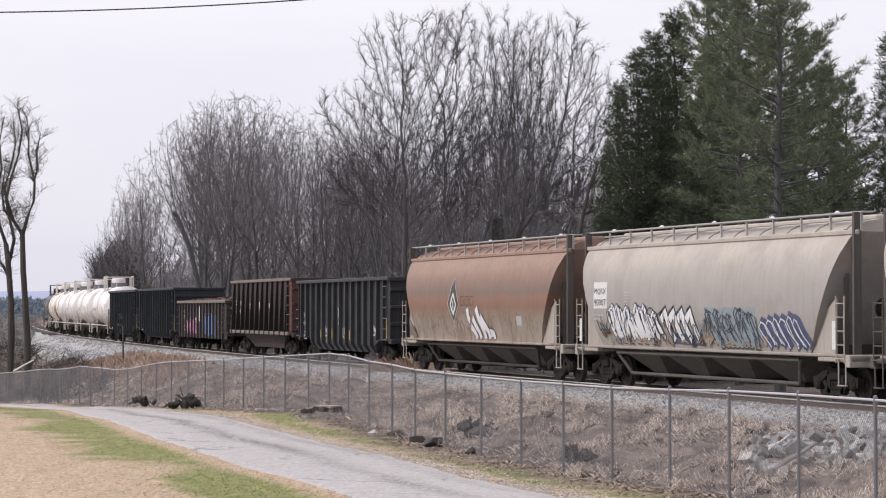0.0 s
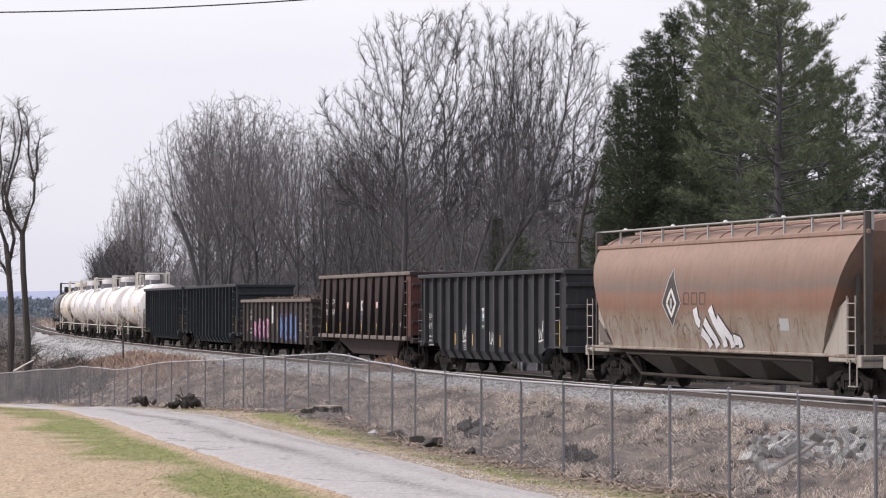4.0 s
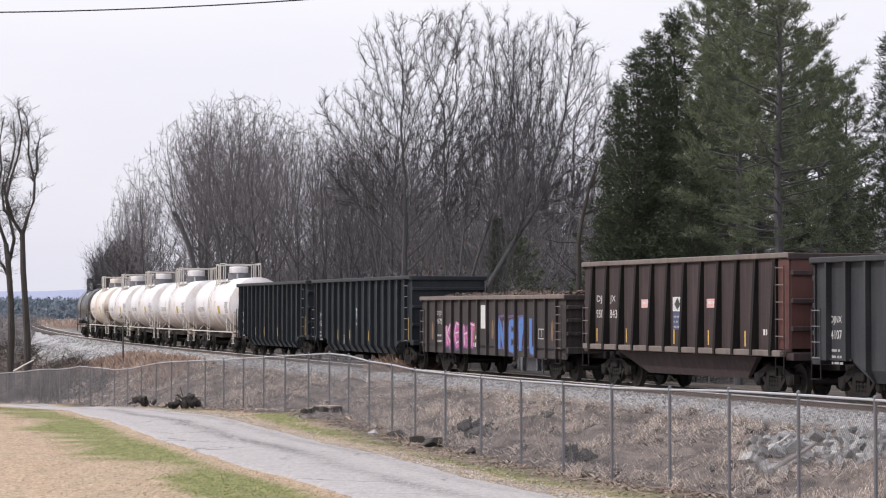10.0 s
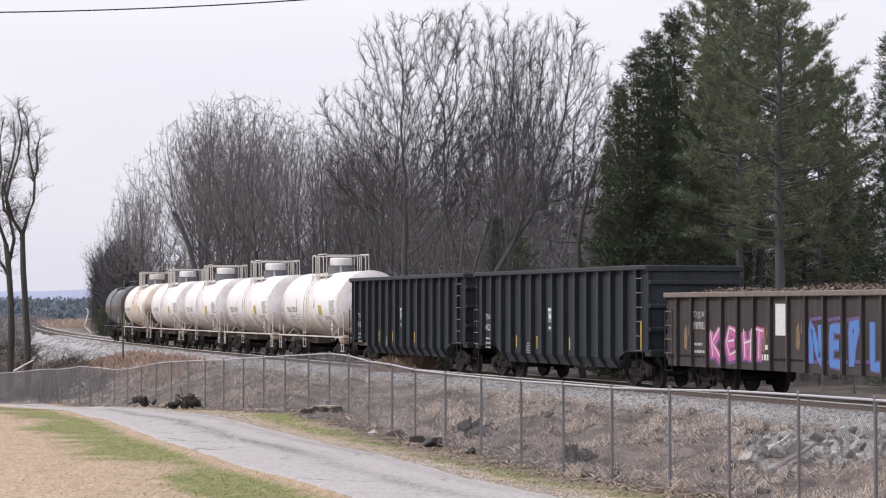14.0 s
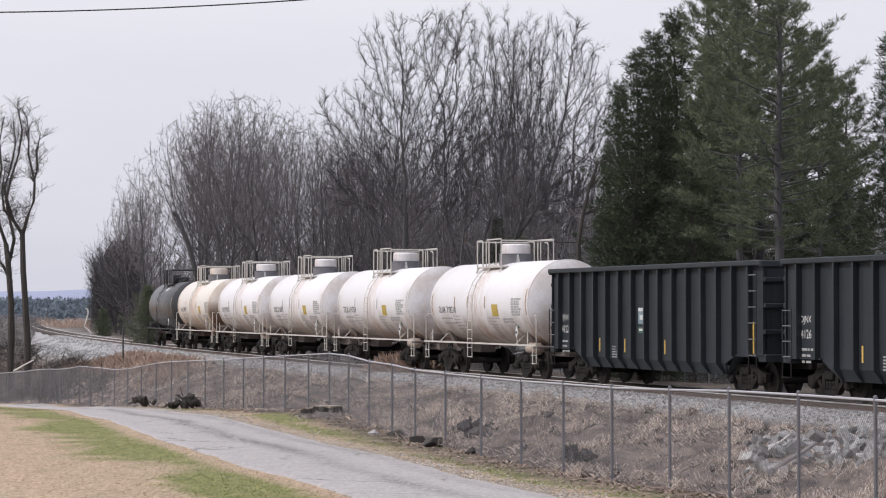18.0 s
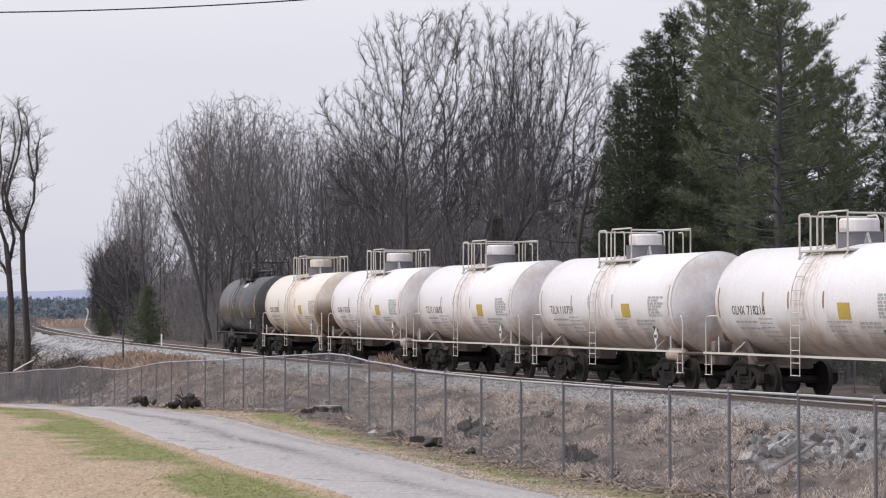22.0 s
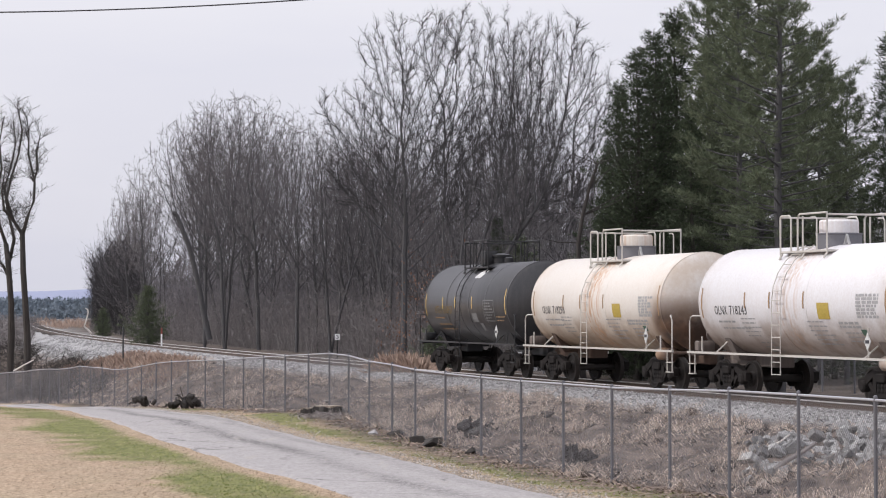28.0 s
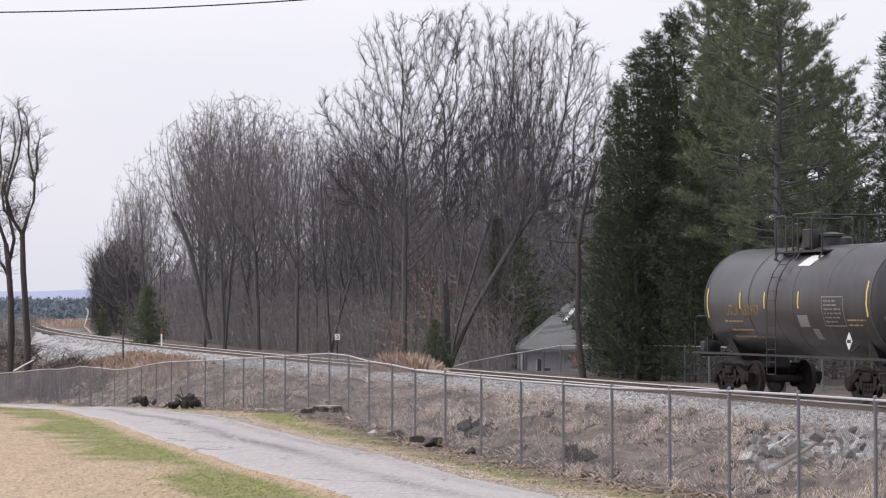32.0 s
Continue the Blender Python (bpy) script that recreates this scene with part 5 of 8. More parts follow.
def low_gondola(at_s):
    length, top, posts = 14.75, 2.66, 15
    car_ob, _ = gondola(at_s, length, top, M_GON_BROWN, "dark brown low gondola heaped with scrap, pink and blue graffiti", "DJJX", "", 5.6, width=1.50, belly=False, posts=posts, tub=0.72, sill_z=1.02, chord_mat=M_SILL, kind_of="low", seed=4)
    inner = lambda x, z: -1.50 + RECESS["low"]
    g = lambda i: post_gap(length, posts, i)
    for e in (-1, 1):
        lettering(car_ob, "DJJX", g(1) - 0.44, 2.02, 0.70, 0.20, M_WHITE, inner)
    lettering(car_ob, "19703", g(1) - 0.44, 1.74, 0.72, 0.20, M_WHITE, inner)
    bars(car_ob, g(1) - 0.4, 1.30, 0.75, 2, M_GREYLET, inner, 0.2, 0.07, 3)
    sheet(car_ob, "panel", g(6) - 0.30, g(6) + 0.30, 1.62, 2.42, M_WHITE, inner, label="chipped white panel")
    bars(car_ob, g(5) - 0.35, 1.25, 0.8, 1, M_WHITE, inner, 0.2, 0.12, 5)
    bars(car_ob, g(5) - 0.3, 0.98, 0.7, 1, M_WHITE, inner, 0.2, 0.15, 6)
    # the pink tag across four spaces, one letter each
    def glyph(i, lines):
        cx = g(i)
        return [[(cx + a, 0.92 + b) for a, b in l] for l in lines]
    pk = glyph(2, [[(-0.30, 0.75), (-0.18, 0.05)], [(0.25, 0.80), (-0.22, 0.42), (0.32, 0.0)]]) + glyph(3, [[(0.28, 0.72), (-0.1, 0.82), (-0.28, 0.45), (-0.1, 0.1), (0.3, 0.2)], [(-0.2, 0.45), (0.2, 0.5)]]) \
        + glyph(4, [[(-0.2, 0.78), (-0.12, 0.05)], [(0.25, 0.8), (0.18, 0.02)], [(-0.2, 0.42), (0.2, 0.48)]])
    x5 = g(4) + 0.52
    pk += [[(x5 - 0.05, 1.72), (x5 + 0.42, 1.66)], [(x5 + 0.18, 1.66), (x5 + 0.15, 0.95)]]
    spray(car_ob, "graffiti", [[(a - 0.03, b - 0.05) for a, b in l] for l in pk], 0.37, M_PURPLE, inner, 0.005, "dark edge of the graffiti")
    spray(car_ob, "graffiti", pk, 0.27, M_PINK, inner, 0.008, "pink graffiti letters")
    spray(car_ob, "graffiti", [[(a, b + 0.06) for a, b in l] for l in pk], 0.05, M_WHITE, inner, 0.016, "white highlights of the graffiti")
    purple = [[(g(i) - 0.40, 0.82 + 0.02 * i), (g(i) + 0.40, 0.84 + 0.02 * i)] for i in (8, 9, 10, 11)] + [[(g(i) - 0.36, 2.02), (g(i) + 0.36, 2.08)] for i in (8, 9, 10)]
    spray(car_ob, "graffiti", purple, 0.09, M_PURPLE, inner, 0.006, "purple edge of the graffiti")
    bl = [[(g(8) - 0.26, 0.95), (g(8) - 0.28, 1.92), (g(8) + 0.22, 0.98), (g(8) + 0.22, 1.90)], [(g(9) + 0.30, 1.82), (g(9) - 0.16, 1.82), (g(9) - 0.18, 0.98), (g(9) + 0.26, 0.96)], [(g(9) - 0.16, 1.42), (g(9) + 0.22, 1.42)],
          [(g(10) + 0.26, 1.92), (g(10) - 0.16, 1.90), (g(10) - 0.12, 0.92)], [(g(10) + 0.2, 1.90), (g(10) - 0.02, 1.4), (g(10) - 0.1, 0.95)], [(g(11) - 0.06, 1.98), (g(11) - 0.06, 0.94), (g(11) + 0.30, 0.94)]]
    spray(car_ob, "graffiti", bl, 0.31, M_PURPLE, inner, 0.008, "purple edge of the graffiti")
    spray(car_ob, "graffiti", bl, 0.22, M_BLUE, inner, 0.013, "blue graffiti letters")
    spray(car_ob, "stencil_box", [[(g(12) - 0.3, 1.64), (g(12) + 0.35, 1.64), (g(12) + 0.35, 1.34), (g(12) - 0.3, 1.34), (g(12) - 0.3, 1.64)], [(g(12), 1.64), (g(12), 1.4)]], 0.04, M_GREYLET, inner)
    for i, z in ((0, 1.5), (5, 1.5), (7, 1.6), (13, 1.6)):
        blob(car_ob, "rubbed_patch", [[(g(i) - 0.13, z - 0.28), (g(i) + 0.05, z - 0.34), (g(i) + 0.10, z - 0.02), (g(i) + 0.02, z + 0.36), (g(i) - 0.10, z + 0.22)], [(g(i) + 0.12, z + 0.12), (g(i) + 0.20, z + 0.05), (g(i) + 0.16, z + 0.40)]], M_RUBBED, inner)
    # the load
    r = random.Random(9)
    spots = []
    for _ in range(3200):
        x = r.uniform(-6.6, 6.9)
        y = r.uniform(-1.3, 1.3)
        hump = 0.10 + 0.19 * (1 - (y / 1.4) ** 2) * (0.6 + 0.4 * math.sin(x * 0.9 + 1)) * smooth01((x + 6.9) / 2.0) + 0.04
        spots.append((x, y, top - 0.12 + hump + r.uniform(-0.05, 0.05), (r.uniform(0.03, 0.13), r.uniform(0.015, 0.07), r.uniform(0.008, 0.04)), r.uniform(0, 6.3), r.uniform(-1.0, 1.0)))
    load = scatter("scrap_load", M_SCRAP, "loose brown scrap metal heap", spots, [pebble(40 + k, 1.0) for k in range(7)])
    base = Mesh()
    rings = []
    for i in range(25):
        x = -7.2 + 14.4 * i / 24
        rings.append([(x, y, top - 0.06 + 0.20 * (1 - (y / 1.45) ** 2) * (0.6 + 0.4 * math.sin(x * 0.9 + 1)) * float(smooth01((x + 6.9) / 2.0))) for y in (-1.38, -0.7, 0, 0.7, 1.38)])
    base.loft(rings, closed=False)
    load.parent = car_ob
    part("scrap_bed", base, M_SCRAP, car_ob)
    return car_ob


def oxide_gondola(at_s):
    length, top, posts = 13.6, 3.62, 12
    car_ob, _ = gondola(at_s, length, top, M_GON_OX, "rusty oxide-brown high-sided gondola with a dusty side ledge", "DJJX", "", 5.2, width=1.50, belly=False, posts=posts, tub=1.22, sill_z=1.12, chord_mat=M_SILL, kind_of="old", seed=6)
    inner = lambda x, z: -1.50 + RECESS["old"]
    g = lambda i: post_gap(length, posts, i)
    for s in (-1, 1):
        m = Mesh().bevbox(-length / 2 + 0.25, length / 2 - 0.25, min(s * 1.40, s * 1.60), max(s * 1.40, s * 1.60), 1.09, 1.25, 0.02)
        part("side_ledge", m, M_SILL, car_ob, "dusty side ledge")
        m = Mesh()
        rise = 4.0
        m.loft([[(-rise - 0.6, s * 1.25, 1.06), (-rise + 1.2, s * 1.05, 0.46), (-rise + 1.2, s * 0.95, 0.46), (-rise - 0.6, s * 1.1, 1.06)], [(rise + 0.6, s * 1.25, 1.06), (rise - 0.4, s * 1.05, 0.46), (rise - 0.4, s * 0.95, 0.46), (rise + 0.6, s * 1.1, 1.06)]])
        part("belly_sheet", m, M_GON_OX, car_ob)
    part("belly_floor", Mesh().box(-2.9, 3.7, -1.05, 1.05, 0.46, 0.50), M_GON_OX, car_ob)
    for s in (-1, 1):
        part("end_panel", Mesh().box(length / 2 - 0.60, length / 2 - 0.02, min(s * 1.41, s * 1.44), max(s * 1.41, s * 1.44), 1.28, top - 0.08), M_OXRED, car_ob, "faded red end panel")
    part("end_sheet", Mesh().box(length / 2 + 0.002, length / 2 + 0.02, -1.40, 1.40, 1.3, top - 0.1), M_OXRED, car_ob, "faded red end sheet")
    lettering(car_ob, "DJ", g(0) - 0.34, 2.44, 0.40, 0.25, M_WHITE, inner)
    lettering(car_ob, "JX", g(1) - 0.42, 2.44, 0.42, 0.25, M_WHITE, inner)
    lettering(car_ob, "950", g(0) - 0.38, 2.02, 0.54, 0.25, M_WHITE, inner)
    lettering(car_ob, "843", g(1) - 0.44, 2.02, 0.55, 0.25, M_WHITE, inner)
    sheet(car_ob, "panel", g(5) - 0.32, g(5) + 0.32, 2.22, 2.62, M_WHITE, inner, label="white panel with a dark diamond")
    blob(car_ob, "diamond_mark", [[(g(5) - 0.2, 2.42), (g(5), 2.25), (g(5) + 0.2, 2.42), (g(5), 2.6)]], M_BLACK, inner, 0.010)
    sheet(car_ob, "panel", g(5) - 0.32, g(5) + 0.32, 1.72, 2.20, M_NAVY, inner)
    bars(car_ob, g(5) - 0.25, 2.05, 0.5, 3, M_GREYLET, inner, 0.14, 0.05, 3)
    for i in (3, 7):
        sheet(car_ob, "panel", g(i) - 0.30, g(i) + 0.30, 2.32, 2.56, plain("faded_pink_notice", (0.62, 0.36, 0.35)), inner, label="faded pink notice")
        bars(car_ob, g(i) - 0.22, 2.42, 0.45, 1, M_WHITE, inner, 0.1, 0.08, 5)
    for i in (0, 2, 5, 7, 9):
        x = g(i) + 0.02 * i
        sheet(car_ob, "reflector", x - 0.38, x - 0.30, 1.32, 1.72, M_YELLOW, inner)
    bars(car_ob, g(10) - 0.2, 1.62, 0.3, 1, M_WHITE, inner, 0.1, 0.15, 7)
    return car_ob


# ---- covered hoppers ----
def covered_hopper(at_s, length, mat, label, truck=7.2, seed=1):
    car_ob = thing("covered_hopper", label, "hopper car", "freight train")
    h = length / 2
    trim = M_HOP_GREY if seed == 3 else M_DUST
    prof = [(1.43, 1.20), (1.45, 1.40), (1.52, 1.62), (1.585, 2.1), (1.60, 2.6), (1.575, 3.1), (1.47, 3.55), (1.27, 3.95), (1.12, 4.14)]

    def surf(x, z):
        return -float(np.interp(z, [p[1] for p in prof], [p[0] for p in prof]))

    def inset(z):
        return 0.28 + 1.55 * max(0.0, (4.14 - z) / 2.74) ** 1.25
    # the round-sided body; the end slope sheets lean inwards towards the foot
    zs = np.linspace(1.20, 4.14, 17)
    ring = [(-surf(0, z), z) for z in zs]
    rings = []
    for e in (-1, 1):
        rings.append([(e * (h - inset(z)), y, z) for y, z in ring] + [(e * (h - inset(z)), -y, z) for y, z in reversed(ring)])
    mid = [[(x, y, z) for y, z in ring] + [(x, -y, z) for y, z in reversed(ring)] for x in (-h + 2.4, 0.0, h - 2.4)]
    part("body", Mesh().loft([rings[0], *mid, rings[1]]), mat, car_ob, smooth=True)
    # roof: a low arch with hoops, an eave strip
    m = Mesh()
    arch = [(1.14, 4.14), (0.98, 4.28), (0.70, 4.40), (0.36, 4.46), (0, 4.48), (-0.36, 4.46), (-0.70, 4.40), (-0.98, 4.28), (-1.14, 4.14)]
    m.loft([[(x, y, z) for y, z in arch] for x in (-h + 0.55, h - 0.45)])
    roof = part("roof", m, M_HOP_GREY if seed == 3 else mat, car_ob, smooth=True)
    for i in range(11):
        x = -h + 0.9 + (length - 1.7) * i / 10
        hm = Mesh()
        hm.loft([[(x - 0.025, y * 1.01, z + 0.03) for y, z in arch], [(x + 0.025, y * 1.01, z + 0.03) for y, z in arch]])
        part("roof_hoop", hm, mat, roof)
    for s in (-1, 1):
        part("eave", Mesh().bevbox(-h + 0.1, h - 0.1, min(s * 1.10, s * 1.22), max(s * 1.10, s * 1.22), 4.06, 4.18, 0.02), mat, car_ob)
        # running boards on posts
        rb = Mesh().box(-h - 0.1, h + 0.1, min(s * 0.82, s * 1.12), max(s * 0.82, s * 1.12), 4.585, 4.62)
        for i in range(12):
            x = -h + 0.1 + (length - 0.2) * i / 11
            rb.box(x - 0.025, x + 0.025, s * 1.06 - 0.025, s * 1.06 + 0.025, 4.16, 4.59)
        part("running_board", rb, M_GREYLET, car_ob, "grey running board on posts")
    hm = Mesh().bevbox(-h + 0.8, h - 0.8, -0.26, 0.26, 4.46, 4.58, 0.03)
    part("hatch_cover", hm, mat, roof)
    for i in range(5):
        x = -h + 1.6 + (length - 3.2) * i / 4
        part("hatch_latch", Mesh().lathe([(4.60, 0.07), (4.64, 0.07), (4.68, 0.03)], 10, "z", (x, -0.9, 0)), M_WHITE, roof)
    # side sill, end platforms, end posts, slope braces
    for s in (-1, 1):
        m = Mesh().bevbox(-h + 0.3, h - 0.3, min(s * 1.34, s * 1.47), max(s * 1.34, s * 1.47), 1.13, 1.21, 0.02)
        part("side_sill", m, mat, car_ob)
        for e in (-1, 1):
            m = Mesh()
            xe = e * (h - 0.12)
            m.box(min(xe, xe - e * 0.09), max(xe, xe - e * 0.09), min(s * 1.05, s * 1.25), max(s * 1.05, s * 1.25), 1.1, 4.6)
            m.box(min(xe - e * 0.62, xe - e * 0.70), max(xe - e * 0.62, xe - e * 0.70), min(s * 1.05, s * 1.15), max(s * 1.05, s * 1.15), 1.1, 4.2)
            part("end_post", m, M_HOP_GREY, car_ob)
            m = Mesh()
            for x in (xe, xe - e * 0.42):
                m.tube([(x, s * 1.52, 1.0), (x, s * 1.52, 2.6)], 0.018, 5)
            for k in range(5):
                m.tube([(xe, s * 1.52, 1.1 + 0.33 * k), (xe - e * 0.42, s * 1.52, 1.1 + 0.33 * k)], 0.016, 5)
            part("ladder", m, trim, car_ob, smooth=True)
            m = Mesh()
            for x in (xe, xe - e * 0.36):
                m.tube([(x, s * 1.48, 1.1), (x, s * 1.48, 0.45)], 0.02, 5)
            m.box(min(xe, xe - e * 0.36), max(xe, xe - e * 0.36), s * 1.48 - 0.05, s * 1.48 + 0.05, 0.45, 0.475)
            part("step", m, trim, car_ob)
            # the dusty side plate below the slope sheet
            tri = [(e * (h - 0.72), 1.15), (e * (h - inset(1.25) - 0.06), 1.15), (e * (h - inset(1.6) - 0.02), 1.55), (e * (h - inset(2.35)), 2.30), (e * (h - 0.72), 2.55)]
            part("side_plate", Mesh().loft([[(x, s * 1.40, z) for x, z in tri], [(x, s * 1.37, z) for x, z in tri]]), trim, car_ob, "pale dusty side plate")
    for e in (-1, 1):
        m = Mesh().bevbox(min(e * (h - 1.6), e * (h + 0.1)), max(e * (h - 1.6), e * (h + 0.1)), -1.45, 1.45, 1.02, 1.14, 0.02)
        m.bevbox(min(e * (h - 0.12), e * (h + 0.1)), max(e * (h - 0.12), e * (h + 0.1)), -1.5, 1.5, 0.9, 1.2, 0.02)
        part("end_platform", m, trim, car_ob)
        m = Mesh()
        for k in range(9):
            z = 1.35 + 0.36 * k
            m.tube([(e * (h - 0.02), 0.6, z), (e * (h - 0.02), 1.05, z)], 0.016, 5)
        m.tube([(e * (h - 0.02), 0.6, 1.2), (e * (h - 0.02), 0.6, 4.5)], 0.018, 5)
        part("end_ladder", m, M_HOP_GREY, car_ob, smooth=True)
    part("brake_wheel", Mesh().lathe([(h + 0.02, 0.04), (h + 0.03, 0.28), (h + 0.07, 0.28), (h + 0.08, 0.04)], 20, "x", (0, -0.5, 2.3)), M_TRUCK, car_ob, smooth=True)
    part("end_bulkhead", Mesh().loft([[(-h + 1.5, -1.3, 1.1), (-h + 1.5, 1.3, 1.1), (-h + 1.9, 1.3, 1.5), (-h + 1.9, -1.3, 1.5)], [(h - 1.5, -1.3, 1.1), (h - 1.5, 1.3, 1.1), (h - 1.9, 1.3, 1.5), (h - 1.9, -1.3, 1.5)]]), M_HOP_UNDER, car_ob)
    # hopper bays
    n = 4
    span = 2 * (truck - 1.5)
    for i in range(n):
        x = -truck + 1.5 + span * (i + 0.5) / n
        w = span / n * 0.49
        m = Mesh()
        m.loft([[(x - w, -1.38, 1.18), (x + w, -1.38, 1.18), (x + w, 1.38, 1.18), (x - w, 1.38, 1.18)], [(x - 0.42, -0.55, 0.42), (x + 0.42, -0.55, 0.42), (x + 0.42, 0.55, 0.42), (x - 0.42, 0.55, 0.42)]])
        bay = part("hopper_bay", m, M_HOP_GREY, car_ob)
        part("outlet_gate", Mesh().bevbox(x - 0.5, x + 0.5, -0.65, 0.65, 0.30, 0.42, 0.02), M_TRUCK, bay)
    for s in (-1, 1):
        m = Mesh()
        m.tube([(-truck + 1.4, s * 1.30, 1.02), (truck - 1.4, s * 1.30, 1.02)], 0.055, 8)
        m.tube([(-truck + 1.9, s * 1.05, 0.42), (truck - 1.9, s * 1.05, 0.42)], 0.05, 8)
        for e in (-1, 1):
            m.tube([(e * (truck - 1.4), s * 1.30, 1.02), (e * (truck - 1.9), s * 1.05, 0.42)], 0.05, 8)
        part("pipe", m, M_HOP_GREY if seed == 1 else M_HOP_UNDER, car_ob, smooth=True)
    part("centre_sill", Mesh().bevbox(-h - 0.2, h + 0.2, -0.24, 0.24, 0.74, 1.02, 0.02), M_TRUCK, car_ob)
    trucks(car_ob, truck)
    couplers(car_ob, h + 0.1)
    TRAIN.append((car_ob, at_s, truck))
    return car_ob, surf


def build_train():
    hop = 17.0
    covered_hopper(-86.0, hop, M_HOP_TAN, "faded grey covered hopper behind a handrail", seed=3)
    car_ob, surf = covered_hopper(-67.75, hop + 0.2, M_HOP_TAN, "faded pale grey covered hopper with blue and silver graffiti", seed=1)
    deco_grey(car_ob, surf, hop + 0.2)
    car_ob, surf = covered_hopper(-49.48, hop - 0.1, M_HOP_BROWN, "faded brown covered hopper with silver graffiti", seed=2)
    deco_brown(car_ob, surf, hop)
    g5, g, inner = tall_gondola(-31.70, M_GON, "4107", "blue-black high-sided gondola with white paint tags", seed=1)
    r = random.Random(3)
    for i, mark in ((4, 0), (7, 1), (12, 0)):
        cx = g(i)
        if mark == 0:
            lines = [[(cx - 0.34, 1.55), (cx - 0.28, 1.22), (cx - 0.16, 1.50), (cx - 0.10, 1.20), (cx + 0.06, 1.82)], [(cx - 0.05, 1.45), (cx + 0.16, 1.62), (cx + 0.10, 1.18), (cx + 0.30, 1.30)], [(cx - 0.36, 1.14), (cx + 0.34, 1.24)], [(cx + 0.2, 1.70), (cx + 0.24, 1.40), (cx + 0.38, 1.62)]]
        else:
            lines = [[(cx - 0.34, 1.52), (cx - 0.32, 1.14), (cx - 0.16, 1.08), (cx - 0.08, 1.50)], [(cx + 0.22, 1.60), (cx + 0.04, 1.42), (cx + 0.06, 1.14), (cx + 0.30, 1.06)], [(cx - 0.06, 1.30), (cx + 0.10, 1.02), (cx + 0.14, 0.98)]]
        spray(g5, "graffiti", [[(a, b + (0.1 if i == 12 else 0)) for a, b in l] for l in lines], 0.058, M_WHITE, inner, 0.012, "white paint scrawl")
    oxide_gondola(-16.2)
    low_gondola(-0.45)
    tall_gondola(15.65, M_GON_GREEN, "4126", "green-black high-sided gondola with a white snow rim", seed=2)
    tall_gondola(31.75, M_GON_GREEN, "4122", "green-black high-sided gondola coupled to a white tank car", seed=3)
    white = "white cylindrical tank car with a caged manway and black lettering"
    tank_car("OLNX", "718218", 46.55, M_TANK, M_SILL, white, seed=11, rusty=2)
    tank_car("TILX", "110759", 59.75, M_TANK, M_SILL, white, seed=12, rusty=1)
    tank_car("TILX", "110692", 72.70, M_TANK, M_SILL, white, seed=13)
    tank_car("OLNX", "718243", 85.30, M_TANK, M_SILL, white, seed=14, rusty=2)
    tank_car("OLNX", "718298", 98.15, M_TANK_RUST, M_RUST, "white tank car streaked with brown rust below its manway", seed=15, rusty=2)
    tank_car("UTLX", "630957", 110.2, M_TANK_BLACK, M_IRON_BLACK, "black tank car with gold lettering at the end of the train", length=9.0, truck=3.75, black=True, seed=16)


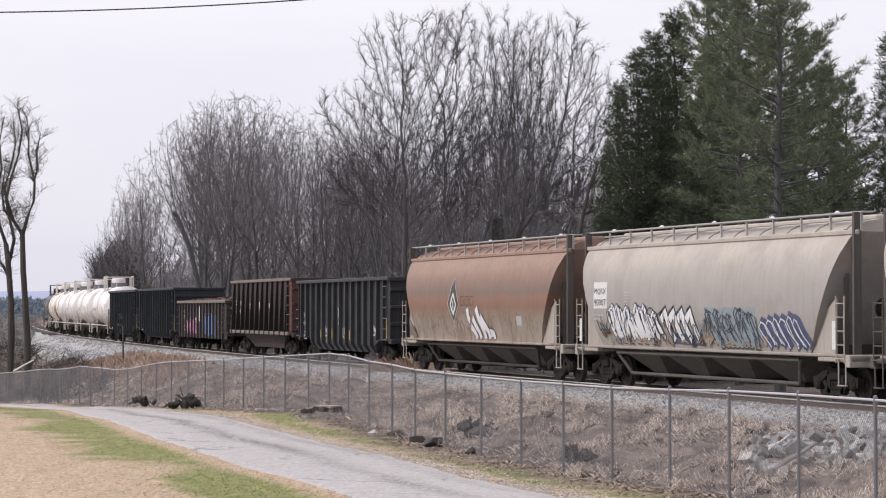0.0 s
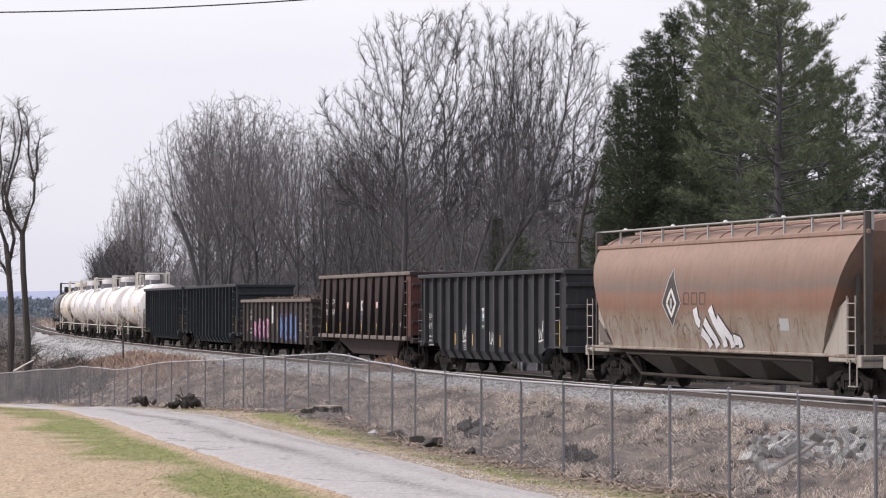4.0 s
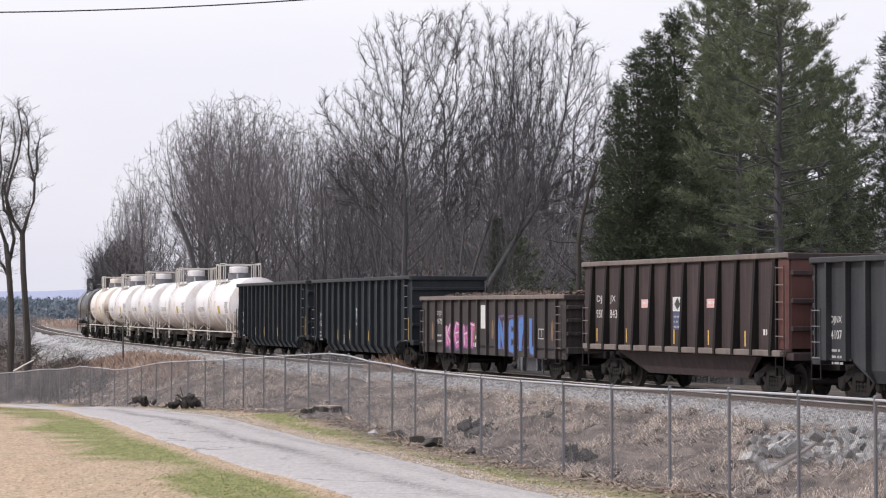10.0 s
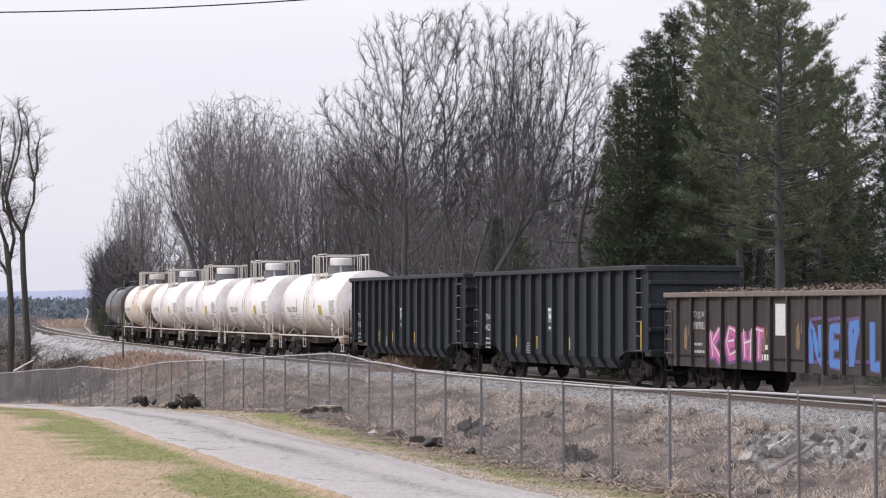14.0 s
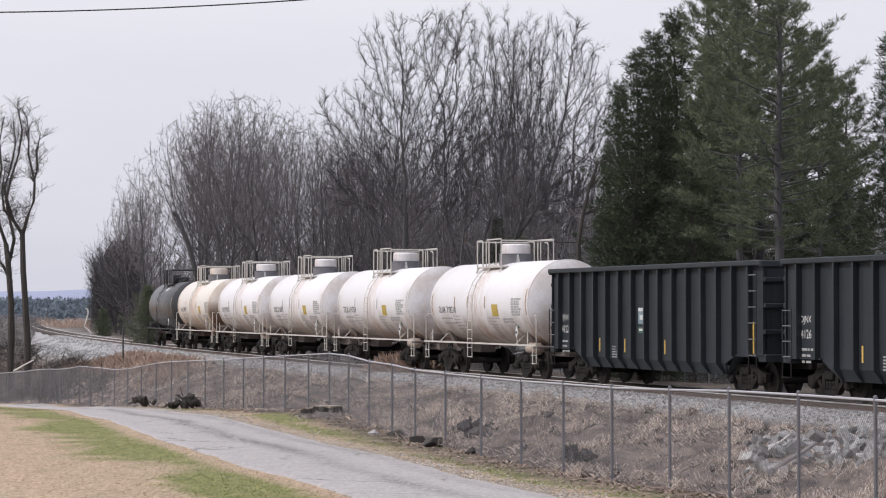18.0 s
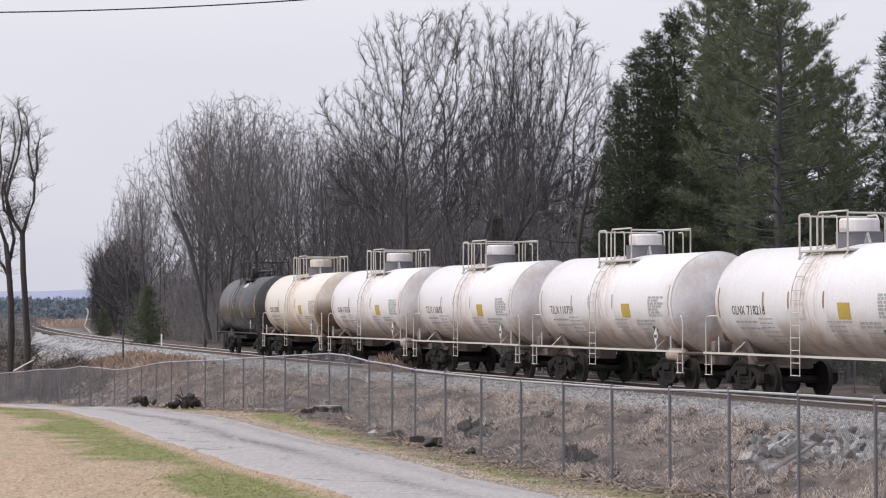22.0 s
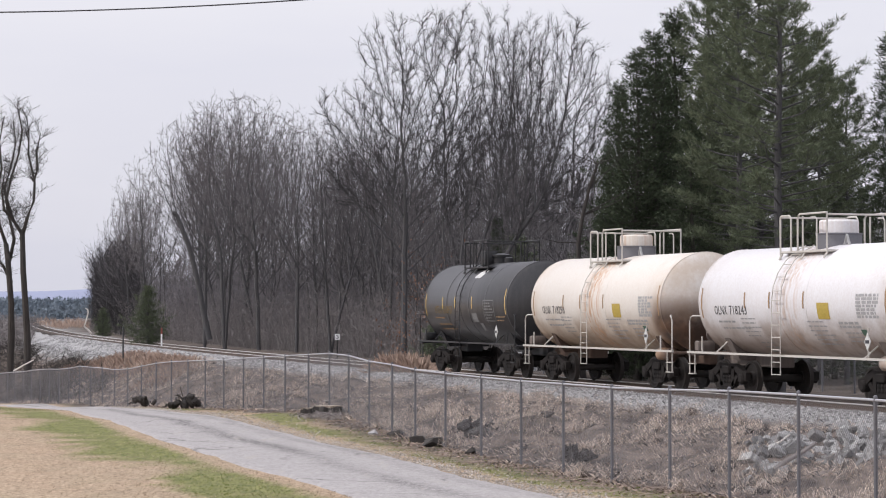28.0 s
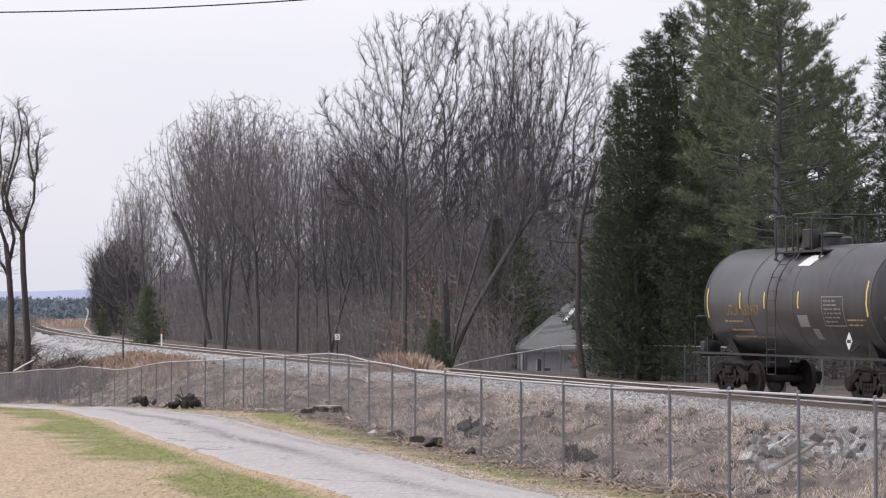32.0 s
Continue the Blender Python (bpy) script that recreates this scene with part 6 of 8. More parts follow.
def deco_grey(car_ob, surf, length):
    h = length / 2
    x = -h + 1.55
    sheet(car_ob, "panel", x + 0.1, x + 1.12, 2.30, 3.08, M_WHITE, surf, 0.006, "fresh white panel", 1, 6)
    lettering(car_ob, "MQRX", x + 0.16, 2.70, 0.88, 0.20, M_BLACK, surf, 0.012)
    lettering(car_ob, "90007", x + 0.16, 2.38, 0.88, 0.20, M_BLACK, surf, 0.012)
    bars(car_ob, x + 0.1, 2.08, 1.0, 2, M_GREYLET, surf, 0.12, 0.06, 4)
    bars(car_ob, x + 2.4, 2.75, 0.5, 5, M_GREYLET, surf, 0.09, 0.03, 6)
    for i in range(7):
        a = x + 0.5 + i * 1.75
        sheet(car_ob, "reflector", a, a + 0.9, 1.50, 1.57, M_ORANGE, surf, 0.006)
    # graffiti: a black and white wildstyle, silver peaks on blue, teal letters, navy letters edged white
    r = random.Random(21)

    def letter_row(x0, n, pitch, z0, z1, slant, seed):
        """Outlines of leaning hooked letters."""
        q = random.Random(seed)
        out = []
        for i in range(n):
            a = x0 + pitch * i
            t = z1 + q.uniform(-0.22, 0.12)
            a += q.uniform(-0.08, 0.08)
            w = pitch * q.uniform(0.6, 1.35)
            out.append([(a + slant * q.uniform(0.5, 1.2), z0 + q.uniform(-0.04, 0.10)), (a + slant * 0.5 - 0.05, (z0 + t) / 2), (a - 0.02, t - 0.14), (a + w * 0.3, t), (a + w * 0.7, t - 0.06), (a + w * 0.55 + slant * 0.5, (z0 + t) / 2 + 0.05), (a + w + slant, z0 + 0.05)])
        return out
    xa = -h + 2.75
    rowa = letter_row(xa, 11, 0.32, 1.42, 2.26, 0.36, 5)
    under = []
    for i in range(10):
        a = xa + 0.02 + 0.30 * i
        under.append([(a, 2.20), (a + 0.3, 2.22), (a + 0.62, 1.42), (a + 0.30, 1.40)])
    blob(car_ob, "graffiti", under, M_GREYLET, surf, 0.006, "grey graffiti ground")
    # loose scribbles that tie the letters together
    tangle, pale = Mesh(), Mesh()
    for k in range(54):
        a = xa - 0.9 + 10.8 * r.random()
        b = r.uniform(1.3, 2.0)
        pts = [(a, b)]
        for _ in range(4):
            pts.append((pts[-1][0] + r.gauss(0.06, 0.14), min(2.32, max(1.24, pts[-1][1] + r.gauss(0, 0.24)))))
        stroke(tangle if k % 3 else pale, pts, r.uniform(0.02, 0.05), surf, 0.030 + 0.0002 * k)
    for tm, mt in ((tangle, M_BLACK), (pale, M_SPRAYBLUE)):
        me = tm.make("graffiti")
        me.materials.append(mt)
        tagged(part("graffiti", me, mt, car_ob), "tangled graffiti scribbles", kind="stuff")
    spray(car_ob, "graffiti", rowa, 0.26, M_BLACK, surf, 0.010, "black graffiti outline")
    spray(car_ob, "graffiti", rowa, 0.165, M_SILVER, surf, 0.016, "white graffiti letters")
    spray(car_ob, "graffiti", [[(x + 0.09, z + 0.02) for x, z in l[2:6]] for l in rowa], 0.035, M_NAVY, surf, 0.024, "navy graffiti shading")
    spray(car_ob, "graffiti", [[(xa + 0.2 + 0.95 * i, 1.38), (xa + 0.42 + 0.95 * i, 1.42), (xa + 0.66 + 0.95 * i, 1.36)] for i in range(11)], 0.055, M_ORANGE, surf, 0.026, "orange graffiti flashes")
    spray(car_ob, "graffiti", [[(xa - 0.9 + 0.2 * i, 1.95 - 0.05 * i), (xa - 0.75 + 0.2 * i, 1.7), (xa - 0.5 + 0.2 * i, 1.55)] for i in range(4)], 0.05, M_BLACK, surf, 0.012, "black spray scribble")
    x1 = -h + 6.55
    for k, (a, b) in enumerate(((x1 + 0.75, 1.66), (x1 + 1.3, 1.64))):
        spray(car_ob, "graffiti", [[(a, b - 0.12), (a + 1.2, b - 0.14)], [(a - 0.1, b - 0.26), (a + 1.3, b - 0.27)]], 0.16, M_NAVY, surf, 0.006 + 0.003 * k, "blue graffiti ground")
    peaks = []
    for i in range(4):
        a = x1 + i * 0.55
        peaks.append([(a, 2.0), (a + 0.30, 2.24), (a + 0.42, 1.90), (a + 0.74, 1.45)])
    spray(car_ob, "graffiti", peaks, 0.34, M_BLACK, surf, 0.010, "black graffiti outline")
    spray(car_ob, "graffiti", [[(x + 0.04, z - 0.03) for x, z in l] for l in peaks], 0.22, M_SILVER, surf, 0.022, "silver graffiti peaks")
    teal = plain("teal_spray_paint", (0.205, 0.245, 0.25), 0.6)
    x2 = -h + 9.5
    fl = [[(x2 + 0.42 * i - 0.06, 2.36 - 0.03 * (i % 3)), (x2 + 0.42 * i + 0.42, 2.34 - 0.04 * (i % 2)), (x2 + 0.42 * i + 0.86, 1.34), (x2 + 0.42 * i + 0.36, 1.32)] for i in range(7)]
    blob(car_ob, "graffiti", fl, teal, surf, 0.006, "teal graffiti fill")
    rowc = letter_row(x2, 7, 0.42, 1.34, 2.34, 0.46, 9)
    spray(car_ob, "graffiti", rowc, 0.06, M_NAVY, surf, 0.014, "navy graffiti outline")
    spray(car_ob, "graffiti", [[(x + 0.16, z - 0.04) for x, z in l[1:5]] for l in rowc], 0.045, M_BLACK, surf, 0.022, "black graffiti strokes")
    x3 = x2 + 3.1
    rowd = letter_row(x3 + 0.1, 6, 0.40, 1.32, 2.14, 0.42, 14)
    spray(car_ob, "graffiti", rowd, 0.30, M_NAVY, surf, 0.008, "navy graffiti letters")
    spray(car_ob, "graffiti", [[(x - 0.08, z) for x, z in l] for l in rowd], 0.04, M_SILVER, surf, 0.018, "white graffiti edging")
    spray(car_ob, "graffiti", [[(x2 + 0.7 + 0.28 * i, 1.29), (x2 + 0.84 + 0.28 * i, 1.25), (x2 + 0.98 + 0.28 * i, 1.29)] for i in range(7)], 0.04, M_BLACK, surf, 0.02, "black graffiti scallops")
    spray(car_ob, "graffiti", [[(xa + 0.4 + 0.5 * i, 1.30), (xa + 0.7 + 0.5 * i, 1.28)] for i in range(6)], 0.03, M_BLACK, surf, 0.02, "black graffiti underline")
    for s in (-1, 1):
        sheet(car_ob, "white_corner", s * (h - 0.55) - 0.09, s * (h - 0.55) + 0.09, 1.32, 2.0, M_WHITE, lambda a, b: -1.57, 0.0)


def deco_brown(car_ob, surf, length):
    h = length / 2
    cx, cz = -h + 6.5, 2.60
    dark = plain("dark_brown_emblem", (0.052, 0.042, 0.039), 0.6)

    def diamond(w, t):
        return [(cx - w, cz - 0.15), (cx, cz - t), (cx + w, cz - 0.15), (cx, cz + t), (cx - w, cz - 0.15)]
    for k in range(6):
        w, t = 0.58 - 0.09 * k, 0.74 - 0.115 * k
        spray(car_ob, "logo_field", [diamond(w, t)], 0.10, dark, surf, 0.006 + 0.0004 * k)
    spray(car_ob, "logo_border", [diamond(0.62, 0.80)], 0.045, M_GREYLET, surf, 0.012, "pale diamond emblem border")
    spray(car_ob, "logo_inner", [[(cx - 0.30, cz - 0.16), (cx, cz - 0.50), (cx + 0.30, cz - 0.16), (cx, cz + 0.22), (cx - 0.30, cz - 0.16)]], 0.11, M_WHITE, surf, 0.016, "white inner diamond")
    spray(car_ob, "logo_core", [[(cx, cz - 0.30), (cx, cz - 0.02)]], 0.14, M_GREYLET, surf, 0.020)
    for i in range(3):
        a = cx + 0.80 + 0.52 * i
        spray(car_ob, "logo_bar", [[(a, 2.42), (a, 2.72), (a + 0.34, 2.72), (a + 0.34, 2.42), (a, 2.42)]], 0.035, M_HOP_GREY, surf, 0.008, "faded outlined emblem block")
    # silver tag: fat leaning strokes over wider black ones
    x0 = cx + 1.55
    tag = [[(x0, 2.26), (x0 + 0.10, 2.0), (x0 + 0.25, 1.92)], [(x0 + 0.55, 2.0), (x0 + 0.75, 1.84), (x0 + 1.05, 1.62), (x0 + 1.15, 1.46)], [(x0 + 0.95, 2.28), (x0 + 1.2, 1.98), (x0 + 1.55, 1.70), (x0 + 1.62, 1.46)],
           [(x0 + 1.35, 2.05), (x0 + 1.72, 1.82), (x0 + 2.02, 1.64), (x0 + 2.08, 1.46)], [(x0 + 0.30, 1.78), (x0 + 0.62, 1.60), (x0 + 0.72, 1.46)], [(x0 + 2.2, 1.62), (x0 + 2.52, 1.60), (x0 + 2.55, 1.46)]]
    tag = [[(a, 1.28 + (b - 1.46) * 1.28) for a, b in l] for l in tag]
    spray(car_ob, "graffiti", tag, 0.36, M_BLACK, surf, 0.008, "black graffiti outline")
    spray(car_ob, "graffiti", tag, 0.27, M_SILVER, surf, 0.018, "silver graffiti letters")
    sheet(car_ob, "sticker", h - 4.0, h - 3.5, 1.75, 2.05, M_GREYLET, surf)
    part("corner_plate", Mesh().loft([[(-h + 1.1, -1.50, 1.30), (-h + 1.9, -1.50, 1.30), (-h + 1.25, -1.60, 1.95)], [(-h + 1.1, -1.47, 1.30), (-h + 1.9, -1.47, 1.30), (-h + 1.25, -1.57, 1.95)]]), M_SILL, car_ob, "pale corner plate")


build_train()


# ---- trees ----
def spot(px, depth):
    """A plan place by its bearing (in parts of the view's width) and distance."""
    return (px - 784) / 4200 * depth, depth


def frame_of(d):
    a = Vector((0.31, 0.13, 0.94)).cross(d)
    if a.length < 0.05:
        a = Vector((1, 0, 0)).cross(d)
    a.normalize()
    return a, d.cross(a)


def limb(m, pts, rads, n):
    """A tapering limb along points, into the lists of a mesh."""
    base = len(m.v)
    last = len(pts) - 1
    for i, p in enumerate(pts):
        d = (pts[min(i + 1, last)] - pts[max(i - 1, 0)]).normalized()
        a, b = frame_of(d)
        for k in range(n):
            w = 6.2832 * k / n
            q = p + (a * math.cos(w) + b * math.sin(w)) * rads[i]
            m.v.append((q.x, q.y, q.z))
    for i in range(last):
        for k in range(n):
            j = (k + 1) % n
            m.f.append((base + i * n + k, base + i * n + j, base + (i + 1) * n + j, base + (i + 1) * n + k))


def twig(m, p, q, r):
    d = q - p
    d.normalize()
    a, b = frame_of(d)
    base = len(m.v)
    for w in (0.0, 2.094, 4.189):
        v = p + (a * math.cos(w) + b * math.sin(w)) * r
        m.v.append((v.x, v.y, v.z))
    m.v.append((q.x, q.y, q.z))
    m.f += [(base, base + 1, base + 3), (base + 1, base + 2, base + 3), (base + 2, base, base + 3)]


def sliver(m, p, q, w):
    """A hair-fine twig."""
    d = q - p
    a = d.cross(Vector((0.37, -0.9, 0.2)))
    a.normalize()
    a *= w
    base = len(m.v)
    m.v += [(p.x - a.x, p.y - a.y, p.z - a.z), (p.x + a.x, p.y + a.y, p.z + a.z), (q.x, q.y, q.z)]
    m.f.append((base, base + 1, base + 2))


def colonise(seed, H, stems, lobes, count, step, kill, star=0.5):
    """Branches that grow towards points spread through the lobes of a crown, by short ways from the root: places and parents."""
    q = np.random.default_rng(seed)
    vol = np.array([l[2] * l[2] * l[3] for l in lobes])
    pick = q.choice(len(lobes), count, p=vol / vol.sum())
    d = q.normal(size=(count, 3))
    d = d / np.linalg.norm(d, axis=1)[:, None] * (q.random(count) ** 0.40)[:, None]
    L = np.array([(l[0], l[4] if len(l) > 4 else 0.0, l[1], l[2], l[2] * 0.9, l[3]) for l in lobes])[pick] * H
    A = L[:, :3] + d * L[:, 3:]
    A[:, 2] = np.maximum(A[:, 2], 0.1 * H)
    P, par, way = [], [], []
    for sx, sy, fork in stems:
        prev, n = -1, max(4, int(fork * H / step))
        wob = q.normal(0, 0.035, (n + 1, 2)).cumsum(axis=0) * step
        for i in range(n + 1):
            t = i / n
            bend = t ** 1.3
            P.append((sx * H * bend + wob[i, 0], sy * H * bend + wob[i, 1], -0.3 + (fork * H + 0.3) * t))
            par.append(prev)
            way.append(0.62 * fork * H * t)
            prev = len(P) - 1
    P = np.array(P)
    par = list(par)
    way = np.array(way)
    kids = np.zeros(len(P), int)
    best = np.full(count, 1e9)
    near = np.zeros(count, int)
    alive = np.ones(count, bool)
    fresh = np.arange(len(P))
    for _ in range(150):
        D = A[:, None, :] - P[fresh][None, :, :]
        dist = np.sqrt((D ** 2).sum(2))
        cost = dist + way[fresh][None, :]
        m = cost.argmin(1)
        c = cost[np.arange(count), m]
        hit = c < best
        best[hit], near[hit] = c[hit], fresh[m[hit]]
        alive &= dist.min(1) > kill
        if not alive.any():
            break
        idx = near[alive]
        W = A[alive] - P[idx]
        W /= np.linalg.norm(W, axis=1)[:, None]
        acc = np.zeros_like(P)
        np.add.at(acc, idx, W)
        u = np.unique(idx)
        u = u[kids[u] < 3]
        if not len(u):
            break
        g = acc[u] / np.linalg.norm(acc[u], axis=1)[:, None]
        old = np.array([P[i] - P[par[i]] if par[i] >= 0 else (0, 0, step) for i in u]) / step
        g = g + 0.35 * old + q.normal(0, 0.15, g.shape) + np.array((0, 0, 0.03))
        g[:, :2] += 0.08 * P[u][:, :2] / (np.linalg.norm(P[u][:, :2], axis=1)[:, None] + 0.5)
        g /= np.linalg.norm(g, axis=1)[:, None]
        kids[u] += 1
        fresh = np.arange(len(P), len(P) + len(u))
        P = np.concatenate([P, P[u] + g * step])
        par += [int(i) for i in u]
        way = np.concatenate([way, way[u] + star * step])
        kids = np.concatenate([kids, np.zeros(len(u), int)])
    return P, par


def bare_tree(seed, stems, lobes, count=900, step=0.42, kill=0.62, twigs=3, fine=0.0075, base_r=0.0082, power=2.0, long=0.44, H=16.0, star=0.34):
    """A leafless tree: crooked limbs that fork into the lobes of its crown, and a haze of twigs."""
    P, par = colonise(seed, H, stems, lobes, count, step, kill, star)
    n = len(P)
    r = random.Random(seed)
    sums = np.zeros(n)
    child = [[] for _ in range(n)]
    for i in range(n - 1, -1, -1):
        if sums[i] == 0:
            sums[i] = base_r ** power
        if par[i] >= 0:
            sums[par[i]] += sums[i]
            child[par[i]].append(i)
    rad = sums ** (1 / power)
    V = [Vector(p) for p in P]
    trunk, crown = Mesh(), Mesh()
    heads = [i for i in range(n) if par[i] < 0]
    while heads:
        h = heads.pop()
        chain = ([par[h]] if par[h] >= 0 else []) + [h]
        k = h
        while child[k]:
            kk = sorted(child[k], key=lambda c: -rad[c])
            heads += kk[1:]
            k = kk[0]
            chain.append(k)
        pts = [V[c] for c in chain]
        rr = [rad[c] for c in chain]
        if par[h] >= 0:
            rr[0] = rr[1]
        else:
            rr[0] *= 1.35
        # thick part, thin part
        cut = next((i for i, v in enumerate(rr) if v < 0.017), len(rr) - 1)
        if cut >= 1:
            limb(trunk, pts[:cut + 1], rr[:cut + 1], 7 if rr[0] > 0.08 else 4)
        if cut < len(rr) - 1:
            limb(crown, pts[cut:], rr[cut:], 3)
    for i in range(n):
        if rad[i] > 0.019 or par[i] < 0:
            continue
        d = (V[i] - V[par[i]]).normalized()
        a, b = frame_of(d)
        for _ in range(twigs + (1 if not child[i] else 0)):
            w, sp = r.uniform(0, 6.2832), r.uniform(0.2, 0.85)
            u = d * math.cos(sp) + (a * math.cos(w) + b * math.sin(w)) * math.sin(sp)
            u.z += 0.02
            ln = long * r.uniform(0.45, 1.15)
            p = V[i] + (V[par[i]] - V[i]) * r.random()
            q = p + u * ln * 0.55
            e = q + (u + Vector((r.gauss(0, 0.28), r.gauss(0, 0.28), r.gauss(0.10, 0.2)))) * ln * 0.5
            sliver(crown, p, q + (q - p) * 0.1, fine * 1.25)
            sliver(crown, q, e, fine)
            if r.random() < 0.7:
                sliver(crown, p.lerp(q, 0.5), p.lerp(q, 0.5) + (u + Vector((r.gauss(0, 0.6), r.gauss(0, 0.6), r.gauss(0.1, 0.4)))) * ln * 0.45, fine)
    return trunk.make("trunk", True), crown.make("crown"), float(max(v[2] for v in crown.v)) * 0.985


def leafy(crown, r, c, out, size, slim, count, spread):
    """A tuft of needles round a point."""
    for _ in range(count):
        p = c + Vector((r.gauss(0, spread), r.gauss(0, spread), r.gauss(0, spread * 0.7)))
        d = out + Vector((r.gauss(0, 0.40), r.gauss(0, 0.40), r.gauss(0.05, 0.38)))
        d.normalize()
        e = d.cross(Vector((r.gauss(0, 1), r.gauss(0, 1), r.gauss(0, 1))))
        e.normalize()
        L = size * r.uniform(0.6, 1.35)
        e *= L * slim
        k = len(crown.v)
        crown.v += [(p.x - e.x, p.y - e.y, p.z - e.z), (p.x + e.x, p.y + e.y, p.z + e.z), (p.x + d.x * L, p.y + d.y * L, p.z + d.z * L)]
        crown.f.append((k, k + 1, k + 2))


def fir_tree(seed, height, width, limbs, dens=1.0, base=0.3):
    """A dense fir or cedar: boughs that lift at their tips, each a fan of short needled sprays."""
    r = random.Random(seed)
    trunk, crown = Mesh(), Mesh()
    limb(trunk, [Vector((0.06 * math.sin(i), 0.05 * math.cos(i * 1.3), -0.3 + (height + 0.2) * i / 10)) for i in range(11)], [0.19 * (1 - 0.094 * i) for i in range(11)], 8)
    for k in range(limbs):
        t = (k + r.random()) / limbs
        z = base + (height - base) * t
        a = k * 2.39996 + r.uniform(-0.4, 0.4)
        lump = 0.80 + 0.26 * math.sin(a * 2 + z * 0.8 + seed) + 0.20 * math.sin(a * 3 - z * 1.7 + seed * 2)
        length = max(0.25, width * (1 - t) ** 0.70 * min(1.0, 0.80 + t) * lump * r.uniform(0.6, 1.15))
        side = Vector((-math.sin(a), math.cos(a), 0))
        out = Vector((math.cos(a), math.sin(a), 0))
        p0 = Vector((0, 0, z))
        p1 = p0 + out * length * 0.55 + Vector((0, 0, -0.05 * length))
        p2 = p0 + out * length + Vector((0, 0, (0.22 + 0.25 * t) * length * r.uniform(0.4, 1.3)))
        limb(trunk, [p0, p1, p2], [0.010 + 0.007 * length, 0.008 + 0.004 * length, 0.004], 3)
        n = max(3, int(length * 4.6 * dens))
        for s in range(n):
            u = 0.12 + 0.90 * (s + r.random()) / n
            c = p0.lerp(p1, min(1, u * 1.82)) if u < 0.55 else p1.lerp(p2, (u - 0.55) / 0.45)
            sd = r.gauss(0, 0.16 + 0.15 * length * (1.1 - min(u, 1)))
            c = c + side * sd + Vector((0, 0, r.gauss(0, 0.10)))
            leafy(crown, r, c, out * 0.6 + side * (sd * 1.2) + Vector((0, 0, 0.35)), 0.18, 0.11, 14, 0.10)
    return trunk.make("trunk", True), crown.make("crown"), height


def pine_tree(seed, height, base, width, limbs, rad=0.21, gap=0.34, size=0.25):
    """A white pine: a straight grey trunk, long upswept limbs, soft tufts of long needles on their outer halves."""
    r = random.Random(seed)
    trunk, crown = Mesh(), Mesh()
    limb(trunk, [Vector((0.05 * math.sin(i * 0.9), 0.04 * math.cos(i * 1.3), -0.3 + (height + 0.3) * i / 12)) for i in range(13)], [rad * (1 - 0.072 * i) for i in range(13)], 9)
    for k in range(limbs):
        t = (k + r.random()) / limbs
        z = base + (height - base) * t
        a = k * 2.39996 + r.uniform(-0.5, 0.5)
        length = max(0.5, width * (1 - t) ** 0.45 * min(1.0, 0.62 + 1.6 * t) * r.uniform(0.55, 1.2))
        rise = 0.10 + 0.75 * t + r.uniform(-0.08, 0.18)
        out = Vector((math.cos(a), math.sin(a), 0))
        side = Vector((-math.sin(a), math.cos(a), 0))
        p0 = Vector((0, 0, z))
        pts = [p0, p0 + out * length * 0.35 + Vector((0, 0, rise * length * 0.20)) + side * r.gauss(0, 0.05) * length,
               p0 + out * length * 0.7 + Vector((0, 0, rise * length * 0.5)) + side * r.gauss(0, 0.07) * length, p0 + out * length + Vector((0, 0, rise * length * 0.95))]
        limb(trunk, pts, [0.012 + 0.011 * length, 0.010 + 0.007 * length, 0.007 + 0.003 * length, 0.005], 4)
        if r.random() < 0.10 * (1 - t):
            continue
        n = max(5, int(length * 4.4))
        for s in range(n):
            u = gap + (1.0 - gap) * (s + r.random()) / n
            f = u * 2.999
            i = min(2, int(f))
            c0 = pts[i].lerp(pts[i + 1], f - i)
            way = side * (1 if s % 2 else -1) * r.uniform(0.2, 1.0) + out * r.uniform(0.2, 0.8) + Vector((0, 0, r.uniform(-0.05, 0.5)))
            reach = r.uniform(0.15, 0.34) * length * (1.15 - 0.6 * u)
            c1 = c0 + way * reach
            sliver(trunk, c0, c1, 0.010)
            for v in (0.45, 0.75, 1.0):
                leafy(crown, r, c0.lerp(c1, v) + Vector((0, 0, 0.05)), way * 0.5 + Vector((0, 0, 0.35)), size, 0.055, 13, 0.085)
    return trunk.make("trunk", True), crown.make("crown"), height


def plant(kind, x, y, height, turn, label, category, group="", bark=None, leaf=None, sink=0.05, name="tree"):
    tm, cm, h0 = kind
    k = height / h0
    ob = thing(name, label, category, group, pose(x, y, gz(x, y) - sink, 0, 0, turn))
    ob.scale = (k, k, k)
    for me, mt in ((tm, bark or M_BARK), (cm, leaf or M_TWIG)):
        if not me.materials:
            me.materials.append(mt)
    part("trunk", tm, bark, ob)
    part("crown", cm, leaf, ob)
    return ob


# The tops of the woods, by bearing.
SKY_PX = [150, 165, 185, 215, 224, 240, 290, 302, 335, 390, 450, 500, 560, 605, 650, 700, 800, 900, 1000, 1080, 1200, 1600]
SKY_Y = [470, 405, 372, 365, 300, 278, 284, 215, 188, 163, 168, 182, 204, 228, 218, 225, 228, 228, 250, 280, 305, 320]


def sky_height(px, depth, ground):
    return EYE + (547 - float(np.interp(px, SKY_PX, SKY_Y))) / 4200 * depth - ground


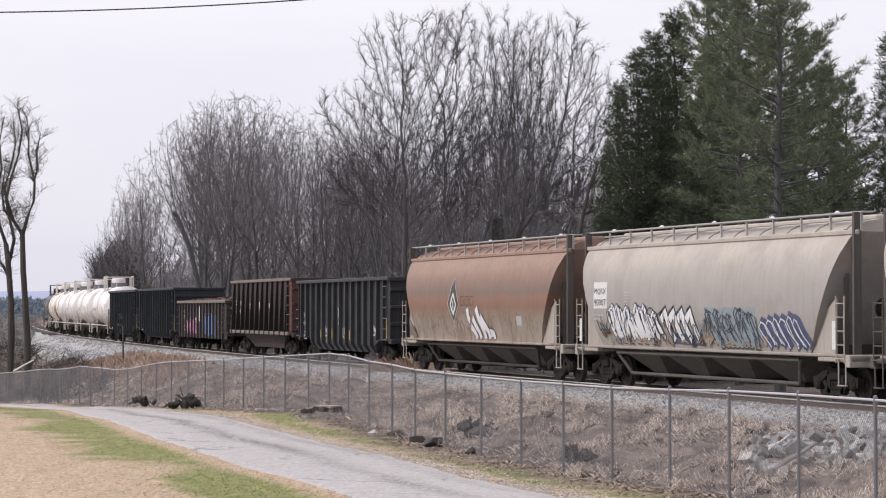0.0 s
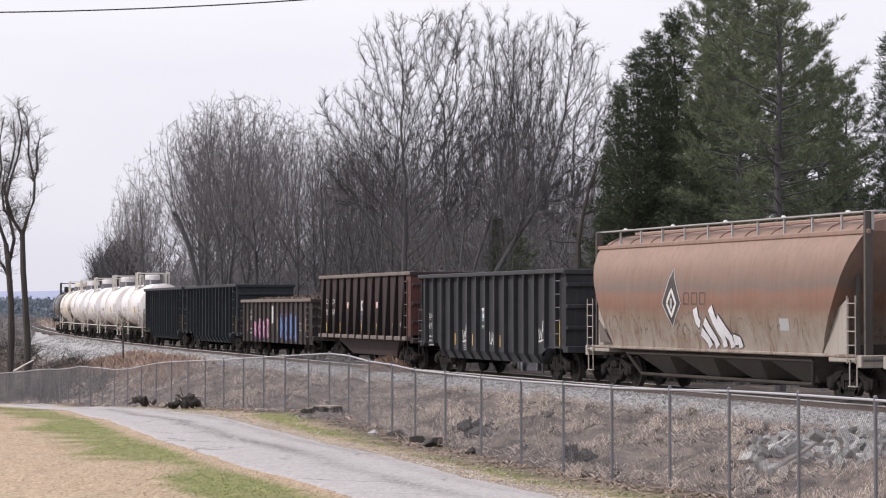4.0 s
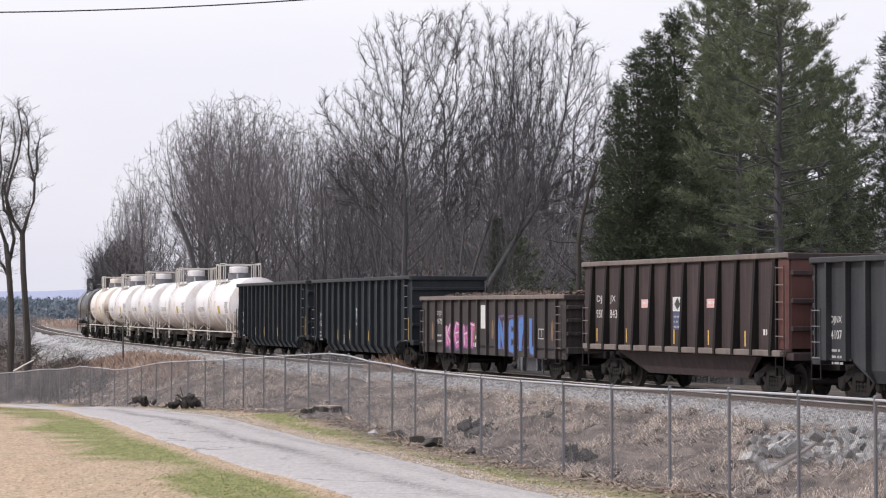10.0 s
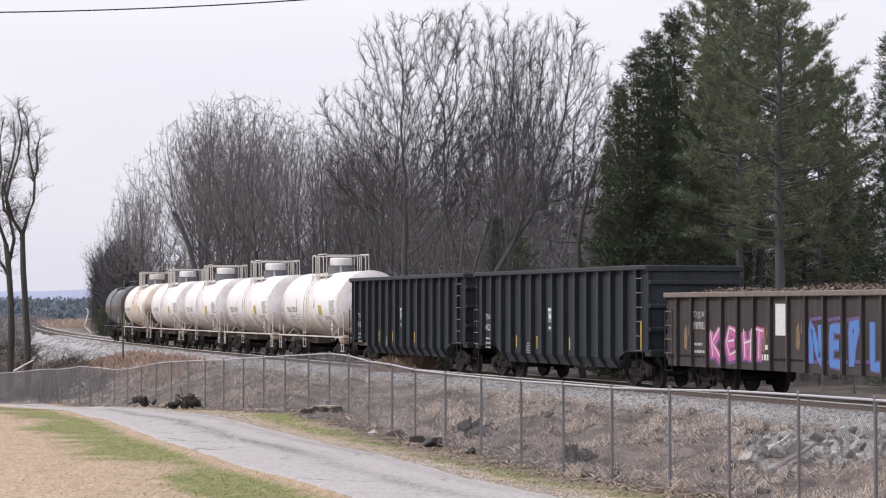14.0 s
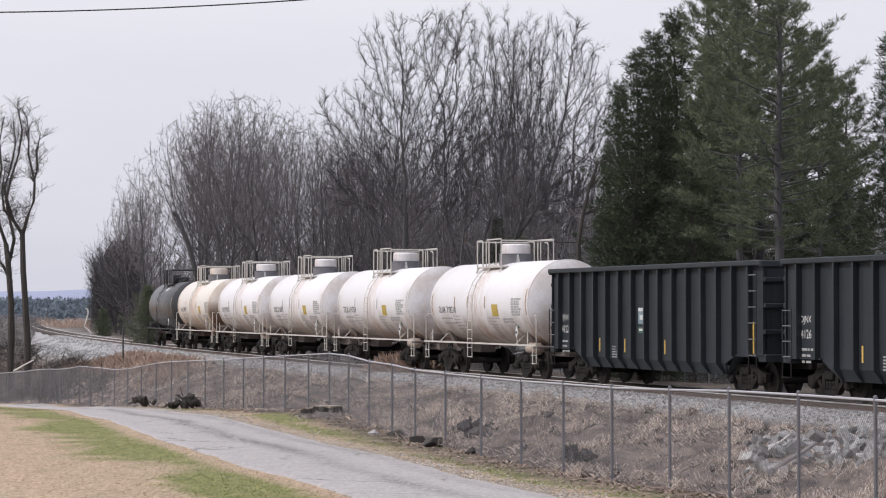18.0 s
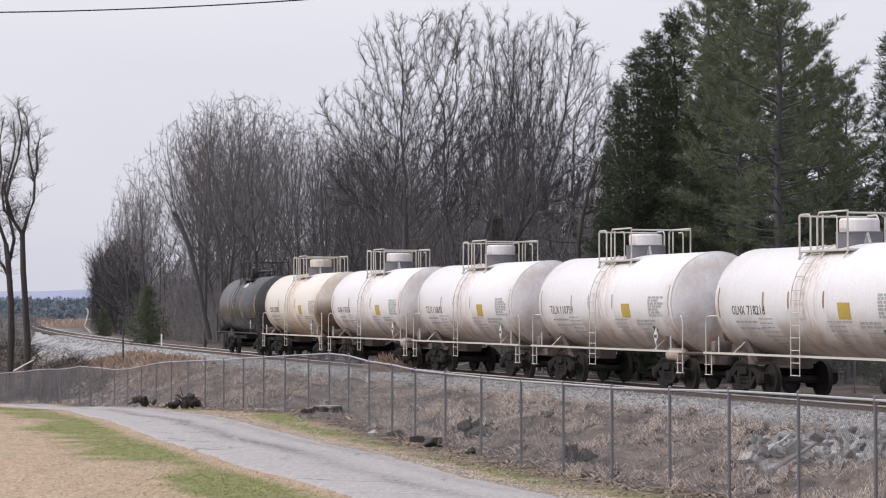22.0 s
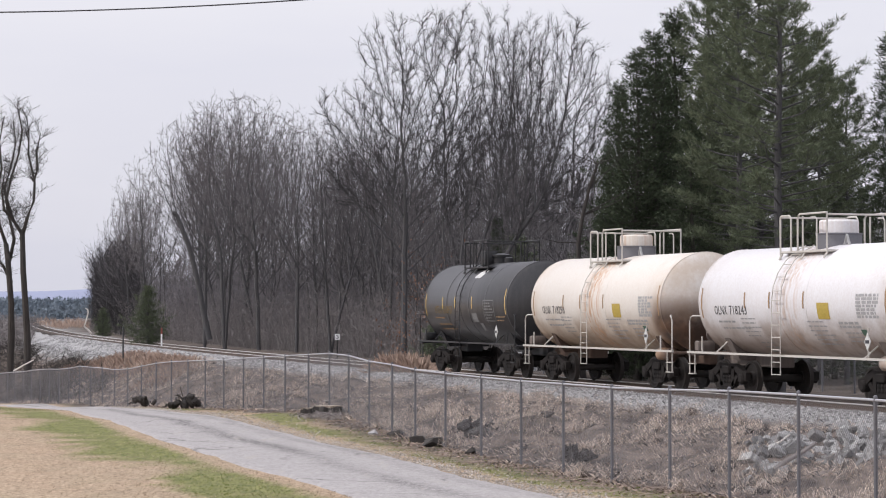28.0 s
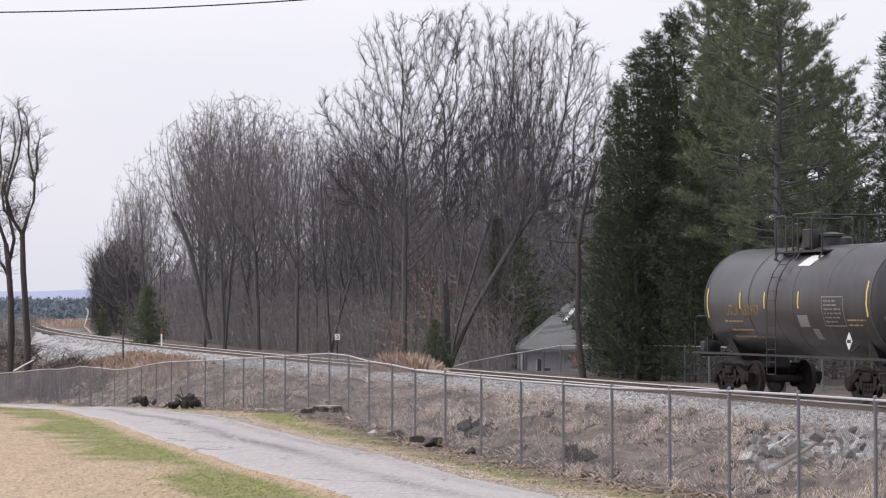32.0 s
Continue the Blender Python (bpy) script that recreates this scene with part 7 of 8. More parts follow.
def woods_edge(px):
    """How far off the woods begin, by bearing."""
    d = 62.0
    while d < 330:
        x, y = spot(px, d)
        off, _, _ = track_side(np.array([x]), np.array([y]))
        if off[0] < -6.0:
            break
        d += 3.0
    return d


EDGE_PX = [150, 170, 190, 220, 260, 300, 360, 430, 520, 620, 740, 860, 1000, 1150, 1300, 1600]
EDGE_D = [woods_edge(p) for p in EDGE_PX]


def crooked_trees():
    """Two dark, much-lopped trees beyond the fence corner, their limbs as they bend."""
    r = random.Random(44)
    for depth, limbs, lab in ((146.0, ([(51, 652), (47, 600), (45, 540), (42, 480), (38, 414)], [(38, 416), (22, 390), (12, 352), (18, 318), (30, 272), (38, 232), (31, 190)], [(38, 416), (48, 386), (60, 356), (59, 322), (48, 272), (51, 240), (46, 205)],
                                      [(20, 385), (8, 372), (2, 340), (6, 300)], [(59, 322), (66, 300), (62, 268), (70, 235)]), "crooked dark leafless tree with lopped limbs"),
                              (151.0, ([(17, 645), (19, 590), (20, 540), (15, 462), (9, 432)], [(9, 434), (-2, 400), (-8, 350), (2, 300), (-4, 250), (6, 205)], [(15, 462), (25, 424), (14, 372), (5, 332), (16, 300), (28, 252), (22, 215)],
                                      [(20, 500), (6, 470), (-12, 455)]), "crooked dark leafless tree leaning beside another")):
        tr, cr = Mesh(), Mesh()
        ob = thing("tree", lab, "tree", "crooked trees")
        for k, path in enumerate(limbs):
            P = [Vector(((a - 784) / 4200 * depth, depth + 0.3 * math.sin(i * 1.7 + k), EYE - (b - 547) / 4200 * depth)) for i, (a, b) in enumerate(path)]
            if k == 0:
                P[0].z = gz(P[0].x, P[0].y) - 0.1
            r0, r1 = (0.24, 0.16) if k == 0 else (0.12, 0.03)
            n = len(P) - 1
            limb(tr, P, [r0 + (r1 - r0) * i / n for i in range(n + 1)], 8)
            if k:
                for i in range(1, n + 1):
                    for _ in range(5):
                        p = P[i - 1].lerp(P[i], r.random())
                        d = (Vector((r.gauss(0, 0.7), r.gauss(0, 0.7), 1))).normalized()
                        q = p + d * r.uniform(0.5, 1.5)
                        twig(cr, p, q, 0.022)
                        for _ in range(12):
                            s = p.lerp(q, r.uniform(0.2, 1))
                            e = s + Vector((r.gauss(0, 0.6), r.gauss(0, 0.5), r.uniform(0.0, 0.9))) * 0.55
                            sliver(cr, s, e, 0.011)
                            sliver(cr, s.lerp(e, 0.7), e + Vector((r.gauss(0, 0.5), r.gauss(0, 0.5), r.uniform(0.0, 0.8))) * 0.35, 0.009)
        tm, cm = tr.make("trunk", True), cr.make("crown")
        tm.materials.append(M_STUMP)
        cm.materials.append(M_STUMP)
        part("trunk", tm, M_STUMP, ob)
        part("crown", cm, M_STUMP, ob)


def build_woods():
    r = random.Random(77)
    slim = [(0, 0.80, 0.12, 0.19), (0.02, 0.58, 0.14, 0.16)]
    full = [(-0.04, 0.75, 0.19, 0.23, 0.03), (0.07, 0.63, 0.19, 0.20, -0.05), (-0.02, 0.46, 0.16, 0.12)]
    edge = [bare_tree(100 + k, [(0.03 * (k - 2), 0.02, 0.34 + 0.04 * (k % 3))], full, 950, 0.38, 0.56, 2, 0.0095, star=0.22) for k in range(4)]
    back = [bare_tree(200 + k, [(0.03 * (k - 1), 0.0, 0.45)], slim, 380, 0.42, 0.62, 3, 0.012) for k in range(4)]
    for me in (e[0] for e in back):
        me.materials.append(M_BARK)
    for me in (e[1] for e in back):
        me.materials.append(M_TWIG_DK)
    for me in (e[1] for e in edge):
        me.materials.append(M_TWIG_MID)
    placed = []

    def ok(x, y, gap):
        return all((x - a) ** 2 + (y - b) ** 2 > gap * gap for a, b in placed)

    def row(kinds, count, lo, hi, d0, d1, h0, h1, gap, label):
        n = tries = 0
        while n < count and tries < 6000:
            tries += 1
            px = r.uniform(lo, hi)
            d = float(np.interp(px, EDGE_PX, EDGE_D)) + d0 + (d1 - d0) * r.random()
            x, y = spot(px, d)
            if d > 300 or not ok(x, y, gap) or (905 < px < 1180 and d < 118) or (px > 1030 and d < 100):
                continue
            h = sky_height(px, d, gz(x, y)) * r.uniform(h0, h1)
            plant(kinds[n % len(kinds)], x, y, h, r.uniform(0, 360), label, "tree", "woods beside the track")
            placed.append((x, y))
            n += 1
    row(edge, 40, 350, 1060, 0, 22, 0.62, 1.0, 2.0, "leafless grey deciduous tree at the edge of the woods")
    row(back, 92, 340, 1250, 14, 110, 0.70, 0.98, 2.0, "slender leafless tree deep in the woods")
    row(edge, 26, 590, 1060, 10, 45, 0.85, 1.02, 2.0, "leafless grey tree filling the woods behind the great trees")
    row(back, 26, 206, 262, 0, 40, 0.6, 0.95, 1.2, "slender leafless tree at the bend of the track")
    row(back, 3, 255, 300, 4, 30, 0.75, 1.0, 3.0, "sparse slender leafless tree at the woods' edge")
    row(back, 16, 1250, 1600, 30, 90, 0.8, 1.1, 2.0, "slender leafless tree behind the pines")
    # the great spreading trees in the middle
    big = [bare_tree(301, [(0.0, 0.0, 0.46)], [(-0.165, 0.70, 0.11, 0.11, 0.02), (-0.04, 0.87, 0.10, 0.12, -0.04), (0.11, 0.89, 0.11, 0.12, 0.04), (0.02, 0.66, 0.17, 0.15, -0.03), (0.17, 0.68, 0.12, 0.14, 0.05), (-0.10, 0.53, 0.15, 0.10), (0.10, 0.48, 0.14, 0.09, 0.04)], 2100, 0.30, 0.45, 5, 0.0074, 0.0082, star=0.44),
           bare_tree(305, [(0.04, 0.02, 0.40), (0.12, -0.02, 0.42), (0.24, 0.03, 0.44), (-0.02, 0.03, 0.42)], [(0.05, 0.90, 0.09, 0.10), (0.19, 0.88, 0.10, 0.12, 0.04), (0.30, 0.85, 0.10, 0.13, -0.03), (0.39, 0.70, 0.09, 0.15, 0.03), (0.20, 0.66, 0.17, 0.15), (0.07, 0.60, 0.13, 0.15, -0.05), (0.34, 0.52, 0.13, 0.12, 0.05), (0.18, 0.46, 0.16, 0.10, 0.04)], 2700, 0.30, 0.45, 5, 0.0074, 0.0082, star=0.44),
           bare_tree(311, [(-0.08, 0.0, 0.36), (0.10, 0.04, 0.38)], [(-0.12, 0.80, 0.12, 0.18), (0.14, 0.78, 0.13, 0.18, 0.06), (0.0, 0.60, 0.21, 0.15)], 1600, 0.34, 0.49, 4, 0.0082, star=0.38)]
    for k, px, depth, y_top, turn, lab in ((0, 715, 106, 2, 0, "tall spreading leafless tree with a straight grey trunk"), (1, 795, 104, 2, 0, "tall leafless tree of three stems fanning out"), (2, 842, 122, 16, 20, "tall leafless tree with upswept limbs"),
                                            (2, 905, 120, 60, 260, "tall leafless tree with upswept limbs"), (2, 965, 126, 60, 200, "tall leafless tree with upswept limbs"), (2, 690, 128, 110, 100, "tall leafless tree with upswept limbs"), (2, 1036, 122, 170, 150, "leafless tree beside the dark firs")):
        x, y = spot(px, depth)
        plant(big[k], x, y, EYE + (547 - y_top) / 4200 * depth - gz(x, y), turn, lab, "tree", "great trees", leaf=M_TWIG)
    dome = [(0, 0.70, 0.28, 0.27), (-0.15, 0.60, 0.15, 0.18, 0.10), (0.16, 0.58, 0.15, 0.18, -0.08), (0.03, 0.42, 0.18, 0.10)]
    lf = [bare_tree(330 + k, [(0.02 * k, 0.0, 0.36)] + ([(-0.08, 0.03, 0.34)] if k == 1 else []), dome, 1450, 0.36, 0.54, 2, 0.0085, star=0.14) for k in range(3)]
    for k, (px, depth, y_top, turn) in enumerate(((362, 158, 196, 10), (398, 152, 160, 130), (458, 145, 166, 250), (525, 138, 186, 40), (585, 130, 212, 200), (432, 166, 172, 310), (640, 134, 236, 20))):
        x, y = spot(px, depth)
        plant(lf[k % 3], x, y, EYE + (547 - y_top) / 4200 * depth - gz(x, y), turn, "tall leafless tree with a fine rounded crown", "tree", "woods beside the track", leaf=M_TWIG_MID)
    x, y = spot(262, 186)
    plant(edge[1], x, y, EYE + (547 - 272) / 4200 * 186 - gz(x, y), 90, "leafless tree with a sparse upright crown", "tree", "woods beside the track")
    crooked_trees()
    # slender whips along the very edge, far left
    for px, depth, y_top in ((190, 250, 385), (204, 240, 375), (214, 236, 370)):
        x, y = spot(px, depth)
        plant(back[px % 4], x, y, EYE + (547 - y_top) / 4200 * depth - gz(x, y), px * 7, "slim leafless tree at the bend of the track", "tree", "woods beside the track")


def build_evergreens():
    fir = [fir_tree(501, 14, 3.4, 360), fir_tree(502, 14, 2.9, 350)]
    small = [fir_tree(503, 5, 2.5, 140, 1.4, 0.1)]
    pine = [pine_tree(511, 19, 5.4, 3.5, 120, 0.23, 0.48), pine_tree(512, 19, 5.6, 3.4, 115, 0.20, 0.42)]
    for f in fir:
        f[0].materials.append(M_STUMP)
        f[1].materials.append(M_FIR)
    for f in small:
        f[0].materials.append(M_BARK)
        f[1].materials.append(M_PINE)
    for f in pine:
        f[0].materials.append(M_BARK)
        f[1].materials.append(M_PINE)
    for k, px, depth, y_top, turn in ((0, 1128, 86, 88, 10), (1, 1196, 90, 22, 80), (0, 1078, 92, 260, 200), (1, 1262, 96, 60, 140), (0, 1225, 84, 190, 250), (1, 1165, 96, 130, 33), (1, 1098, 89, 150, 160), (0, 1160, 87, 58, 275), (0, 1300, 98, 120, 300), (1, 1580, 80, 62, 45), (0, 1478, 94, 225, 120), (1, 1400, 100, 220, 20), (0, 1530, 99, 330, 70)):
        x, y = spot(px, depth)
        plant(fir[k], x, y, EYE + (547 - y_top) / 4200 * depth - gz(x, y), turn, "tall dark green fir with boughs to the ground", "fir tree", "evergreens")
    for k, px, depth, y_top, turn in ((0, 1380, 74, -190, 0), (1, 1309, 80, -90, 100), (1, 1255, 90, -20, 300), (0, 1345, 88, -60, 210), (1, 1500, 90, 150, 130), (1, 1452, 86, 130, 220), (0, 1425, 92, 60, 20)):
        x, y = spot(px, depth)
        plant(pine[k], x, y, EYE + (547 - y_top) / 4200 * depth - gz(x, y), turn, "tall open pine with a bare grey lower trunk", "pine tree", "evergreens")
    for px, depth, y_top, turn, k in ((880, 108, 385, 60, 0), (915, 112, 420, 10, 1), (262, 160, 506, 0, 0), (770, 100, 565, 0, 1), (182, 228, 545, 90, 1)):
        x, y = spot(px, depth)
        plant(fir[1] if px == 880 else small[0], x, y, EYE + (547 - y_top) / 4200 * depth - gz(x, y), turn, "small dull green cedar among bare trees", "cedar", "small evergreens")


def build_brush():
    """Undergrowth: thin stems with side twigs."""
    r = random.Random(31)

    def belt(name, label, mat, count, lo, hi, d0, d1, h0, h1, rr, side, lean=0.24):
        m = Mesh()
        xs = []
        for _ in range(count):
            px = r.uniform(lo, hi)
            d = float(np.interp(px, EDGE_PX, EDGE_D)) + d0 + (d1 - d0) * r.random()
            if d < 310 and not (905 < px < 1060 and d < 114):
                xs.append(spot(px, d))
        zs = ground_at(np.array([a for a, b in xs]), np.array([b for a, b in xs]))
        for (x, y), z in zip(xs, zs):
            h = h0 + (h1 - h0) * r.random() ** 2
            p = Vector((x, y, z - 0.05))
            q = p + Vector((r.gauss(0, lean) * h, r.gauss(0, lean) * h, h))
            twig(m, p, q, rr)
            for _ in range(side):
                a = p.lerp(q, r.uniform(0.1, 0.95))
                b = a + Vector((r.gauss(0, 0.45), r.gauss(0, 0.45), r.uniform(-0.1, 0.9))) * h * 0.22
                sliver(m, a, b, rr * 0.75)
                sliver(m, a.lerp(b, 0.8), b + Vector((r.gauss(0, 0.3), r.gauss(0, 0.3), r.uniform(0.0, 0.9))) * h * 0.16, rr * 0.6)
        me = m.make(name)
        me.materials.append(mat)
        tagged(new(name, me), label, kind="stuff")
    belt("undergrowth", "tangled grey-brown undergrowth along the woods", M_UNDER, 8500, 160, 1120, -2.0, 12, 0.5, 4.0, 0.013, 8)
    belt("thicket", "dense bare thicket in the woods", M_TWIG_DK, 5600, 190, 1300, 6, 50, 2.0, 7.5, 0.022, 14)
    belt("bend_thicket", "dense vine-grown thicket at the bend of the track", M_TWIG, 2000, 172, 236, 2, 24, 3.0, 10.0, 0.03, 16, 0.07)
    belt("far_thicket", "dense bare thicket far back in the woods", M_TWIG_DK, 3600, 178, 1500, 45, 130, 4.0, 10.0, 0.055, 14)


def blades(name, label, mat, spots, width=0.012, tip=1.0):
    """Grass: bent blades; spots: (x, y, z, height, lean x, lean y)."""
    V, F = [], []
    for x, y, z, h, lx, ly in spots:
        k = len(V)
        d = math.hypot(lx, ly) or 1
        wx, wy = -ly / d * width, lx / d * width
        V += [(x - wx, y - wy, z), (x + wx, y + wy, z), (x + lx * 0.4, y + ly * 0.4, z + h * 0.7), (x + lx, y + ly, z + h * tip)]
        F += [(k, k + 1, k + 2), (k + 1, k + 3, k + 2)]
    me = bpy.data.meshes.new(name)
    me.from_pydata(V, [], F)
    me.materials.append(mat)
    return tagged(new(name, me), label, kind="stuff")


def build_grass():
    r = random.Random(8)

    def on_ground(rows):
        z = ground_at(np.array([a[0] for a in rows]), np.array([a[1] for a in rows]))
        return [(a[0], a[1], float(q) - 0.02, *a[2:]) for a, q in zip(rows, z)]

    def between(t):
        """A place on the bank: t = 0 at the ballast toe, 1 at the fence."""
        y = 33 + 105 * r.random() ** 1.25
        fx = float(np.interp(y, _fy, _fx))
        # out from the fence to the track along x
        i = int(np.argmin(np.abs(TY - y)))
        tx = float(TX[i]) - 3.1 / math.sin(TH[i])
        return tx + (fx - tx) * t, y
    rows, rows2 = [], []
    for _ in range(4200):
        x, y = between(r.uniform(-0.12, 1.04))
        dens = 0.5 + 0.5 * float(lumps(x, y, 1.6, 41))
        if 0.6 * float(lumps(x, y, 1.3, 43)) + 0.6 * float(lumps(x, y, 3.2, 44)) < -0.14 and r.random() < 0.82:
            continue
        n = int(3 + 14 * dens)
        for _ in range(n):
            a = r.uniform(0, 6.283) if r.random() < 0.6 else r.gauss(3.6, 0.6)
            h = r.uniform(0.02, 0.13)
            l = r.uniform(0.04, 0.20)
            (rows if r.random() < 0.72 else rows2).append((x + r.gauss(0, 0.16), y + r.gauss(0, 0.16), h, l * math.cos(a), l * math.sin(a)))
    # tussocks: long pale strands that spill down the slope from each clump
    base, mid, tip, hh = [], [], [], []
    cores = []
    for _ in range(1500):
        x, y = between(r.uniform(-0.10, 1.0))
        dense = 0.6 * float(lumps(x, y, 1.3, 43)) + 0.6 * float(lumps(x, y, 3.2, 44))
        if dense < -0.05:
            continue
        way = r.gauss(3.95, 0.55)
        size = r.uniform(0.6, 1.25)
        if r.random() < 0.6:
            cores.append((x, y, 0, (0.20 * size, 0.16 * size, 0.13 * size), way, 0.3))
        for _ in range(int(28 + 26 * size * (dense + 0.6))):
            a = way + r.gauss(0, 0.75)
            l = r.uniform(0.20, 0.60) * size
            bx, by = x + r.gauss(0, 0.10 * size), y + r.gauss(0, 0.12 * size)
            bend = r.gauss(0, 0.25) * l
            base.append((bx, by))
            mid.append((bx + 0.45 * l * math.cos(a) - bend * math.sin(a), by + 0.45 * l * math.sin(a) + bend * math.cos(a)))
            tip.append((bx + l * math.cos(a), by + l * math.sin(a)))
            hh.append(r.uniform(0.08, 0.26) * size)
    cz = ground_at(np.array([c[0] for c in cores]), np.array([c[1] for c in cores]))
    scatter("tussocks", M_EARTH, "dark matted roots of grass tussocks on the bank", [(c[0], c[1], float(z) + 0.02, *c[3:]) for c, z in zip(cores, cz)], [pebble(60 + k, 1.0) for k in range(7)])
    gb, gm, gt = (ground_at(np.array([p[0] for p in q]), np.array([p[1] for p in q])) for q in (base, mid, tip))
    V, F = [], []
    for b, m_, t_, h, zb, zm, zt in zip(base, mid, tip, hh, gb, gm, gt):
        dx, dy = t_[0] - b[0], t_[1] - b[1]
        d = math.hypot(dx, dy)
        wx, wy = -dy / d * 0.0042, dx / d * 0.0042
        k = len(V)
        V += [(b[0] - wx, b[1] - wy, zb - 0.01), (b[0] + wx, b[1] + wy, zb - 0.01), (m_[0] - wx, m_[1] - wy, zm + h), (m_[0] + wx, m_[1] + wy, zm + h), (t_[0], t_[1], zt + 0.02)]
        F += [(k, k + 1, k + 3, k + 2), (k + 2, k + 3, k + 4)]
    me = bpy.data.meshes.new("hanging_grass")
    me.from_pydata(V, [], F)
    me.materials.append(M_DRY)
    tagged(new("hanging_grass", me), "long pale dead grass hanging down the bank", kind="stuff")
    blades("dry_grass", "matted dry grass on the bank", M_DRY, on_ground(rows), 0.0045)
    blades("grey_weeds", "grey dead weeds on the bank", M_TWIG, on_ground(rows2), 0.005)
    # standing dead stalks and brambles on the bank
    m = Mesh()
    st = []
    for _ in range(700):
        x, y = between(r.uniform(0.1, 0.98))
        st.append((x, y))
    zs = ground_at(np.array([a for a, b in st]), np.array([b for a, b in st]))
    for (x, y), z in zip(st, zs):
        for _ in range(r.randint(2, 6)):
            h = r.uniform(0.25, 0.95)
            p = Vector((x + r.gauss(0, 0.15), y + r.gauss(0, 0.15), z - 0.03))
            q = p + Vector((r.gauss(0, 0.3), r.gauss(0, 0.3), 1)) * h
            twig(m, p, q, 0.006)
            twig(m, p.lerp(q, 0.6), p.lerp(q, 0.6) + Vector((r.gauss(0, 0.3), r.gauss(0, 0.3), 0.25)) * h, 0.004)
    me = m.make("bank_brush")
    me.materials.append(M_BRUSH)
    tagged(new("bank_brush", me), "thin grey stalks and brambles on the bank", kind="stuff")
    # rusty-coloured weeds beyond the far fence, tawny tufts beside the rails
    rows = []
    for _ in range(4200):
        px = r.uniform(64, 330)
        depth = r.uniform(112, 150)
        x, y = spot(px, depth)
        off, al, _ = track_side(np.array([x]), np.array([y]))
        fo, _ = fence_off(np.array([x]), np.array([y]))
        if off[0] < 3.4 or off[0] > 6.4 or fo[0] > -0.5 or lumps(x, y, 3.0, 51) + 0.8 * lumps(x, y, 1.1, 52) < 0.15:
            continue
        for _ in range(20):
            a = r.uniform(0, 6.28)
            l = r.uniform(0.08, 0.34)
            rows.append((x + r.gauss(0, 0.35), y + r.gauss(0, 0.35), r.uniform(0.08, 0.55), l * math.cos(a), l * math.sin(a)))
    soft = []
    for px, depth, n, w in ((712, 93, 1100, 0.50), (694, 95.5, 600, 0.38), (738, 91.5, 620, 0.40)):
        x, y = spot(px, depth)
        for _ in range(n):
            a, l = r.uniform(0, 6.28), r.uniform(0.04, 0.24)
            dx, dy = r.gauss(0, w), r.gauss(0, w)
            soft.append((x + dx, y + dy, r.uniform(0.28, 0.85) * math.exp(-(dx * dx + dy * dy) / (4.5 * w * w)) + 0.08, l * math.cos(a) + dx * 0.3, l * math.sin(a) + dy * 0.3))
    blades("tawny_tufts", "soft tawny tufts of dead weeds beside the rails", M_STRAW, on_ground(soft), 0.0035)
    for px, depth, n, w in ((130, 330, 300, 3.2), (110, 345, 200, 3.0), (120, 320, 200, 2.5)):
        x, y = spot(px, depth)
        for _ in range(n):
            a = r.uniform(0, 6.28)
            l = r.uniform(0.10, 0.50)
            rows.append((x + r.gauss(0, w * 0.8), y + r.gauss(0, w), r.uniform(0.25, 0.95) * (1.6 if depth > 200 else 1), l * math.cos(a), l * math.sin(a)))
    blades("tawny_weeds", "tawny orange dead weeds", M_STRAW, on_ground(rows), 0.005)
    # the lawn: short tan turf, green along the drive's edge
    tan, green = [], []
    for _ in range(50000):
        y = 39 + 70 * r.random() ** 1.6
        edge = float(np.interp(y, [p[1] for p in DRIVE_L], [p[0] for p in DRIVE_L]))
        x = edge - abs(r.gauss(0, 1)) * 3.2 * y / 45
        near = edge - x
        px = 784 + 4200 * x / y
        if px < -40:
            continue
        a = r.uniform(0, 6.28)
        l = r.uniform(0.01, 0.06)
        (green if r.random() < float(lush_at(np.array([x]), np.array([y]))[0]) else tan).append((x, y, r.uniform(0.015, 0.05), l * math.cos(a), l * math.sin(a)))
    for _ in range(14000):
        y = 40 + 50 * r.random() ** 1.3
        edge = float(np.interp(y, [p[1] for p in DRIVE_R], [p[0] for p in DRIVE_R]))
        fx = float(np.interp(y, _fy, _fx))
        x = r.uniform(edge + 0.05, fx)
        a = r.uniform(0, 6.28)
        l = r.uniform(0.02, 0.12)
        (green if r.random() < float(lush_at(np.array([x]), np.array([y]))[0]) else tan).append((x, y, r.uniform(0.01, 0.05), l * math.cos(a), l * math.sin(a)))
    blades("lawn_grass", "short straw-coloured lawn grass", M_LAWN, on_ground(tan), 0.006)
    blades("green_grass", "fresh green grass along the drive", M_GRASS, on_ground(green), 0.008)
    # loose gravel and chips that have spread from the drive's edges
    spots = []
    for _ in range(7000):
        y = 40 + 62 * r.random() ** 1.3
        side = DRIVE_R
        x = float(np.interp(y, [p[1] for p in side], [p[0] for p in side]))
        x += abs(r.gauss(0, 0.5)) - 0.10
        spots.append([x, y, 0, r.uniform(0.010, 0.028), r.uniform(0, 6.3), r.uniform(-.5, .5)])
    z = ground_at(np.array([p[0] for p in spots]), np.array([p[1] for p in spots]))
    for p, q in zip(spots, z):
        p[2] = q + 0.02
    scatter("verge_gravel", M_CHIP, "loose pale gravel along the edges of the drive", spots, [pebble(80 + k) for k in range(5)])
    # broken sticks, bark and chips heaped about the sawn stumps
    m = Mesh()
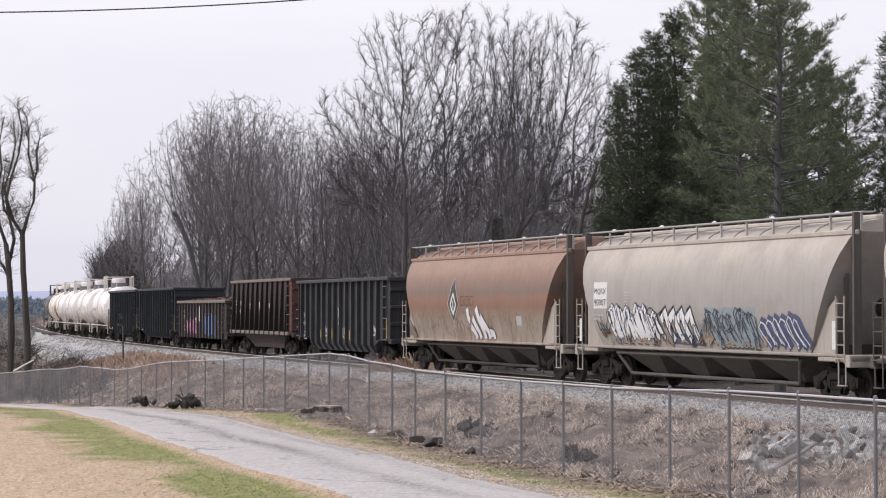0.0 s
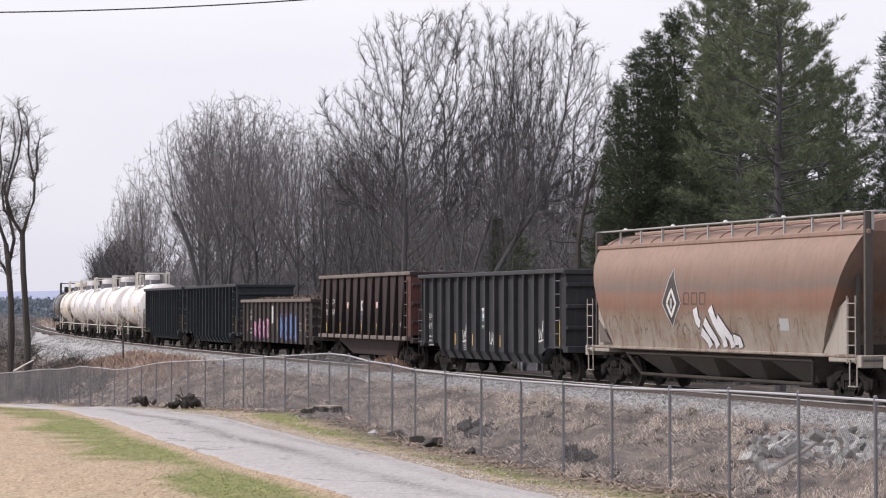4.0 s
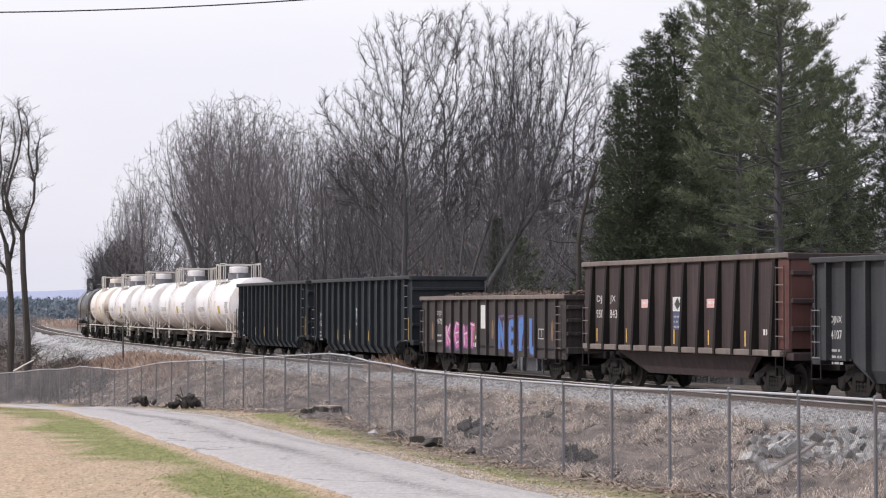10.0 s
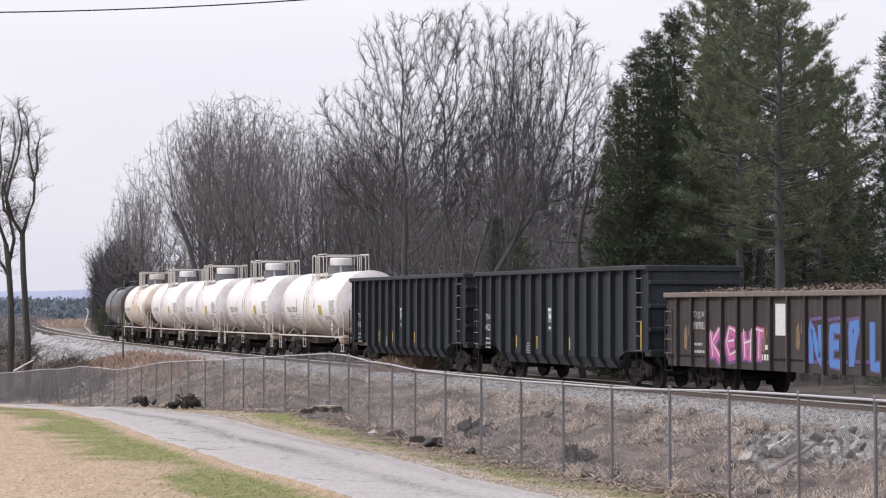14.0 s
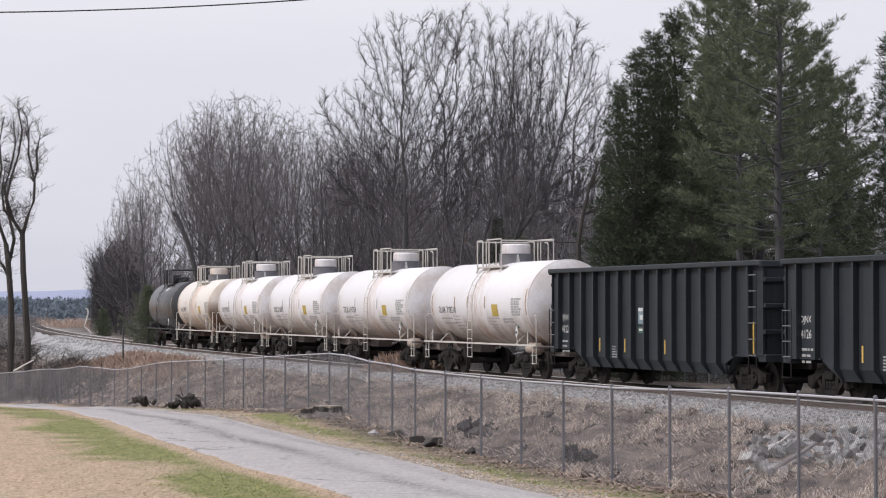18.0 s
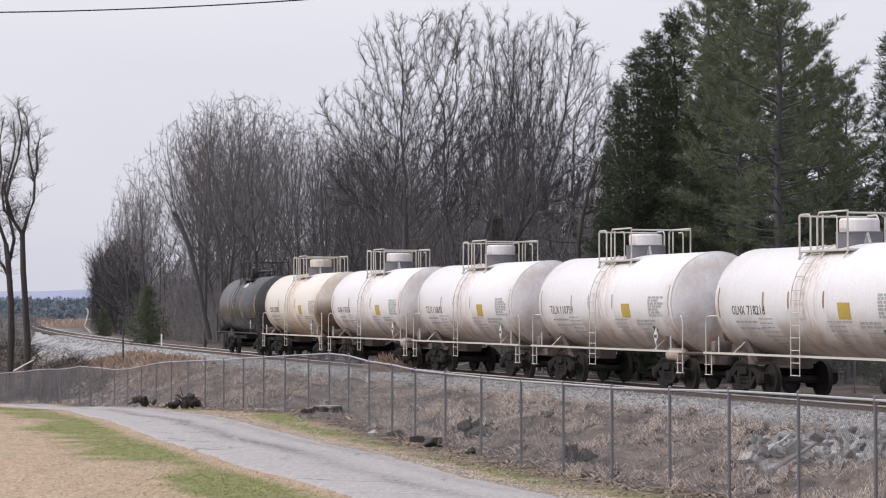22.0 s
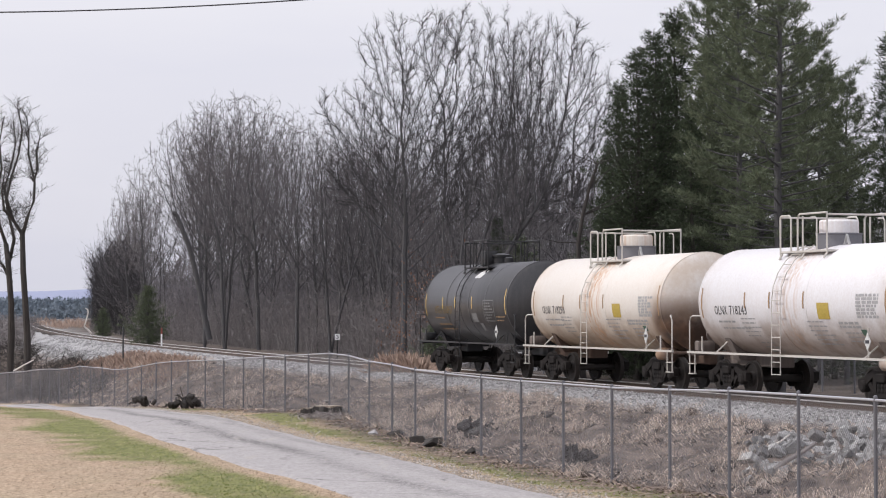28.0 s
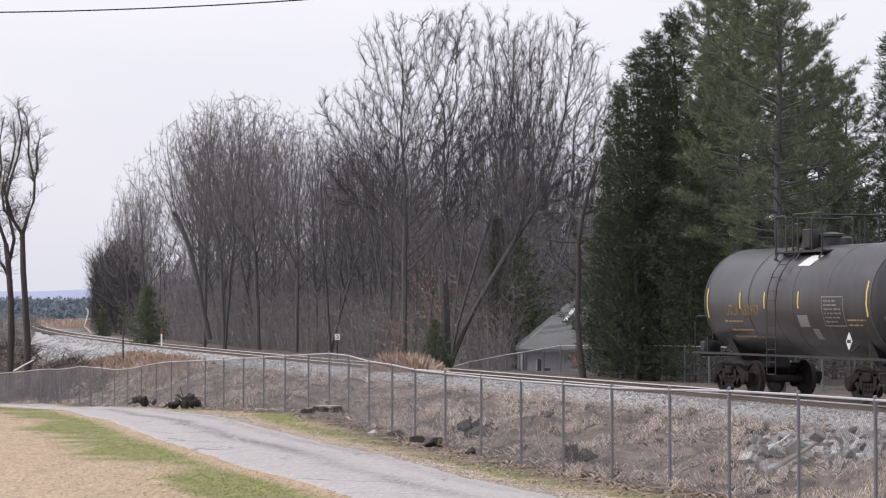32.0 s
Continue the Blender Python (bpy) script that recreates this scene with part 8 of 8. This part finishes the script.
    heap = [(spot(r.gauss(575, 24), r.gauss(70.2, 0.7)), 1) for _ in range(620)] + [(spot(r.gauss(640, 30), r.gauss(66.5, 0.8)), 0.7) for _ in range(160)] + [(spot(r.gauss(470, 22), r.gauss(75.5, 0.8)), 0.7) for _ in range(200)]
    hz = ground_at(np.array([p[0][0] for p in heap]), np.array([p[0][1] for p in heap]))
    for ((x, y), k), z in zip(heap, hz):
        p = Vector((x, y, z + r.uniform(0, 0.12) * k))
        q = p + Vector((r.gauss(0, 0.13), r.gauss(0, 0.13), r.gauss(0.02, 0.06))) * k
        twig(m, p, q, r.uniform(0.006, 0.020))
    me = m.make("woody_debris")
    me.materials.append(M_BRUSH)
    tagged(new("woody_debris", me), "broken sticks, bark and chips on the verge", kind="stuff")
    # fallen leaves and chips along the foot of the fence
    spots = []
    for _ in range(5000):
        y = 36 + 62 * r.random() ** 1.3
        fx = float(np.interp(y, _fy, _fx))
        x = fx - r.gauss(0.1, 0.55)
        spots.append([x, y, 0, r.uniform(0.02, 0.06), r.uniform(0, 6.3), r.uniform(-.6, .6)])
    z = ground_at(np.array([p[0] for p in spots]), np.array([p[1] for p in spots]))
    for p, q in zip(spots, z):
        p[2] = q + 0.012
    flat = ([(-1, 0, 0), (0, -0.6, 0.15), (1, 0, 0), (0, 0.6, 0.2)], [(0, 1, 2, 3)])
    scatter("fallen_leaves", M_LEAF, "fallen brown leaves and chips", spots, [flat])


build_woods()
build_evergreens()
build_brush()
build_grass()


# ---- distance ----
def build_distance():
    r = random.Random(15)
    m = Mesh()
    rings = []
    for i in range(60):
        x = -1400 + 2600 * i / 59
        z = 28 + 3 * math.sin(i * 0.31) + 2 * math.sin(i * 0.83 + 1)
        rings.append([(x, 3000, -8), (x, 3050, z * 0.85), (x, 3120, z), (x, 3600, z * 0.9)])
    m.loft(rings, closed=False)
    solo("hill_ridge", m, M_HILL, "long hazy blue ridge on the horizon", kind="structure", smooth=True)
    V, F = [], []
    for _ in range(1900):
        depth = r.uniform(700, 1500)
        x, y = spot(r.uniform(-60, 215), depth)
        h = r.uniform(7.5, 11.5) * (0.85 + depth / 4000)
        w = r.uniform(1.2, 2.6)
        for _ in range(34):
            t = r.random() ** 0.8
            a, q = r.uniform(0, 6.283), w * (1 - 0.75 * t) * r.uniform(0.3, 1)
            c = Vector((x + q * math.cos(a), y + q * math.sin(a), -6.0 + h * t))
            k = len(V)
            for _ in range(3):
                V.append((c.x + r.gauss(0, 0.55), c.y + r.gauss(0, 0.4), c.z + r.gauss(0, 0.6)))
            F.append((k, k + 1, k + 2))
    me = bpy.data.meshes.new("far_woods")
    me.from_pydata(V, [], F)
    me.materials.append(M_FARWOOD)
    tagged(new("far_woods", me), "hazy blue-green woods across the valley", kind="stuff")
    # brown brush on the bank left of the far bend
    m = Mesh()
    for _ in range(1600):
        depth = r.uniform(200, 420)
        px = r.uniform(-30, 52) if depth < 300 else r.uniform(-30, 66)
        x, y = spot(px, depth)
        p = Vector((x, y, -0.9))
        h = r.uniform(0.4, 2.4) * r.random() ** 0.5
        q = p + Vector((r.gauss(0, 0.5) * h, r.gauss(0, 0.3) * h, h))
        twig(m, p, q, 0.045)
        for _ in range(5):
            a = p.lerp(q, r.uniform(0.2, 1))
            sliver(m, a, a + Vector((r.gauss(0, 0.5), r.gauss(0, 0.4), r.gauss(0.3, 0.3))) * h * 0.6, 0.04)
    me = m.make("bank_thicket")
    me.materials.append(M_UNDER)
    tagged(new("bank_thicket", me), "brown brush beyond the bend", kind="stuff")


def corner_brush():
    r = random.Random(91)
    m = Mesh()
    for _ in range(1300):
        px = r.uniform(-30, 190)
        depth = r.uniform(120, 156) if px > 75 else r.uniform(130, 235)
        x, y = spot(px, depth)
        off, _, _ = track_side(np.array([x]), np.array([y]))
        fo, _ = fence_off(np.array([x]), np.array([y]))
        if off[0] < 5.2 or fo[0] > -0.4 or (px > 60 and r.random() < (px - 60) / 190):
            continue
        p = Vector((x, y, gz(x, y) - 0.05))
        h = r.uniform(0.25, 1.1)
        for _ in range(7):
            q = p + Vector((r.gauss(0, 0.7), r.gauss(0, 0.5), r.uniform(0.2, 1.0))) * h
            twig(m, p, q, 0.014)
            sliver(m, p.lerp(q, 0.6), q + Vector((r.gauss(0, 0.4), r.gauss(0, 0.3), r.gauss(0.1, 0.3))) * h, 0.012)
    me = m.make("corner_brush")
    me.materials.append(M_STUMP)
    tagged(new("corner_brush", me), "dark dead brush round the crooked trees", kind="stuff")


# ---- things by the line ----
def rock_mesh(seed, n=14, block=False):
    """An angular broken stone; a block keeps the corners of the slab it split from."""
    r = random.Random(seed)
    b = bmesh.new()
    if block:
        for x in (-1, 1):
            for y in (-1, 1):
                for z in (-1, 1):
                    b.verts.new((x * r.uniform(0.55, 1.05), y * r.uniform(0.5, 1.0), z * r.uniform(0.5, 1.0)))
        n = 5
    for _ in range(n):
        v = Vector((r.gauss(0, 1), r.gauss(0, 1), r.gauss(0, 1))).normalized() * r.uniform(0.75, 1.05)
        b.verts.new(v)
    bmesh.ops.convex_hull(b, input=b.verts)
    loose = [v for v in b.verts if not v.link_faces]
    bmesh.ops.delete(b, geom=loose, context="VERTS")
    me = bpy.data.meshes.new("rock")
    b.to_mesh(me)
    b.free()
    return me


def build_rocks():
    r = random.Random(61)
    kinds = [rock_mesh(k, 12, k < 7) for k in range(9)]
    for k in kinds:
        k.materials.append(M_ROCK)
    count = 0
    while count < 290:
        px = r.uniform(1318, 1600)
        depth = r.gauss(47.5, 1.3) - max(0, 1400 - px) / 60
        if depth > 50.6:
            continue
        x, y = spot(px, depth)
        big = count < 130
        s = r.uniform(0.10, 0.17) if big else r.uniform(0.05, 0.10)
        z = gz(x, y)
        heap = max(0, 1 - abs(depth - 48.0) / 2.2) * r.random()
        ob = new("rock", kinds[count % 9])
        ob.matrix_basis = pose(x, y, z + s * 0.3 + (0.34 if big else 0.46) * heap, r.uniform(-60, 60), r.uniform(-60, 60), r.uniform(0, 360)) @ Matrix.Diagonal((s * r.uniform(0.9, 1.7), s * r.uniform(0.7, 1.1), s * r.uniform(0.4, 0.8), 1))
        tagged(ob, "large angular broken grey rock in a pile on the bank" if big else "small broken grey stone in a pile on the bank", "rock", "rock pile")
        count += 1
    for px, depth, s, lab in ((660, 63.6, 0.14, "pale flat stone at the lawn's edge"), (770, 58.6, 0.30, "dark stone at the foot of the fence"), (742, 60.2, 0.22, "dark stone at the foot of the fence"), (832, 55.9, 0.22, "dark stone at the foot of the fence"),
                              (700, 63.2, 0.20, "dark stone at the foot of the fence"), (850, 60.8, 0.42, "large dark boulder on the bank"), (1350, 46.4, 0.34, "dark boulder in the bank"), (1395, 46.8, 0.36, "dark boulder in the bank")):
        x, y = spot(px, depth)
        ob = new("rock", rock_mesh(px))
        ob.data.materials.append(M_ROCK if "pale" in lab else M_STUMP)
        if "pale" in lab:
            ob.data.materials[0] = M_STONE
        ob.matrix_basis = pose(x, y, gz(x, y) + s * 0.25, 0, 0, px) @ Matrix.Diagonal((s * 1.4, s, s * 0.7, 1))
        tagged(ob, lab, "rock")


def stump(px, depth, rad, h, label, tilt=0, seed=1):
    x, y = spot(px, depth)
    r = random.Random(seed)
    ob = thing("tree_stump", label, "tree stump", at=pose(x, y, gz(x, y) - 0.03, tilt, 0, seed * 40))
    n = 26
    flare = [r.uniform(0.86, 1.10) + 0.16 * max(0, math.sin(2.5 * i + seed)) for i in range(n)]
    rings = []
    chip = [r.uniform(-0.05, 0.03) for _ in range(n)]
    for z, k in ((0, 1.5), (h * 0.18, 1.18), (h * 0.4, 1.06), (h * 0.62, 0.98), (h * 0.86, 0.93), (h, 0.84)):
        rings.append([((rad * k * flare[i] + chip[i] * (0.6 + z)) * math.cos(6.283 * i / n), (rad * k * flare[i] + chip[i] * (0.6 + z)) * math.sin(6.283 * i / n), z + (chip[i] if z > h * 0.8 else 0)) for i in range(n)])
    part("bark", Mesh().loft(rings), M_STUMP, ob, smooth=True)
    part("cut_face", Mesh().loft([[(rad * 0.78 * flare[i] * math.cos(6.283 * i / n), rad * 0.78 * flare[i] * math.sin(6.283 * i / n), z) for i in range(n)] for z in (h - 0.03, h + 0.022)]), M_CUTWOOD, ob, "weathered sawn face")


def root_clump(px, depth, w, h, label, seed):
    x, y = spot(px, depth)
    r = random.Random(seed)
    m = Mesh()
    for _ in range(22):
        a = r.uniform(0, 6.283)
        p = Vector((r.gauss(0, w * 0.3), r.gauss(0, w * 0.15), r.uniform(0, h * 0.5)))
        q = p + Vector((math.cos(a) * w * r.uniform(0.15, 0.34), math.sin(a) * w * 0.3, r.uniform(-0.25, 0.4) * h))
        m.tube([p, p.lerp(q, 0.5) + Vector((0, 0, r.uniform(-.1, .15))), q], r.uniform(0.02, 0.055), 5, 0.012)
    body = rock_mesh(seed, 48)
    me = m.make("root_tangle")
    ob = thing("root_clump", label, "uprooted stump", at=pose(x, y, gz(x, y)))
    part("root_tangle", me, M_STUMP, ob)
    body.materials.append(M_STUMP)
    for k in range(10):
        o = part("earth_lump", body, M_STUMP, ob)
        o.matrix_basis = pose(r.gauss(0, w * 0.25), r.gauss(0, w * 0.1), h * r.uniform(0.05, 0.5), r.uniform(0, 360), r.uniform(0, 90), r.uniform(0, 360)) @ Matrix.Diagonal((w * r.uniform(0.12, 0.22), w * r.uniform(0.1, 0.18), h * r.uniform(0.12, 0.24), 1))


def log_on_bank(px, depth, dx, dz, length, rad, mat, label, name="fallen_log"):
    x, y = spot(px, depth)
    p = Vector((x, y, gz(x, y) + rad))
    q = p + Vector((dx, 0.3, dz)).normalized() * length
    m = Mesh().tube([p, p.lerp(q, 0.35) + Vector((0, 0, 0.04)), p.lerp(q, 0.7), q], rad, 7, rad * 0.6)
    solo(name, m, mat, label, "log", smooth=True)


def post_thing(name, px, depth, y0, y1, rad, mat, label, category):
    x, y = spot(px, depth)
    g = gz(x, y)
    top = EYE + (547 - y0) / 4200 * depth
    m = Mesh().lathe([(g - 0.2, rad), (top - rad, rad), (top, rad * 0.5)], 10, "z", (x, y, 0))
    return solo(name, m, mat, label, category, smooth=True), x, y, top


def build_small():
    stump(580, 71.2, 0.46, 0.30, "wide dark sawn tree stump by the fence", seed=3)
    stump(543, 70.6, 0.20, 0.27, "small dark sawn stump against the fence", seed=4)
    stump(1012, 50.6, 0.13, 0.48, "jagged dark stump on the bank", 8, 5)
    root_clump(326, 89.5, 1.15, 0.95, "dark uprooted stump with tangled roots", 71)
    root_clump(254, 96.0, 0.75, 0.7, "dark root clump and branches by the fence", 72)
    root_clump(850, 61.5, 0.9, 0.7, "dark mossy root clump on the bank", 73)
    root_clump(1030, 50.8, 0.7, 0.45, "gnarled root on the bank", 75)
    log_on_bank(1362, 45.2, 1.0, 0.62, 1.1, 0.06, M_BRUSH, "grey dead branch lying in the rock pile")
    log_on_bank(1190, 48.2, 1.0, 0.55, 0.8, 0.035, M_CUTWOOD, "pale dead branch on the bank")
    log_on_bank(1350, 47.0, 1.0, 0.75, 0.7, 0.03, M_BIRCH, "pale stick in the rock pile")
    log_on_bank(1025, 51.8, 1.0, -0.35, 0.5, 0.05, M_STUMP, "dark bent branch on the bank")
    # the pale bent stems at the left
    x, y = spot(24, 141)
    g = gz(x, y)
    m = Mesh().tube([(x, y, EYE - (657 - 547) / 4200 * 141), (x + 0.55, y + 0.2, EYE - (647 - 547) / 4200 * 141), (x + 1.12, y + 0.5, EYE - (637.5 - 547) / 4200 * 141)], 0.05, 6, 0.035)
    solo("fallen_log", m, M_BIRCH, "pale bare pole leaning on the fence corner", "log", smooth=True)
    d = 228
    P = [(162, 591), (156, 584), (149, 578), (153, 566), (156, 554), (155, 548), (151, 546)]
    m = Mesh().tube([((a - 784) / 4200 * d, d, EYE - (b - 547) / 4200 * d) for a, b in P], 0.10, 6, 0.05)
    solo("birch_sapling", m, M_BIRCH, "pale bent birch stem beside the track", "tree", smooth=True)
    # leaning broken trunk and the pale snag
    d = 150
    P = [(371, 602), (362, 560), (350, 500), (335, 440), (318, 395), (311, 379)]
    m = Mesh().tube([((a - 784) / 4200 * d, d, EYE - (b - 547) / 4200 * d) for a, b in P], 0.19, 9, 0.13)
    m.tube([((311 - 784) / 4200 * d, d, EYE + (547 - 379) / 4200 * d), ((305 - 784) / 4200 * d, d - 0.1, EYE + (547 - 377) / 4200 * d)], 0.2, 7, 0.1)
    solo("dead_trunk", m, M_BARK, "leaning broken-off dead trunk", "dead tree", smooth=True)
    d = 101
    P = [(789, 655), (787, 600), (786, 550), (784, 500), (783, 497)]
    m = Mesh().tube([((a - 784) / 4200 * d, d, EYE - (b - 547) / 4200 * d) for a, b in P], 0.26, 9, 0.22)
    solo("dead_trunk", m, M_BARK, "thick broken-off standing trunk", "dead tree", smooth=True)
    r = random.Random(7)
    spots = []
    for cx, cy, sx, sy, n, d in ((760, 530, 30, 40, 420, 100.4), (1020, 637, 8, 10, 60, 84), (700, 600, 16, 22, 160, 100)):
        for _ in range(n):
            px, py = cx + r.gauss(0, sx), cy + r.gauss(0, sy)
            x, y = spot(px, d + r.uniform(-0.8, 0.8))
            spots.append((x, y, EYE - (py - 547) / 4200 * d, r.uniform(0.04, 0.09), r.uniform(0, 6.3), r.uniform(-1.2, 1.2)))
    flat = ([(-1, 0, 0), (0, -0.5, 0.2), (1, 0, 0), (0, 0.5, 0.2)], [(0, 1, 2, 3)])
    scatter("clinging_leaves", M_CLING, "brown dead leaves clinging to low branches", spots, [flat])
    # slim leaning tree in front of the firs
    d = 84
    P = [(1033, 672), (1026, 620), (1022, 560), (1024, 490), (1024, 430), (1032, 380), (1044, 330), (1058, 290)]
    m = Mesh().tube([((a - 784) / 4200 * d, d, EYE - (b - 547) / 4200 * d) for a, b in P], 0.12, 8, 0.05)
    r2 = random.Random(12)
    for a, b in P[3:]:
        p = Vector(((a - 784) / 4200 * d, d, EYE - (b - 547) / 4200 * d))
        for _ in range(4):
            q = p + Vector((r2.gauss(0, 0.9), r2.gauss(0, 0.6), r2.uniform(0.2, 1.4)))
            m.tube([p, p.lerp(q, 0.5) + Vector((0, 0, -0.08)), q], 0.025, 4, 0.006)
    solo("slim_tree", m, M_STUMP, "slim crooked leafless tree in front of the firs", "tree", smooth=True)
    # posts and signs along the track
    post_thing("track_post", 218, 133, 578, 618, 0.045, M_IRON_BLACK, "thin dark steel post on the ballast", "post")
    ob, x, y, top = post_thing("marker_post", 286, 149, 591, 606, 0.05, M_WALLWHITE, "white marker post with a red tip", "post")
    t = part("red_tip", Mesh().lathe([(top - 0.02, 0.055), (top + 0.34, 0.055), (top + 0.37, 0.03)], 10, "z", (x, y, 0)), M_REDTIP, ob, "faded red tip")
    d = 112
    x, y = spot(597, d)
    g = gz(x, y)
    z0 = EYE - (602 - 547) / 4200 * d
    z1 = EYE - (591.5 - 547) / 4200 * d
    sign = thing("mile_sign", "small white numbered sign on a dark post", "sign")
    part("post", Mesh().tube([(x, y + 0.03, g - 0.2), (x, y + 0.03, z1)], 0.03, 6), M_IRON_BLACK, sign)
    part("panel", Mesh().bevbox(x - 0.12, x + 0.12, y - 0.015, y + 0.015, z0, z1, 0.006), M_WALLWHITE, sign)
    v, ext, fs = letters("3")
    num = Mesh()
    num.add([(x - 0.06 + p[0] / ext[0] * 0.12, y - 0.02, z0 + 0.05 + p[1] / ext[1] * 0.18) for p in v], fs)
    nm = num.make("numeral")
    nm.materials.append(M_BLACK)
    part("numeral", nm, M_BLACK, sign)
    # the overhead cable
    d = 60
    pts = []
    for i in range(25):
        px = -250 + 60 * i
        t = (px - 0) / 510
        py = 20.5 - 7.0 * t - 13.5 * t * t if t > 0 else 20.5 - 1.5 * t
        pts.append(((px - 784) / 4200 * d, d, EYE + (547 - py) / 4200 * d))
    solo("overhead_cable", Mesh().tube(pts, 0.017, 6), M_CABLE, "black overhead utility cable sagging across the sky", "cable", smooth=True)


# ---- house, shed and the fence behind the track ----
def build_house():
    d = 104.0
    house = thing("house", "low house with a steep grey shingled roof and pale walls", "house")
    u = lambda px: (px - 784) / 4200 * d
    v = lambda py: EYE - (py - 547) / 4200 * d
    x0, x1, xr = u(925), u(1165), u(1046)
    ze, zr, zb = v(618), v(520), -2.2
    y0, y1 = d, d + 9.0
    # walls with a gable
    m = Mesh()
    pts = [(x0, zb), (x1, zb), (x1, ze - 0.12), (x0, ze - 0.12)]
    for yy in (y0, y1):
        m.loft([[(x, yy, z) for x, z in pts], [(x, yy + 0.2, z) for x, z in pts]])
    m.box(x0, x0 + 0.2, y0, y1, zb, ze)
    m.box(x1 - 0.2, x1, y0, y1, zb, ze)
    part("wall", m, M_SIDING, house, "pale grey siding")
    # the broad shingled slope that faces the track, hipped at its end
    m = Mesh().loft([[(x0 - 0.2, y0 - 0.5, ze - 0.12), (x1, y0 - 0.5, ze - 0.12), (x1, y0 - 0.5, ze), (x0 - 0.2, y0 - 0.5, ze)], [(xr, y0 + 3.0, zr), (x1, y0 + 3.0, zr), (x1, y0 + 3.0, zr + 0.12), (xr, y0 + 3.0, zr + 0.12)]])
    part("roof", m, M_ROOF, house, "grey shingled roof slope")
    m = Mesh().loft([[(x0 - 0.2, y0 - 0.5, ze - 0.12), (x0 - 0.2, y1 + 0.5, ze - 0.12), (x0 - 0.2, y1 + 0.5, ze), (x0 - 0.2, y0 - 0.5, ze)], [(xr, y0 + 3.0, zr), (xr, y0 + 5.6, zr), (xr, y0 + 5.6, zr + 0.12), (xr, y0 + 3.0, zr + 0.12)]])
    part("hip_roof", m, M_ROOF, house, "grey shingled hip")
    m = Mesh().loft([[(u(999), y0 + 1.05, v(568)), (u(1006), y0 + 1.05, v(568)), (u(1006), y0 + 1.1, v(568)), (u(999), y0 + 1.1, v(568))], [(u(1018), y0 + 1.85, v(545)), (u(1025), y0 + 1.85, v(545)), (u(1025), y0 + 1.9, v(545)), (u(1018), y0 + 1.9, v(545))]])
    part("skylight", m, M_WALLWHITE, house, "white skylight frame")
    for a, b, t, bt in ((951, 958, 636, 664), (962, 974, 652, 664)):
        w = part("window", Mesh().box(u(a), u(b), y0 - 0.06, y0 - 0.01, v(bt), v(t)), M_DARKGLASS, house)
        part("window_frame", Mesh().box(u(a) - 0.05, u(a) - 0.003, y0 - 0.07, y0 - 0.01, v(bt), v(t)), M_WALLWHITE, w)
    d2 = 92.0
    u2 = lambda px: (px - 784) / 4200 * d2
    v2 = lambda py: EYE - (py - 547) / 4200 * d2
    shed = thing("shed", "small pale shed with a panelled front behind the track", "shed")
    part("wall", Mesh().box(u2(1208), u2(1272), d2, d2 + 2.5, -1.6, v2(628)), M_SIDING, shed)
    m = Mesh().loft([[(u2(1202), d2 - 0.3, v2(630)), (u2(1240), d2 - 0.3, v2(612)), (u2(1278), d2 - 0.3, v2(630))], [(u2(1202), d2 + 2.8, v2(630)), (u2(1240), d2 + 2.8, v2(612)), (u2(1278), d2 + 2.8, v2(630))]])
    part("roof", m, M_ROOF, shed)
    for a in (1222, 1236, 1250):
        part("panel", Mesh().bevbox(u2(a), u2(a + 10), d2 - 0.05, d2 - 0.005, v2(684), v2(636), 0.01), M_WALLWHITE, shed)
    part("door", Mesh().bevbox(u2(1226), u2(1233), d2 - 0.08, d2 - 0.052, v2(690), v2(634), 0.01), M_DARKGLASS, shed)
    # fence behind the track
    tops = []
    for px, dd, py in ((802, 104, 649), (832, 101.5, 641), (866, 99, 634), (896, 97, 628), (930, 95.5, 623), (962, 94, 617), (992, 92.5, 612), (1024, 91, 612), (1060, 89.5, 612), (1098, 88, 612), (1136, 86.5, 612), (1172, 85, 612), (1212, 83.5, 613), (1255, 82, 614), (1300, 80.5, 615), (1348, 79, 616), (1400, 77.5, 617), (1455, 76, 618), (1512, 74.5, 619), (1570, 73, 620)):
        x, y = spot(px, dd)
        tops.append((x, y, EYE - (py - 547) / 4200 * dd))
    build_fence("chain_link_fence", tops, 1.5, "low chain-link fence behind the railway track")


build_distance()
corner_brush()
build_rocks()
build_small()
build_house()


def motions():
    for car_ob, at_s, half in TRAIN:
        rows = []
        for i in range(65):
            t = i * 0.5
            s = at_s - run(t)
            x0, y0, _ = on_track(s + half)
            x1, y1, _ = on_track(s - half)
            rows.append((t, pose((x0 + x1) / 2, (y0 + y1) / 2, 0, 0, 0, math.degrees(math.atan2(y1 - y0, x1 - x0)))))
        walk(car_ob, rows)
    for axle, x in WHEELSETS:
        start = run(0.0)
        walk(axle, [(i * 0.1, pose(x, 0, WHEEL_R, 0, math.degrees((run(i * 0.1) - start) / WHEEL_R), 0)) for i in range(321)])


motions()
